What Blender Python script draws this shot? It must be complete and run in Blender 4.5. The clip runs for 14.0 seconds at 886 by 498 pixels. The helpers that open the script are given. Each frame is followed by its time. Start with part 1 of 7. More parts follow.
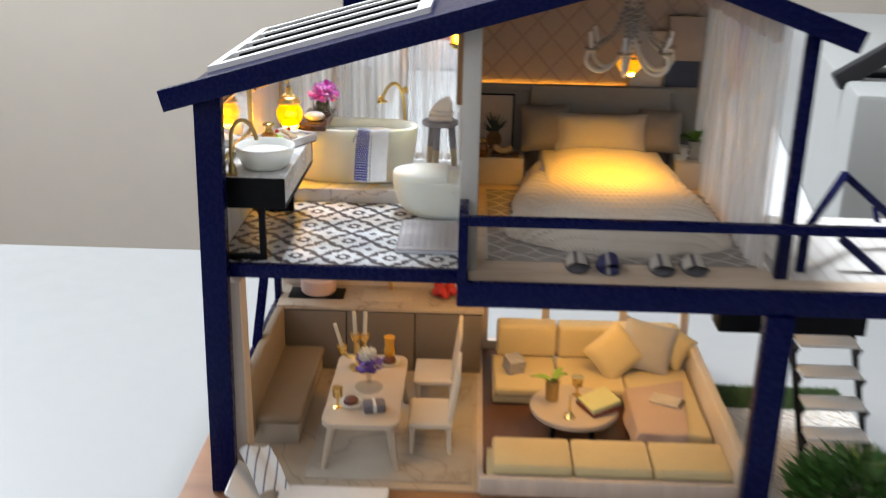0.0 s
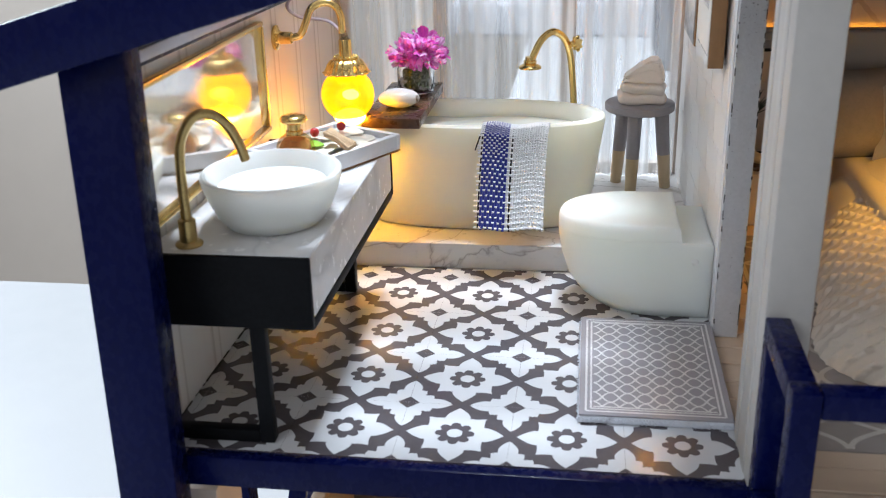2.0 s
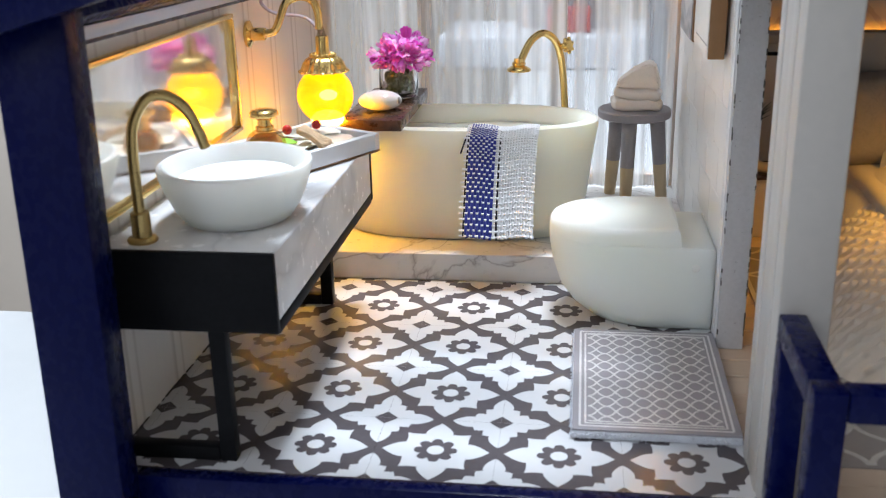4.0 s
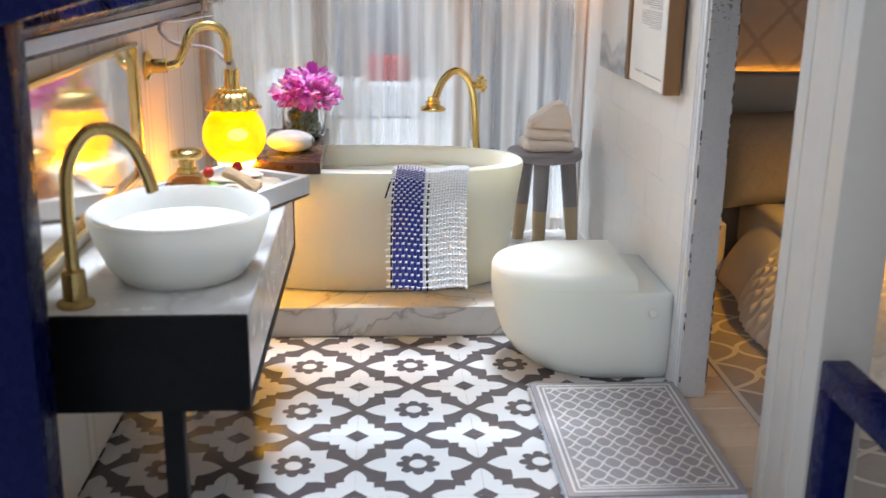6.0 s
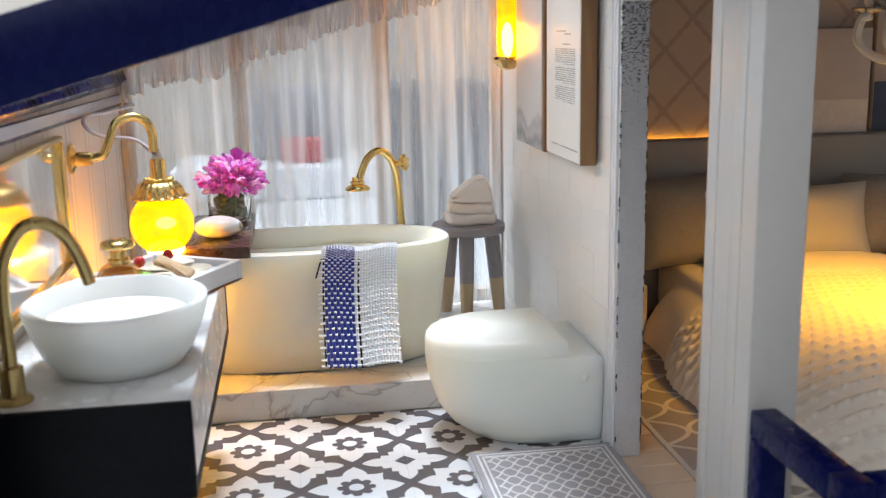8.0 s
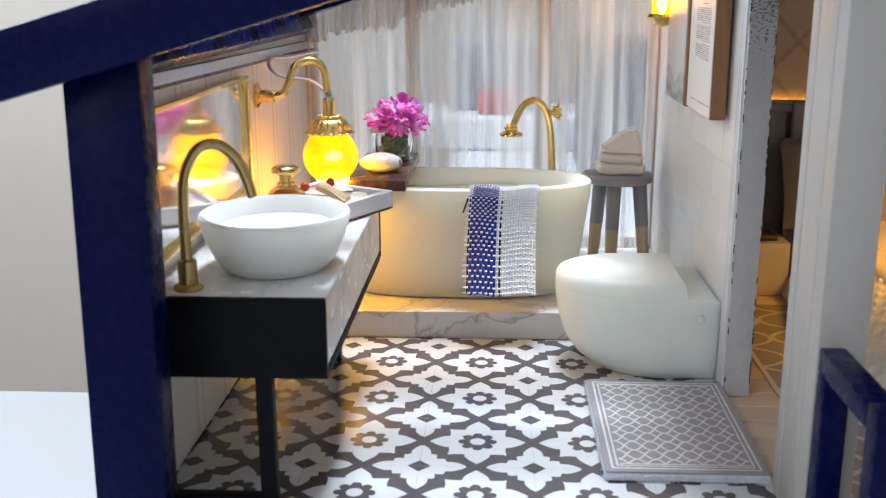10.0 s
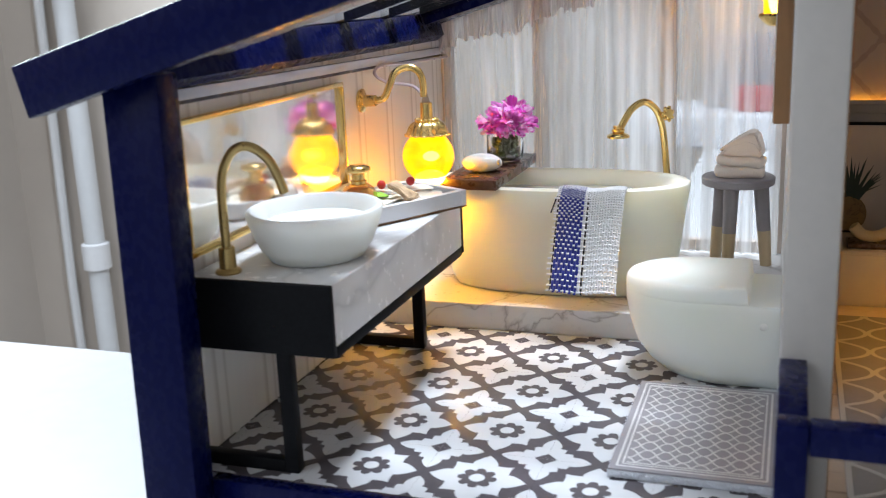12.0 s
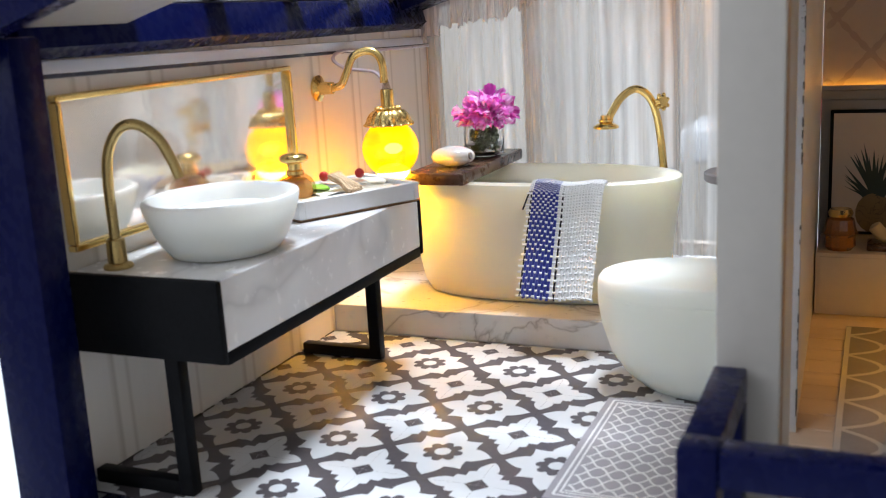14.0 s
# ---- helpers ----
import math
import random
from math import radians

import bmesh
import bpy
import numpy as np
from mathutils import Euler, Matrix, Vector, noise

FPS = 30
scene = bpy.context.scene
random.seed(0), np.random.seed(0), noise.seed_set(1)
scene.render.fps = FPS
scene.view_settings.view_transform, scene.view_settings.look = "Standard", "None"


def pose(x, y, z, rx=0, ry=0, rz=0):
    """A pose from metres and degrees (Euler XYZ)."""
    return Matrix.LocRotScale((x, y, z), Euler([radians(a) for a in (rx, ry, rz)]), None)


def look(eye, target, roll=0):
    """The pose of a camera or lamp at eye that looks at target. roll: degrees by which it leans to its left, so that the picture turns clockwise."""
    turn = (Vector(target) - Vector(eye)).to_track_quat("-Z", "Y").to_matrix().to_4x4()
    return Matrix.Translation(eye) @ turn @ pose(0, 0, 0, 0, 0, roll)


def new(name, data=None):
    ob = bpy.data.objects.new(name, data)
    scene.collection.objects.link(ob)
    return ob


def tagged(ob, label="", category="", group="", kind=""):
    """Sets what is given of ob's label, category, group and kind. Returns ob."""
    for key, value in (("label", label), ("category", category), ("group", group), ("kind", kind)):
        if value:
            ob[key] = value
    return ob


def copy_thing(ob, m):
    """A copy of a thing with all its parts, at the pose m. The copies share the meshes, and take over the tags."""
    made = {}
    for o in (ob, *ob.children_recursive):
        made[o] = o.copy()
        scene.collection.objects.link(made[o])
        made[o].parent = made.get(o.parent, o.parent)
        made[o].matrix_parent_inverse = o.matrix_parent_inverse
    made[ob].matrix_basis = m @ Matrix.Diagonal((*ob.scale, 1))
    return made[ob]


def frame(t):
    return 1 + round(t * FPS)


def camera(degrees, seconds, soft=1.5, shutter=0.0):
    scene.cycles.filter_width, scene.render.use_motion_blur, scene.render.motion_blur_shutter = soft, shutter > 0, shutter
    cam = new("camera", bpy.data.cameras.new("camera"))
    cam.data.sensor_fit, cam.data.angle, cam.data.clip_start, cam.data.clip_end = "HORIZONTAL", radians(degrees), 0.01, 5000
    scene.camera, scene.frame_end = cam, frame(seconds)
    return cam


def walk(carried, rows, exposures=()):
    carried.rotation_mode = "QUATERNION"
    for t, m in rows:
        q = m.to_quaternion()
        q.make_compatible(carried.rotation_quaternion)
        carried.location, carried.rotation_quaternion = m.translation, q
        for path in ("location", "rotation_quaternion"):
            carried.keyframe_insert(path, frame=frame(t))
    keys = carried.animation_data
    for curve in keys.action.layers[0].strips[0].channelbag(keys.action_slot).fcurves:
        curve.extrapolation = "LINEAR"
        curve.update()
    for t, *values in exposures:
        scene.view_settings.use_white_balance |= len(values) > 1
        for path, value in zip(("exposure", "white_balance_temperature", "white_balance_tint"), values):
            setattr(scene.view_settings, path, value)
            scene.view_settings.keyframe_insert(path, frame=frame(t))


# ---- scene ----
# Doll's house on a white table. Lengths in the code are centimetres; CM turns them into metres.
CM = 0.01
cam = camera(47.6, 14.0, soft=1.0, shutter=0.4)
cam.data.dof.use_dof, cam.data.dof.focus_distance, cam.data.dof.aperture_fstop = True, 0.26, 72.0
PATH = [  # seconds, eye (cm), yaw, pitch, roll (degrees)
    (0.0, 6.423, -34.765, 13.313, 1.579, -20.325, 1.111),
    (0.5, 4.359, -24.064, 12.519, 4.067, -21.435, 0.434),
    (1.0, 2.981, -16.944, 10.640, 6.228, -22.205, -0.223),
    (1.5, 3.401, -14.050, 9.160, 7.586, -22.410, -0.820),
    (2.0, 3.658, -13.448, 8.505, 8.539, -21.628, -1.408),
    (2.5, 3.915, -12.692, 7.798, 9.196, -20.591, -1.654),
    (5.0, 2.842, -12.334, 7.425, 4.176, -18.554, -0.407),
    (5.5, 1.910, -11.964, 7.496, 0.293, -17.732, 0.178),
    (6.0, 1.231, -10.986, 6.989, -3.742, -16.636, 0.750),
    (6.5, 0.787, -10.951, 7.125, -8.129, -14.338, 0.476),
    (7.0, 0.680, -10.978, 7.072, -10.138, -12.442, -0.533),
    (7.2, 0.779, -11.023, 7.108, -10.170, -12.219, -0.967),
    (9.3, 1.298, -12.438, 6.916, -2.250, -13.379, -0.134),
    (9.5, 1.514, -12.722, 7.153, -0.849, -13.948, -0.115),
    (10.0, 2.030, -13.092, 7.105, 3.171, -14.702, -0.279),
    (10.5, 3.299, -13.458, 7.279, 7.647, -15.154, -0.692),
    (11.0, 3.775, -13.661, 7.505, 11.949, -14.909, -1.288),
    (11.5, 4.728, -13.547, 7.427, 16.042, -14.752, -1.771),
    (12.0, 6.086, -13.319, 7.270, 19.544, -14.517, -2.442),
    (12.5, 7.281, -11.573, 6.492, 21.782, -14.235, -2.791),
    (13.0, 7.405, -10.694, 6.215, 23.205, -13.807, -3.140),
    (13.5, 7.425, -10.712, 6.255, 23.798, -13.465, -3.257),
    (14.0, 7.472, -10.773, 6.260, 23.824, -13.053, -3.320),
]
walk(cam, [(t, pose(x * CM, y * CM, z * CM, 90 + p, 0, w) @ pose(0, 0, 0, 0, 0, r)) for t, x, y, z, w, p, r in PATH],
     exposures=[(0.0, -0.06, 6950, 10), (1.0, 0.02, 6650, 10), (2.0, 0.04, 6450, 10), (5.0, 0.07, 6500, 10), (6.8, 0.09, 6650, 10), (9.5, 0.08, 6500, 10), (11.0, 0.05, 6450, 10), (12.0, 0.07, 6480, 10), (13.0, 0.13, 6600, 10), (14.0, 0.14, 6600, 10)])

# ---- light ----
world = bpy.data.worlds.new("world")
scene.world = world
world.use_nodes = True
world.node_tree.nodes["Background"].inputs[0].default_value = (0.9, 0.95, 1.0, 1)
world.node_tree.nodes["Background"].inputs[1].default_value = 0.02


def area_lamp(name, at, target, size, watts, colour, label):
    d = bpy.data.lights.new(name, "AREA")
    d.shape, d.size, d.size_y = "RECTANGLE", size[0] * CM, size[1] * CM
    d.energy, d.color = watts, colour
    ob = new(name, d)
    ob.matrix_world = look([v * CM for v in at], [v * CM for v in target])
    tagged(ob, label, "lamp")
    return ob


# ceiling lamp high above the table, and an added fill lamp behind the viewer
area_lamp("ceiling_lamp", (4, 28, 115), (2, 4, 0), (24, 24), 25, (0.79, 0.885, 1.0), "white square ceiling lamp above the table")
area_lamp("front_fill", (-62, -98, 72), (4, 0, 0), (80, 80), 6.3, (0.81, 0.885, 1.0), "added pale fill light behind the viewer")

# second added fill lamp, lights the curtain and the back of the house
area_lamp("back_fill", (-108, 70, 55), (0, 8, 0), (90, 80), 29, (0.78, 0.885, 1.0), "added pale fill light at the back left")

# ---- helpers ----
ORG = {}


def thing(name, at, label, category, group="", kind=""):
    ob = new(name)
    ob.empty_display_size = 0.005
    ob.location = [v * CM for v in at]
    ORG[ob] = Vector(at)
    return tagged(ob, label, category, group, kind)


def mesh_of(name, bm, mat, shift, smooth):
    bm.transform(Matrix.Scale(CM, 4) @ Matrix.Translation(-shift))
    bmesh.ops.recalc_face_normals(bm, faces=bm.faces)
    me = bpy.data.meshes.new(name)
    bm.to_mesh(me)
    bm.free()
    for m in (mat if isinstance(mat, (list, tuple)) else [mat]):
        me.materials.append(m)
    if smooth:
        me.shade_smooth()
        me.set_sharp_from_angle(angle=radians(smooth if smooth is not True else 40))
    return me


def part(name, bm, mat, parent, label="", smooth=True):
    """A mesh under a thing or a part; the bmesh is in the place's centimetres."""
    shift = ORG[parent]
    ob = new(name, mesh_of(name, bm, mat, shift, smooth))
    ob.parent = parent
    ORG[ob] = shift
    return tagged(ob, label)


def single(name, bm, mat, label, category, at=(0, 0, 0), group="", kind="", smooth=True):
    """A thing or piece of the setting that is one mesh."""
    shift = Vector(at)
    ob = new(name, mesh_of(name, bm, mat, shift, smooth))
    ob.location = shift * CM
    ORG[ob] = shift
    return tagged(ob, label, category, group, kind)


def box(x0, x1, y0, y1, z0, z1, bev=0.0, seg=2, bm=None, rot=None):
    out = bm or bmesh.new()
    b = bmesh.new()
    bmesh.ops.create_cube(b, size=1)
    b.transform(Matrix.Translation(((x0 + x1) / 2, (y0 + y1) / 2, (z0 + z1) / 2)) @ Matrix.Diagonal((x1 - x0, y1 - y0, z1 - z0, 1)))
    if bev:
        bmesh.ops.bevel(b, geom=b.edges[:], offset=bev, segments=seg, affect="EDGES", profile=0.5)
    if rot is not None:
        c = Matrix.Translation(((x0 + x1) / 2, (y0 + y1) / 2, (z0 + z1) / 2))
        b.transform(c @ rot @ c.inverted())
    join(out, b)
    return out


def join(a, b):
    """Add bmesh b to a."""
    vs = [a.verts.new(v.co) for v in b.verts]
    b.verts.index_update()
    for f in b.faces:
        try:
            nf = a.faces.new([vs[v.index] for v in f.verts])
            nf.material_index = f.material_index
        except ValueError:
            pass
    b.free()
    return a


def lathe(profile, at=(0, 0, 0), seg=32, sx=1.0, sy=1.0, bm=None, lobes=None):
    """Turn (radius, height) points round a vertical axis; lobes(angle, height) scales the radius."""
    b = bm or bmesh.new()
    rings = []
    for r, z in profile:
        ring = []
        for i in range(seg):
            a = 2 * math.pi * i / seg
            k = r * (lobes(a, z) if lobes else 1)
            ring.append(b.verts.new((at[0] + k * sx * math.cos(a), at[1] + k * sy * math.sin(a), at[2] + z)))
        rings.append(ring)
    for p, q in zip(rings, rings[1:]):
        for i in range(seg):
            b.faces.new((p[i], p[(i + 1) % seg], q[(i + 1) % seg], q[i]))
    for ring in (rings[0], rings[-1]):
        b.faces.new(ring)
    return b


def tube(points, radius, seg=10, bm=None, closed=False, flat=1.0):
    """Sweep a round section along points; radius may be a list."""
    b = bm or bmesh.new()
    pts = [Vector(p) for p in points]
    n = len(pts)
    rings, side = [], None
    for i, p in enumerate(pts):
        d = (pts[min(i + 1, n - 1)] - pts[max(i - 1, 0)]).normalized()
        if side is None:
            side = d.orthogonal().normalized()
        side = (side - d * side.dot(d)).normalized()
        up = d.cross(side)
        r = radius[i] if isinstance(radius, (list, tuple)) else radius
        rings.append([b.verts.new(p + r * (math.cos(2 * math.pi * k / seg) * side + flat * math.sin(2 * math.pi * k / seg) * up)) for k in range(seg)])
    for p, q in zip(rings, rings[1:]):
        for k in range(seg):
            b.faces.new((p[k], p[(k + 1) % seg], q[(k + 1) % seg], q[k]))
    b.faces.new(rings[0])
    b.faces.new(rings[-1])
    return b


def spline(points, steps=8):
    """Catmull-Rom through points."""
    p = [Vector(v) for v in points]
    p = [2 * p[0] - p[1], *p, 2 * p[-1] - p[-2]]
    out = []
    for i in range(1, len(p) - 2):
        for s in range(steps):
            t = s / steps
            a, b, c, d = p[i - 1:i + 3]
            out.append(0.5 * (2 * b + (c - a) * t + (2 * a - 5 * b + 4 * c - d) * t * t + (3 * b - a - 3 * c + d) * t ** 3))
    return [*out, p[-2]]


def ball(at, r, bm=None, seg=14, rings=9):
    rx, ry, rz = r if isinstance(r, (list, tuple)) else (r, r, r)
    prof = [(max(1e-3, math.sin(math.pi * i / rings)), -math.cos(math.pi * i / rings)) for i in range(rings + 1)]
    b = bmesh.new()
    lathe(prof, seg=seg, bm=b)
    b.transform(Matrix.Translation(at) @ Matrix.Diagonal((rx, ry, rz, 1)))
    return join(bm, b) if bm else b


def sheet(f, nu, nv, bm=None, thick=0.0):
    """A grid of points f(u, v), u and v from 0 to 1, given a thickness along its normals."""
    b = bmesh.new()
    g = [[b.verts.new(f(i / nu, j / nv)) for j in range(nv + 1)] for i in range(nu + 1)]
    for i in range(nu):
        for j in range(nv):
            b.faces.new((g[i][j], g[i + 1][j], g[i + 1][j + 1], g[i][j + 1]))
    if thick:
        bmesh.ops.recalc_face_normals(b, faces=b.faces)
        b.normal_update()
        bmesh.ops.solidify(b, geom=b.faces[:], thickness=thick)
    return join(bm, b) if bm else b


def prism(poly, a, b_, axis="z", bm=None, bev=0.0):
    """Extrude a 2D outline from a to b_ along an axis (outline in the two other axes)."""
    b = bmesh.new()
    place = {"z": lambda p, h: (p[0], p[1], h), "y": lambda p, h: (p[0], h, p[1]), "x": lambda p, h: (h, p[0], p[1])}[axis]
    lo = [b.verts.new(place(p, a)) for p in poly]
    hi = [b.verts.new(place(p, b_)) for p in poly]
    b.faces.new(lo)
    b.faces.new(hi)
    n = len(poly)
    for i in range(n):
        b.faces.new((lo[i], lo[(i + 1) % n], hi[(i + 1) % n], hi[i]))
    if bev:
        bmesh.ops.recalc_face_normals(b, faces=b.faces)
        bmesh.ops.bevel(b, geom=b.edges[:], offset=bev, segments=2, affect="EDGES", profile=0.5)
    return join(bm, b) if bm else b


def pillow(cx, cy, cz, w, d, h, rot=None, bm=None, n=14, sag=0.0):
    """A stuffed cushion lying flat, turned by rot."""
    b = bmesh.new()
    m = Matrix.Translation((cx, cy, cz)) @ (rot if rot is not None else Matrix())
    for s in (1, -1):
        def f(u, v, s=s):
            x, y = 2 * u - 1, 2 * v - 1
            k = max(0.0, (1 - x ** 4) * (1 - y ** 4)) ** 0.55
            px, py = x * (1 - 0.07 * (1 - y * y) * 0 - 0.06 * (1 - abs(y) ** 2) * abs(x)), y * (1 - 0.06 * (1 - abs(x) ** 2) * abs(y))
            wr = 0.05 * h * noise.noise(Vector((x * 2.3 + cx, y * 2.3 + cy, s + cz)))
            return m @ Vector((px * w / 2, py * d / 2, s * (h / 2 * k + wr * k)))
        sheet(f, n, n, bm=b)
    bmesh.ops.remove_doubles(b, verts=b.verts[:], dist=1e-4)
    return join(bm, b) if bm else b


def rotx(a):
    return Matrix.Rotation(radians(a), 4, "X")


def roty(a):
    return Matrix.Rotation(radians(a), 4, "Y")


def rotz(a):
    return Matrix.Rotation(radians(a), 4, "Z")


# ---- materials ----
def material(name, colour, rough=0.5, metal=0.0, vary=0.06, scale=60.0, bump=0.0, bump_scale=400.0, coat=0.0, trans=0.0,
             sss=0.0, sss_radius=(1, 0.8, 0.6), stretch=(1, 1, 1), sheen=0.0, spec=0.5, rough_vary=0.08, ior=1.45):
    """Principled surface with two scales of colour variation, uneven gloss and fine relief. Scales are per metre."""
    m = bpy.data.materials.new(name)
    m.use_nodes = True
    nt = m.node_tree
    p = nt.nodes["Principled BSDF"]
    p.inputs["Roughness"].default_value = rough
    p.inputs["Metallic"].default_value = metal
    p.inputs["Coat Weight"].default_value = coat
    p.inputs["Coat Roughness"].default_value = 0.08
    p.inputs["Transmission Weight"].default_value = trans
    p.inputs["Sheen Weight"].default_value = sheen
    p.inputs["Specular IOR Level"].default_value = spec
    p.inputs["IOR"].default_value = ior
    if sss:
        p.inputs["Subsurface Weight"].default_value = sss
        p.inputs["Subsurface Radius"].default_value = sss_radius
        p.inputs["Subsurface Scale"].default_value = 0.007
    tc = nt.nodes.new("ShaderNodeTexCoord")
    mp = nt.nodes.new("ShaderNodeMapping")
    mp.inputs["Scale"].default_value = stretch
    nt.links.new(tc.outputs["Object"], mp.inputs[0])
    n1 = nt.nodes.new("ShaderNodeTexNoise")
    n1.inputs["Scale"].default_value, n1.inputs["Detail"].default_value = scale, 4
    n2 = nt.nodes.new("ShaderNodeTexNoise")
    n2.inputs["Scale"].default_value, n2.inputs["Detail"].default_value = scale * 9, 3
    for n in (n1, n2):
        nt.links.new(mp.outputs[0], n.inputs["Vector"])
    add = nt.nodes.new("ShaderNodeMath")
    add.operation = "ADD"
    nt.links.new(n1.outputs[0], add.inputs[0])
    nt.links.new(n2.outputs[0], add.inputs[1])
    rng = nt.nodes.new("ShaderNodeMapRange")
    rng.inputs[1].default_value, rng.inputs[2].default_value = 0.5, 1.5
    rng.inputs[3].default_value, rng.inputs[4].default_value = 1 - vary, 1 + vary
    nt.links.new(add.outputs[0], rng.inputs[0])
    mul = nt.nodes.new("ShaderNodeMix")
    mul.data_type, mul.blend_type = "RGBA", "MULTIPLY"
    mul.inputs[0].default_value = 1
    mul.inputs[6].default_value = (*colour, 1)
    nt.links.new(rng.outputs[0], mul.inputs[7])
    nt.links.new(mul.outputs[2], p.inputs["Base Color"])
    rr = nt.nodes.new("ShaderNodeMapRange")
    rr.inputs[3].default_value, rr.inputs[4].default_value = max(0.02, rough - rough_vary), min(1, rough + rough_vary)
    nt.links.new(n2.outputs[0], rr.inputs[0])
    nt.links.new(rr.outputs[0], p.inputs["Roughness"])
    if bump:
        nb = nt.nodes.new("ShaderNodeTexNoise")
        nb.inputs["Scale"].default_value, nb.inputs["Detail"].default_value = bump_scale, 4
        nt.links.new(mp.outputs[0], nb.inputs["Vector"])
        bp = nt.nodes.new("ShaderNodeBump")
        bp.inputs["Strength"].default_value, bp.inputs["Distance"].default_value = min(1, bump), 0.00008
        nt.links.new(nb.outputs[0], bp.inputs["Height"])
        nt.links.new(bp.outputs[0], p.inputs["Normal"])
    return m


def nodes_of(m):
    return m.node_tree, m.node_tree.nodes["Principled BSDF"]


def tint(m, build):
    """Replace the paint's first colour by a pattern: build(node_tree, vector_socket) returns a colour socket."""
    nt, p = nodes_of(m)
    mul = next(n for n in nt.nodes if n.type == "MIX")
    tc = next(n for n in nt.nodes if n.type == "TEX_COORD")
    nt.links.new(build(nt, tc.outputs["Object"]), mul.inputs[6])
    return m


def ramp(nt, fac, stops):
    r = nt.nodes.new("ShaderNodeValToRGB")
    while len(r.color_ramp.elements) < len(stops):
        r.color_ramp.elements.new(0.5)
    for e, (pos, c) in zip(r.color_ramp.elements, stops):
        e.position, e.color = pos, (*c, 1)
    nt.links.new(fac, r.inputs[0])
    return r.outputs[0]


def veins(base, dark, scale):
    """Marble: thin wandering veins on a pale ground."""
    def build(nt, vec):
        n = nt.nodes.new("ShaderNodeTexNoise")
        n.inputs["Scale"].default_value, n.inputs["Detail"].default_value, n.inputs["Distortion"].default_value = scale, 5, 1.2
        nt.links.new(vec, n.inputs["Vector"])
        sub = nt.nodes.new("ShaderNodeMath")
        sub.operation = "SUBTRACT"
        sub.inputs[1].default_value = 0.5
        nt.links.new(n.outputs[0], sub.inputs[0])
        ab = nt.nodes.new("ShaderNodeMath")
        ab.operation = "ABSOLUTE"
        nt.links.new(sub.outputs[0], ab.inputs[0])
        mid = [(a + b) / 2 for a, b in zip(base, dark)]
        return ramp(nt, ab.outputs[0], [(0.0, dark), (0.006, mid), (0.02, [a * 0.96 for a in base]), (0.12, base)])
    return build


def stripes(base, dark, freq, axis, lines, wobble=0.0):
    """Printed lines across an axis: freq per metre, lines a list of (place, colour) stops of one period."""
    def build(nt, vec):
        sep = nt.nodes.new("ShaderNodeSeparateXYZ")
        nt.links.new(vec, sep.inputs[0])
        mu = nt.nodes.new("ShaderNodeMath")
        mu.operation = "MULTIPLY"
        mu.inputs[1].default_value = freq
        nt.links.new(sep.outputs["XYZ".index(axis)], mu.inputs[0])
        fr = nt.nodes.new("ShaderNodeMath")
        fr.operation = "FRACT"
        nt.links.new(mu.outputs[0], fr.inputs[0])
        return ramp(nt, fr.outputs[0], lines)
    return build


def grain(light, dark, scale, stretch):
    def build(nt, vec):
        mp = nt.nodes.new("ShaderNodeMapping")
        mp.inputs["Scale"].default_value = stretch
        nt.links.new(vec, mp.inputs[0])
        n = nt.nodes.new("ShaderNodeTexNoise")
        n.inputs["Scale"].default_value, n.inputs["Detail"].default_value, n.inputs["Distortion"].default_value = scale, 6, 0.6
        nt.links.new(mp.outputs[0], n.inputs["Vector"])
        return ramp(nt, n.outputs[0], [(0.3, dark), (0.7, light)])
    return build


def glass(name, colour=(1, 1, 1), rough=0.02):
    m = bpy.data.materials.new(name)
    m.use_nodes = True
    p = m.node_tree.nodes["Principled BSDF"]
    p.inputs["Base Color"].default_value = (*colour, 1)
    p.inputs["Transmission Weight"].default_value = 1
    p.inputs["Roughness"].default_value = rough
    p.inputs["IOR"].default_value = 1.45
    return m


def acrylic(name, tone=(1, 1, 1), clear=0.9, rough=0.05):
    """Thin clear sheet: see-through with a faint gloss."""
    m = bpy.data.materials.new(name)
    m.use_nodes = True
    nt = m.node_tree
    p = nt.nodes["Principled BSDF"]
    p.inputs["Base Color"].default_value = (*(0.03 * c for c in tone), 1)
    p.inputs["Roughness"].default_value = rough
    t = nt.nodes.new("ShaderNodeBsdfTransparent")
    t.inputs[0].default_value = (*tone, 1)
    mix = nt.nodes.new("ShaderNodeMixShader")
    mix.inputs[0].default_value = clear
    nt.links.new(p.outputs[0], mix.inputs[1])
    nt.links.new(t.outputs[0], mix.inputs[2])
    nt.links.new(mix.outputs[0], nt.nodes["Material Output"].inputs[0])
    return m


def glow(name, colour, strength):
    m = bpy.data.materials.new(name)
    m.use_nodes = True
    nt = m.node_tree
    nt.nodes.remove(nt.nodes["Principled BSDF"])
    e = nt.nodes.new("ShaderNodeEmission")
    e.inputs[0].default_value, e.inputs[1].default_value = (*colour, 1), strength
    nt.links.new(e.outputs[0], nt.nodes["Material Output"].inputs[0])
    return m


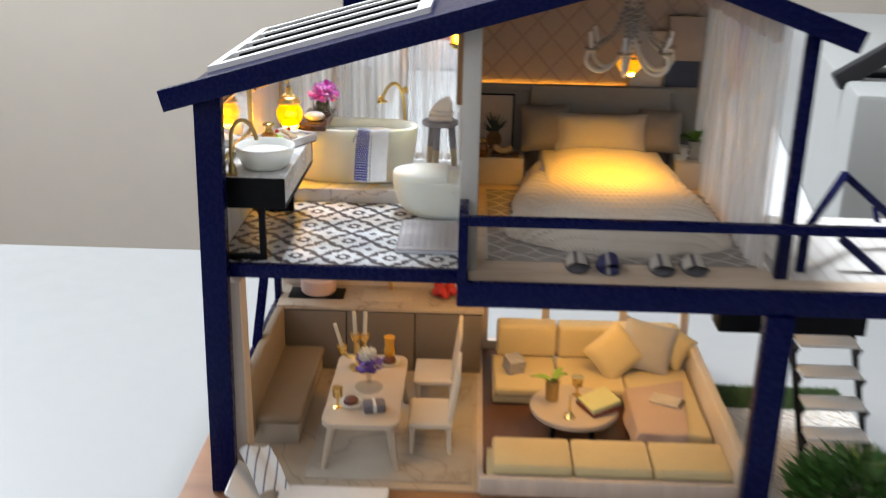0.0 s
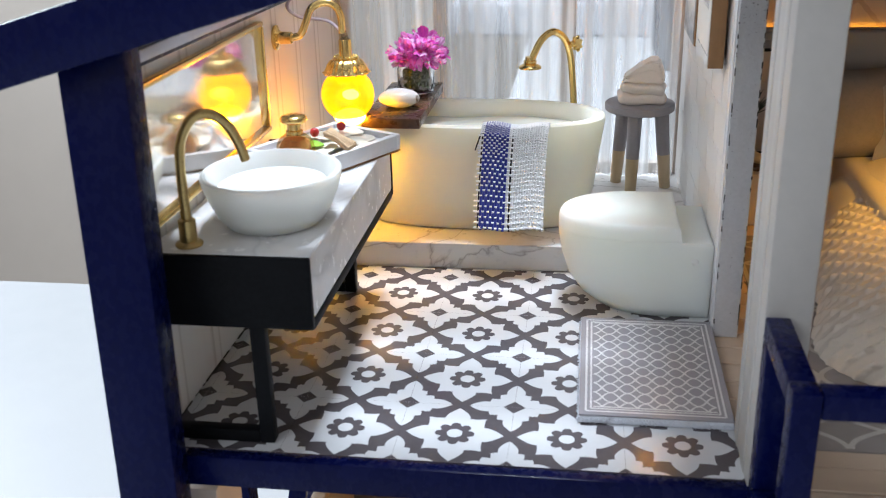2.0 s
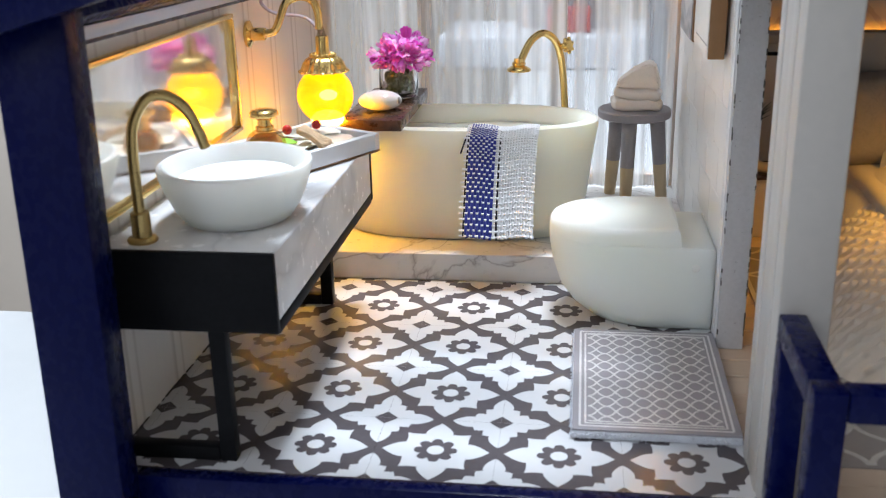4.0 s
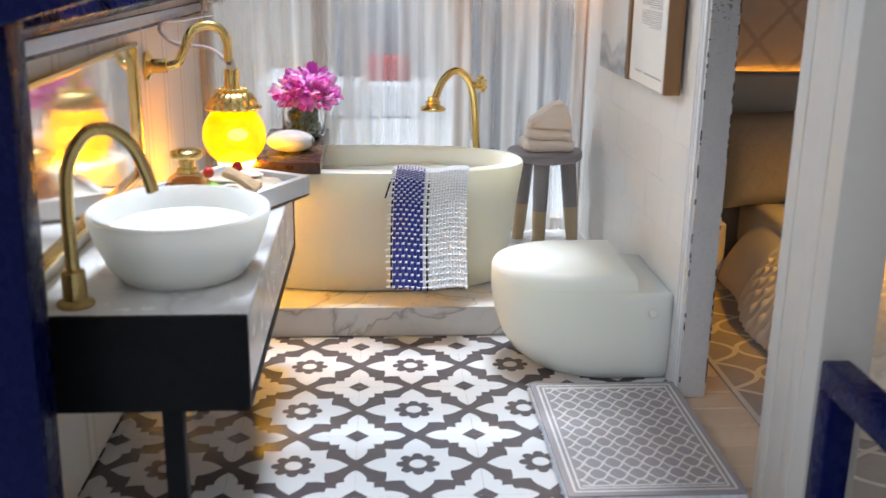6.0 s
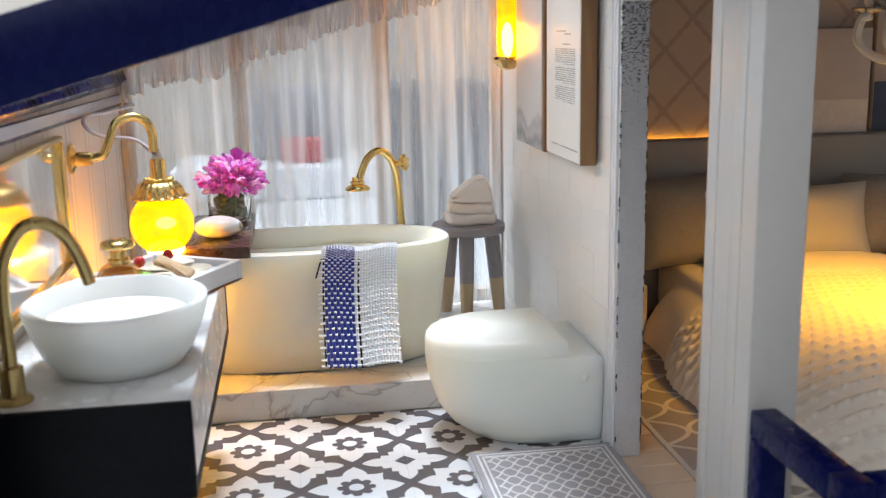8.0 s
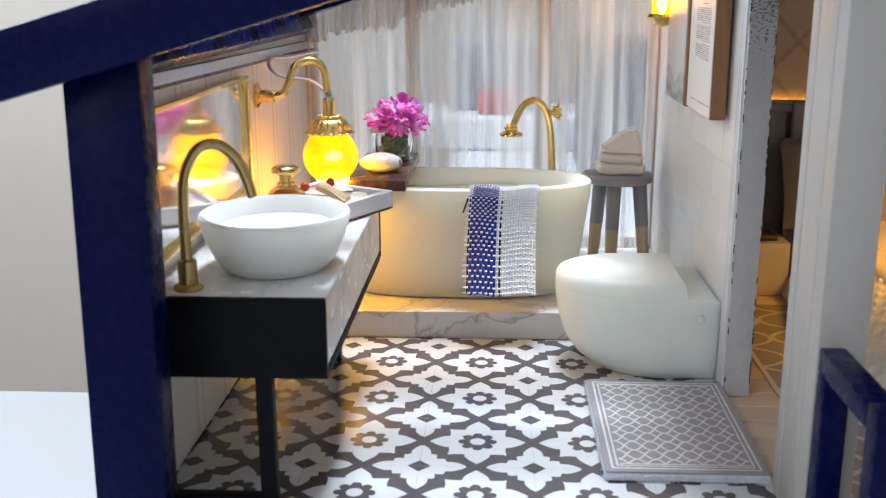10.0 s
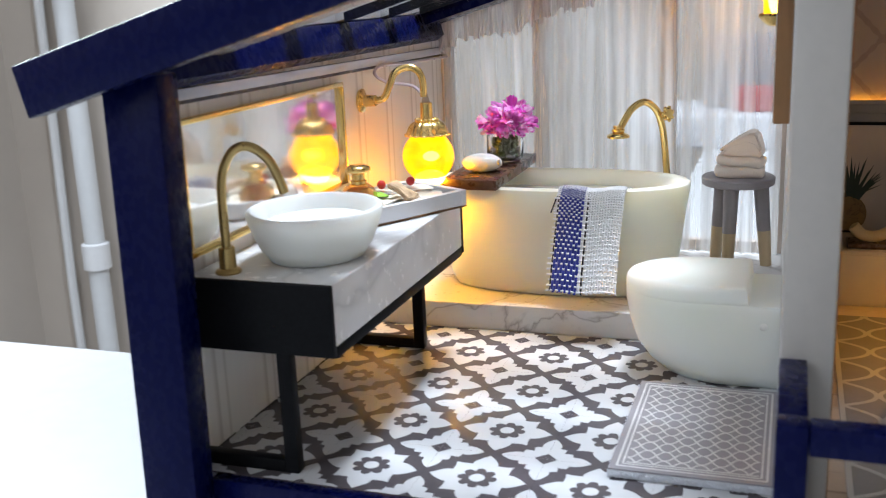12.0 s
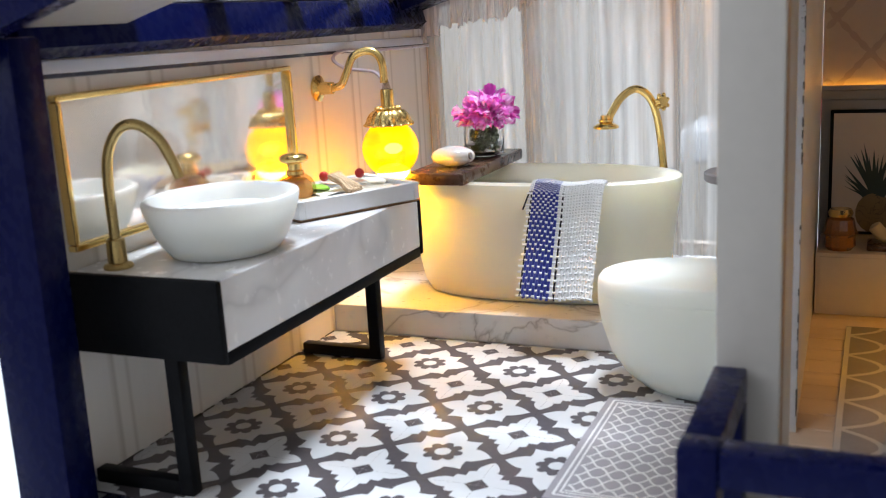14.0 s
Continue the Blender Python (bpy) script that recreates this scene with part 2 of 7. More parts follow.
def lit_glass(name, base, colour, strength, clear=False):
    """Tinted glass lit from inside: a soft glow under a glossy skin that lets some of the lamp through."""
    m = material(name, base, 0.14, vary=0.05, scale=120, coat=0.5, bump=0.1, bump_scale=200)
    nt = m.node_tree
    p = nt.nodes["Principled BSDF"]
    p.inputs["Emission Color"].default_value = (*colour, 1)
    sw = nt.nodes.new("ShaderNodeTexNoise")                 # blotchy bright zones, put into the emission by noise
    sw.inputs["Scale"].default_value, sw.inputs["Detail"].default_value, sw.inputs["Distortion"].default_value = 170, 2, 0.8
    nt.links.new(next(n for n in nt.nodes if n.type == "TEX_COORD").outputs["Object"], sw.inputs["Vector"])
    sr = nt.nodes.new("ShaderNodeMapRange")
    sr.inputs[1].default_value, sr.inputs[2].default_value = 0.3, 0.7
    sr.inputs[3].default_value, sr.inputs[4].default_value = strength * 0.75, strength * 1.45
    nt.links.new(sw.outputs[0], sr.inputs[0])
    nt.links.new(sr.outputs[0], p.inputs["Emission Strength"])
    t = nt.nodes.new("ShaderNodeBsdfTransparent" if clear else "ShaderNodeBsdfRefraction")
    t.inputs["Color"].default_value = (1.0, 0.70, 0.10, 1)
    if not clear:
        t.inputs["Roughness"].default_value, t.inputs["IOR"].default_value = 0.45, 1.05
    mix = nt.nodes.new("ShaderNodeMixShader")
    mix.inputs[0].default_value = 0.42
    nt.links.new(p.outputs[0], mix.inputs[1])
    nt.links.new(t.outputs[0], mix.inputs[2])
    nt.links.new(mix.outputs[0], nt.nodes["Material Output"].inputs[0])
    return m


def sheer_cloth(name, colour, solid, pleat=300, spread=0.24):
    """Voile: part see-through, part diffuse and translucent; the weave is denser in the folds."""
    m = bpy.data.materials.new(name)
    m.use_nodes = True
    nt = m.node_tree
    nt.nodes.remove(nt.nodes["Principled BSDF"])
    d, tl, tr = (nt.nodes.new(f"ShaderNodeBsdf{k}") for k in ("Diffuse", "Translucent", "Transparent"))
    for n in (d, tl):
        n.inputs[0].default_value = (*colour, 1)
    a, b = nt.nodes.new("ShaderNodeMixShader"), nt.nodes.new("ShaderNodeMixShader")
    a.inputs[0].default_value = 0.5
    nt.links.new(d.outputs[0], a.inputs[1])
    nt.links.new(tl.outputs[0], a.inputs[2])
    tc = nt.nodes.new("ShaderNodeTexCoord")
    mp = nt.nodes.new("ShaderNodeMapping")
    mp.inputs["Scale"].default_value = (1, 1, 0.03)
    nt.links.new(tc.outputs["Object"], mp.inputs[0])
    n = nt.nodes.new("ShaderNodeTexNoise")                  # broad pleats that lie double, with crisp edges
    n.inputs["Scale"].default_value, n.inputs["Detail"].default_value = pleat, 1
    f = nt.nodes.new("ShaderNodeTexNoise")                  # fine threads
    f.inputs["Scale"].default_value, f.inputs["Detail"].default_value = pleat * 5, 2
    for q in (n, f):
        nt.links.new(mp.outputs[0], q.inputs["Vector"])
    r, r2, mu = nt.nodes.new("ShaderNodeMapRange"), nt.nodes.new("ShaderNodeMapRange"), nt.nodes.new("ShaderNodeMath")
    r.inputs[1].default_value, r.inputs[2].default_value = 0.46, 0.54
    r.inputs[3].default_value, r.inputs[4].default_value = max(0, solid - spread), min(1, solid + spread)
    r2.inputs[1].default_value, r2.inputs[2].default_value = 0.3, 0.7
    r2.inputs[3].default_value, r2.inputs[4].default_value = 0.86, 1.1
    mu.operation, mu.use_clamp = "MULTIPLY", True
    nt.links.new(n.outputs[0], r.inputs[0])
    nt.links.new(f.outputs[0], r2.inputs[0])
    nt.links.new(r.outputs[0], mu.inputs[0])
    nt.links.new(r2.outputs[0], mu.inputs[1])
    nt.links.new(mu.outputs[0], b.inputs[0])
    nt.links.new(tr.outputs[0], b.inputs[1])
    nt.links.new(a.outputs[0], b.inputs[2])
    nt.links.new(b.outputs[0], nt.nodes["Material Output"].inputs[0])
    return m


NAVY = material("navy_paint", (0.0016, 0.0036, 0.042), 0.27, vary=0.2, scale=90, bump=0.55, bump_scale=170, stretch=(1, 1, 0.7), rough_vary=0.15, spec=0.12)
# white paint of the post, darkened against the front fill light
POSTPAINT = material("darkened_white_paint", (0.42, 0.405, 0.385), 0.42, vary=0.05, scale=80, bump=0.15, bump_scale=900)
WHITE = material("white_paint", (0.74, 0.74, 0.75), 0.42, vary=0.05, scale=80, bump=0.15, bump_scale=900)
GREYWHITE = material("painted_board_edge", (0.55, 0.55, 0.57), 0.5, vary=0.1, scale=200, bump=0.5, bump_scale=2500)
BLACK = material("black_satin_metal", (0.0065, 0.007, 0.0085), 0.42, vary=0.45, scale=140, bump=0.35, bump_scale=700, spec=0.07)
CAPGOLD = material("cast_gold", (0.88, 0.63, 0.24), 0.25, metal=1.0, vary=0.1, scale=300, bump=0.15, bump_scale=1500)
GOLD = material("gold_metal", (0.88, 0.63, 0.24), 0.2, metal=1.0, vary=0.08, scale=200, bump=0.1, bump_scale=1500)
BRASS = material("brushed_brass", (0.52, 0.38, 0.16), 0.3, metal=1.0, vary=0.1, scale=300, bump=0.15, bump_scale=1200)
RESIN = material("white_resin", (0.825, 0.86, 0.80), 0.42, vary=0.012, scale=30, rough_vary=0.0, sss=0.8, sss_radius=(1.0, 0.95, 0.85), spec=0.3)
CREAM = material("cream_resin", (0.97, 0.935, 0.76), 0.28, vary=0.012, scale=30, rough_vary=0.0, sss=0.5, sss_radius=(1.0, 0.9, 0.65))
MARBLE = tint(material("white_marble_print", (0.8, 0.8, 0.8), 0.3, vary=0.03), veins((0.76, 0.75, 0.74), (0.40, 0.38, 0.37), 36))
MARBLE_TOP = tint(material("pale_marble_top", (0.8, 0.8, 0.8), 0.25, vary=0.03), veins((0.83, 0.83, 0.845), (0.63, 0.63, 0.65), 9))
TILE_DARK = material("floor_print_dark", (0.085, 0.075, 0.082), 0.2, vary=0.12, scale=100)
TILE_WHITE = material("floor_print_white", (0.57, 0.58, 0.60), 0.22, vary=0.03, scale=100)
BEAD = tint(material("beadboard_paper", (0.8, 0.78, 0.75), 0.45, vary=0.03, stretch=(1, 1, 0.2)),
            stripes(None, None, 62, "Y", [(0.0, (0.75, 0.72, 0.69)), (0.08, (0.54, 0.50, 0.465)), (0.12, (0.76, 0.73, 0.70)),
                                          (0.22, (0.76, 0.73, 0.70)), (0.26, (0.58, 0.54, 0.505)), (0.30, (0.74, 0.71, 0.68)), (0.62, (0.73, 0.70, 0.675))]))
PAPER = material("white_tile_paper", (0.74, 0.72, 0.70), 0.3, vary=0.03, scale=60, rough_vary=0.01)
GROUT = material("tile_paper_joint", (0.71, 0.69, 0.67), 0.3, vary=0.03)
FRAMEWOOD = tint(material("beige_window_frame", (0.6, 0.5, 0.43), 0.5, vary=0.05), grain((0.62, 0.53, 0.46), (0.50, 0.42, 0.36), 150, (1, 1, 0.1)))
BROWN = tint(material("brown_wood", (0.25, 0.13, 0.06), 0.4, vary=0.1), grain((0.36, 0.19, 0.08), (0.20, 0.10, 0.04), 180, (1, 0.12, 0.12)))
WALNUT = tint(material("dark_walnut_board", (0.08, 0.04, 0.03), 0.28, vary=0.12, bump=0.5, bump_scale=600), grain((0.095, 0.047, 0.027), (0.030, 0.015, 0.010), 260, (1, 0.08, 1)))
PLANK = tint(material("whitewashed_planks", (0.7, 0.6, 0.5), 0.4, vary=0.05), grain((0.72, 0.56, 0.42), (0.54, 0.40, 0.29), 90, (0.15, 1, 1)))
# table whites offset the lighting: far one lightened, near one darkened
TABLE_FAR = material("white_far_table_lightened", (0.62, 0.625, 0.63), 0.45, vary=0.015, scale=8)
TABLE = material("white_table_top_darkened", (0.295, 0.30, 0.304), 0.45, vary=0.015, scale=8)
ROOMWALL = material("beige_room_wall", (0.48, 0.43, 0.38), 0.8, vary=0.04, scale=3, bump=0.1, bump_scale=150)
MIRROR = material("wavy_plastic_mirror", (0.94, 0.91, 0.87), 0.085, metal=0.84, vary=0.04, scale=60, bump=0.45, bump_scale=150, rough_vary=0.05)
GLASS = glass("clear_glass")
PANE = acrylic("clear_acrylic", (0.96, 0.97, 0.98), 0.9)
SHEER = sheer_cloth("white_voile", (0.93, 0.94, 0.95), 0.51, 200, 0.23)
LACE = sheer_cloth("mauve_lace", (0.76, 0.68, 0.65), 0.72, 700, 0.12)


def speckle(base, dark, scale, cut_at):
    """Worn paint: small dark chips on a painted edge."""
    def build(nt, vec):
        n = nt.nodes.new("ShaderNodeTexNoise")
        n.inputs["Scale"].default_value, n.inputs["Detail"].default_value = scale, 5
        mp = nt.nodes.new("ShaderNodeMapping")
        mp.inputs["Scale"].default_value = (1, 1, 2.4)
        nt.links.new(vec, mp.inputs[0])
        nt.links.new(mp.outputs[0], n.inputs["Vector"])
        sep = nt.nodes.new("ShaderNodeSeparateXYZ")        # the chips crowd towards the top end
        nt.links.new(vec, sep.inputs[0])
        r = nt.nodes.new("ShaderNodeMapRange")
        r.inputs[1].default_value, r.inputs[2].default_value = 0.054, 0.068
        r.inputs[3].default_value, r.inputs[4].default_value = 0.0, 0.17
        nt.links.new(sep.outputs[2], r.inputs[0])
        add = nt.nodes.new("ShaderNodeMath")
        nt.links.new(n.outputs[0], add.inputs[0])
        nt.links.new(r.outputs[0], add.inputs[1])
        return ramp(nt, add.outputs[0], [(cut_at - 0.02, base), (cut_at + 0.01, dark)])
    return build


tint(GREYWHITE, speckle((0.50, 0.495, 0.505), (0.12, 0.11, 0.11), 1500, 0.70))

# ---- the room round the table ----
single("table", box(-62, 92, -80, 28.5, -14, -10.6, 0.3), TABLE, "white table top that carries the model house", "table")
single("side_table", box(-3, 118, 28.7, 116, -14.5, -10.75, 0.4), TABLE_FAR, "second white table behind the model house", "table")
single("room_floor", box(-120, 130, -125, 125, -78, -74), material("grey_room_floor", (0.35, 0.33, 0.31), 0.6), "grey floor of the room", "floor", kind="structure")
single("room_wall_back", box(-120, 130, 125, 130, -74, 125), ROOMWALL, "plain beige wall behind the table", "wall", kind="structure")
single("room_wall_left", box(-125, -120, -125, 130, -74, 125), ROOMWALL, "plain beige side wall", "wall", kind="structure")
single("room_wall_right", box(130, 135, -125, 130, -74, 125), ROOMWALL, "plain beige side wall", "wall", kind="structure")
single("room_wall_front", box(-125, 135, -130, -125, -74, 125), ROOMWALL, "plain beige wall of the room", "wall", kind="structure")
single("room_ceiling", box(-125, 135, -130, 130, 125.01, 130), WHITE, "white ceiling of the room", "ceiling", kind="structure")

pip = thing("wall_pipe", (-103.5, 121, -74), "white plastic pipe standing against the room wall", "pipe")
part("tube", tube([(-103.5, 121.5, -74), (-103.5, 121.5, 124)], 1.7, 16), material("white_pvc", (0.62, 0.64, 0.66), 0.4, vary=0.04, scale=10), pip)
for z in (-36, 18):
    part("collar", lathe([(1.75, 0), (2.3, 0.2), (2.3, 4.4), (1.75, 4.6)], (-103.5, 121.5, z), 20), material("white_pvc_collar", (0.72, 0.73, 0.75), 0.4), pip)
single("wall_cable", tube(spline([(-110, 123.5, -73), (-111, 123.5, -45), (-110, 123.5, 8), (-109.5, 123.5, 60), (-110, 123.5, 124)]), 0.8, 8), material("white_cable", (0.66, 0.67, 0.68), 0.5), "white cable running down the room wall", "cable")

# ---- house structure ----
SL = 0.287          # roof pitch, rise per run, left slope
RIDGE = 12.45


def roof_top(x):
    return 6.32 + SL * (x + 4.05) if x <= RIDGE else 6.32 + SL * (RIDGE + 4.05) - 0.355 * (x - RIDGE)


def roof_under(x):
    return roof_top(x) - 0.32


def slope_board(x0, x1, y0, y1, up=0.0, thick=0.32, bm=None):
    pts = [(x0, roof_top(x0) + up - thick), (x1, roof_top(x1) + up - thick), (x1, roof_top(x1) + up), (x0, roof_top(x0) + up)]
    return prism(pts, y0, y1, "y", bm=bm)


WY0 = -1.02              # front edge of the wall plate
BACK = 12.1

# left wall, upper storey
bm = box(-3.1, -2.77, WY0, BACK + 0.4, -0.5, 6.36)
single("wall_west", bm, BEAD, "upper left wall papered with beadboard lines", "wall", kind="structure", smooth=False)
# beam along the top of the left wall
def wall_strip(x1, z0, z1, bev):
    """A strip along the wall's top that falls a little towards the back."""
    b = box(-2.766, x1, -0.98, BACK - 0.1, z0, z1, bev)
    for v in b.verts:
        v.co.z -= 0.014 * (v.co.y + 0.98)
    return b


# the bluish tint puts the blue this strip reflects into its colour
single("trim", wall_strip(-2.655, 5.805, 5.985, 0.015), material("glossy_trim_tinted", (0.52, 0.53, 0.60), 0.24, vary=0.05, scale=60), "glossy pale strip along the top of the wall", "trim", kind="structure")
# dark strip put in for the shaded underside of the pale strip
single("trim_shade", wall_strip(-2.68, 5.745, 5.803, 0.008), material("dark_trim_shade", (0.03, 0.03, 0.05), 0.25, vary=0.2), "dark glossy line for the shade under the pale strip", "trim", kind="structure")
single("eave_beam", prism([(-2.768, 5.99), (-2.66, 5.99), (-2.42, 6.14), (-2.44, 6.17), (-2.63, 6.68), (-2.768, 6.68)], -0.98, BACK - 0.1, "y", bev=0.012), NAVY, "navy coved beam under the skylight", "beam", kind="structure")
# floor slab and navy edge
single("floor_slab", box(-2.76, 6.04, -0.80, BACK + 0.4, -0.5, -0.03), WHITE, "floor slab between the storeys", "floor", kind="structure")
single("front_beam", box(-2.3, 6.3, -1.05, -0.81, -0.52, -0.002, 0.03), NAVY, "navy painted beam at the floor edge", "beam", kind="structure")

# corner column
col = thing("corner_column", (-2.9, -0.8, -9.4), "navy painted square corner column of the house", "column", kind="structure")
b = box(-3.16, -2.23, -1.56, -1.03, -9.4, 6.3, 0.05)
for v in b.verts:                     # sheared to fit its outline in the camera's view
    v.co.x += 0.018 * v.co.z
part("shaft", b, NAVY, col)

# white post between bathroom and bedroom
pst = thing("white_post", (6.4, -0.2, 0), "white moulded post between bathroom and bedroom", "post", kind="structure")
bm = box(6.06, 6.68, -0.98, 0.42, -0.02, 8.85, 0.04)
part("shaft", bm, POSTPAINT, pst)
part("raw_edge", box(6.681, 6.695, -0.90, -0.80, 0.0, 8.8), BROWN, pst, "brown raw edge")
for y in (-0.62, 0.08):
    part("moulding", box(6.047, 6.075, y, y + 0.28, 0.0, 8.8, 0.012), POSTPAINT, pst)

# partition wall
bm = bmesh.new()
zt = roof_under(6.0) - 0.02
prism([(6.1, 3.9), (6.52, 3.9), (6.34, BACK), (5.95, BACK)], 0.0, zt, "z", bm=bm)
wall_p = single("wall_partition", bm, [PAPER], "white partition wall papered with pale tiles", "wall", kind="structure", smooth=False)
part("end_board", box(6.085, 6.53, 3.80, 3.895, 0.0, zt, 0.015), GREYWHITE, wall_p, "worn grey-white board edge")
for y0, y1 in ((3.91, 4.02), (4.06, 4.14), (4.20, 4.24)):
    part("edge_moulding", box(6.058, 6.112, y0, y1, 0.0, zt, 0.012, 1), WHITE, wall_p, "white moulded edge strip")
part("head_trim", box(6.06, 6.56, 3.765, 3.798, 7.42, zt, 0.01, 1), WHITE, wall_p, "white trim over the board end")
bm = bmesh.new()                      # dark nicks where the paint has chipped off the board's edges
random.seed(41)
for k in range(70):
    z, h = random.uniform(0.1, 7.3), random.uniform(0.02, 0.12)
    x0 = 6.082 if k % 2 else 6.512
    box(x0, x0 + random.uniform(0.012, 0.024), 3.792, 3.82, z, z + h, 0.004, 1, bm=bm)
part("paint_chips", bm, material("chipped_edge", (0.05, 0.045, 0.04), 0.8, vary=0.3), wall_p, "dark chipped paint along the edge")
# pale joints of the tile paper
bm = bmesh.new()
for k in range(1, 11):
    z = 0.8 * k
    prism([(6.092, 4.1), (6.11, 4.1), (5.966, BACK - 0.1), (5.948, BACK - 0.1)], z, z + 0.016, "z", bm=bm)
for k in range(10):
    for j in range(6):
        y = 4.4 + 1.45 * j + (0.7 if k % 2 else 0)
        if y < BACK - 0.2:
            x = 6.1 - 0.15 * (y - 3.9) / (BACK - 3.9)
            box(x - 0.003, x + 0.02, y, y + 0.012, 0.8 * k, 0.8 * k + 0.8, bm=bm)
part("joint_lines", bm, GROUT, wall_p, "", smooth=False)

# roof
roof = thing("roof", (4, 5, 6), "navy pitched roof with a white skylight frame", "roof", kind="structure")
part("slab", slope_board(-3.25, -2.775, -1.68, 12.6), NAVY, roof, "navy eave board", smooth=False)
part("slab", slope_board(4.6, RIDGE, -1.68, 12.6), NAVY, roof, "navy roof board", smooth=False)
part("slab", slope_board(-2.775, 4.6, -1.68, 1.05), NAVY, roof, "navy roof board", smooth=False)
part("slab", slope_board(-2.775, 4.6, 10.4, 12.6), NAVY, roof, "navy roof board", smooth=False)
part("slab", slope_board(RIDGE, 18.6, -1.68, 12.6), NAVY, roof, "navy roof board", smooth=False)
# added sheet; its beige stands in for the wall reflected in the pane
part("reflection_sheet", slope_board(-2.6, 4.6, -1.66, 1.08, -0.326, 0.02), material("glossy_beige_reflection", (0.62, 0.57, 0.52), 0.14, vary=0.05, coat=0.5), roof, "added glossy sheet under the roof edge, beige as the reflected wall", smooth=False)
# fascia board with the gable outline
def edge_z(x, up):
    return roof_top(x) + up
f_up, f_dn = 0.17, -0.60
outline = [(-4.1, edge_z(-4.1, f_up)), (RIDGE, edge_z(RIDGE, f_up)), (18.95, edge_z(18.95, f_up)),
           (18.72, edge_z(18.72, f_dn)), (RIDGE, edge_z(RIDGE, f_dn)), (-3.92, edge_z(-3.92, f_dn))]
part("fascia", prism(outline, -2.05, -1.69, "y", bev=0.03), NAVY, roof, "navy painted gable fascia")
sky = part("skylight_frame", slope_board(-3.1, -2.70, 0.75, 10.4, 0.22, 0.215), WHITE, roof, "white skylight frame", smooth=False)
part("frame_bar", slope_board(4.35, 4.85, 0.75, 10.4, 0.22, 0.215), WHITE, sky, "", smooth=False)
for y0, y1 in ((0.75, 1.35), (3.15, 3.65), (5.55, 6.05), (7.95, 8.45), (9.9, 10.4)):
    part("frame_bar", slope_board(-2.698, 4.35, y0, y1, 0.2, 0.195), WHITE, sky, "", smooth=False)
# black strips put in for the shade in the skylight gaps
for y0 in (3.15, 5.55, 7.95, 9.9):
    part("gap_shade", slope_board(-2.45, 4.35, y0 - 0.13, y0 - 0.01, 0.12, 0.2), BLACK, sky, "black strip for the shade in the skylight gap", smooth=False)
pane = part("skylight_pane", slope_board(-2.62, 4.6, 1.055, 10.395, -0.1, 0.04), PANE, sky, "clear acrylic pane", smooth=False)
pane.visible_shadow = False
part("chimney_cap", box(0.2, 1.6, 13.0, 14.0, 7.2, 9.0, 0.05), NAVY, roof)

# ---- bathroom: floor of printed tiles ----
P = 1.75
FX0, FX1, FY0, FY1 = -2.765, 6.09, -0.80, 6.65


def polar(shape, cx, cy, k, clip):
    """Outline from (degrees, radius) of one eighth, mirrored to the full round, cut to a rectangle."""
    eighth = shape + [(90 - a, r) for a, r in reversed(shape) if a < 45]
    pts = []
    for q in range(4):
        for a, r in eighth[:-1]:
            t = radians(a + 90 * q)
            pts.append((cx + k * r * math.cos(t), cy + k * r * math.sin(t)))
    return cut(pts, clip)


def cut(pts, clip):
    for axis, lim, sgn in ((0, clip[0], 1), (0, clip[1], -1), (1, clip[2], 1), (1, clip[3], -1)):
        out = []
        for a, b in zip(pts, pts[1:] + pts[:1]):
            ina, inb = sgn * (a[axis] - lim) >= 0, sgn * (b[axis] - lim) >= 0
            if ina:
                out.append(a)
            if ina != inb:
                t = (lim - a[axis]) / (b[axis] - a[axis])
                out.append((a[0] + t * (b[0] - a[0]), a[1] + t * (b[1] - a[1])))
        pts = out
        if len(pts) < 3:
            return []
    return pts


def rounds(pts):
    return [(math.degrees(math.atan2(y, x)), math.hypot(x, y)) for x, y in pts]


FLOWER = rounds([(0.442, 0.0), (0.418, 0.022), (0.388, 0.052), (0.348, 0.084), (0.306, 0.107), (0.282, 0.114), (0.258, 0.114), (0.254, 0.16), (0.255, 0.21), (0.266, 0.266)])
RING = [(0, 0.178), (7, 0.176), (13, 0.165), (18, 0.145), (22.5, 0.128), (27, 0.145), (32, 0.165), (38, 0.176), (45, 0.178)]
STAR = rounds([(0.416, 0.0), (0.395, 0.026), (0.36, 0.055), (0.32, 0.077), (0.285, 0.088), (0.25, 0.088), (0.234, 0.085), (0.228, 0.118), (0.216, 0.15), (0.196, 0.142), (0.178, 0.149), (0.163, 0.143), (0.142, 0.142)])
DISC = [(0, 0.07), (15, 0.07), (30, 0.07), (45, 0.07)]
DIAM = [(0, 0.105), (45, 0.0742)]


def flat_poly(bm, pts, z, mat, mid, clip):
    if len(pts) < 3:
        return
    c = bm.verts.new((min(max(mid[0], clip[0]), clip[1]), min(max(mid[1], clip[2]), clip[3]), z))
    vs = [bm.verts.new((x, y, z)) for x, y in pts]
    for i in range(len(vs)):
        f = bm.faces.new((c, vs[i], vs[(i + 1) % len(vs)]))
        f.material_index = mat


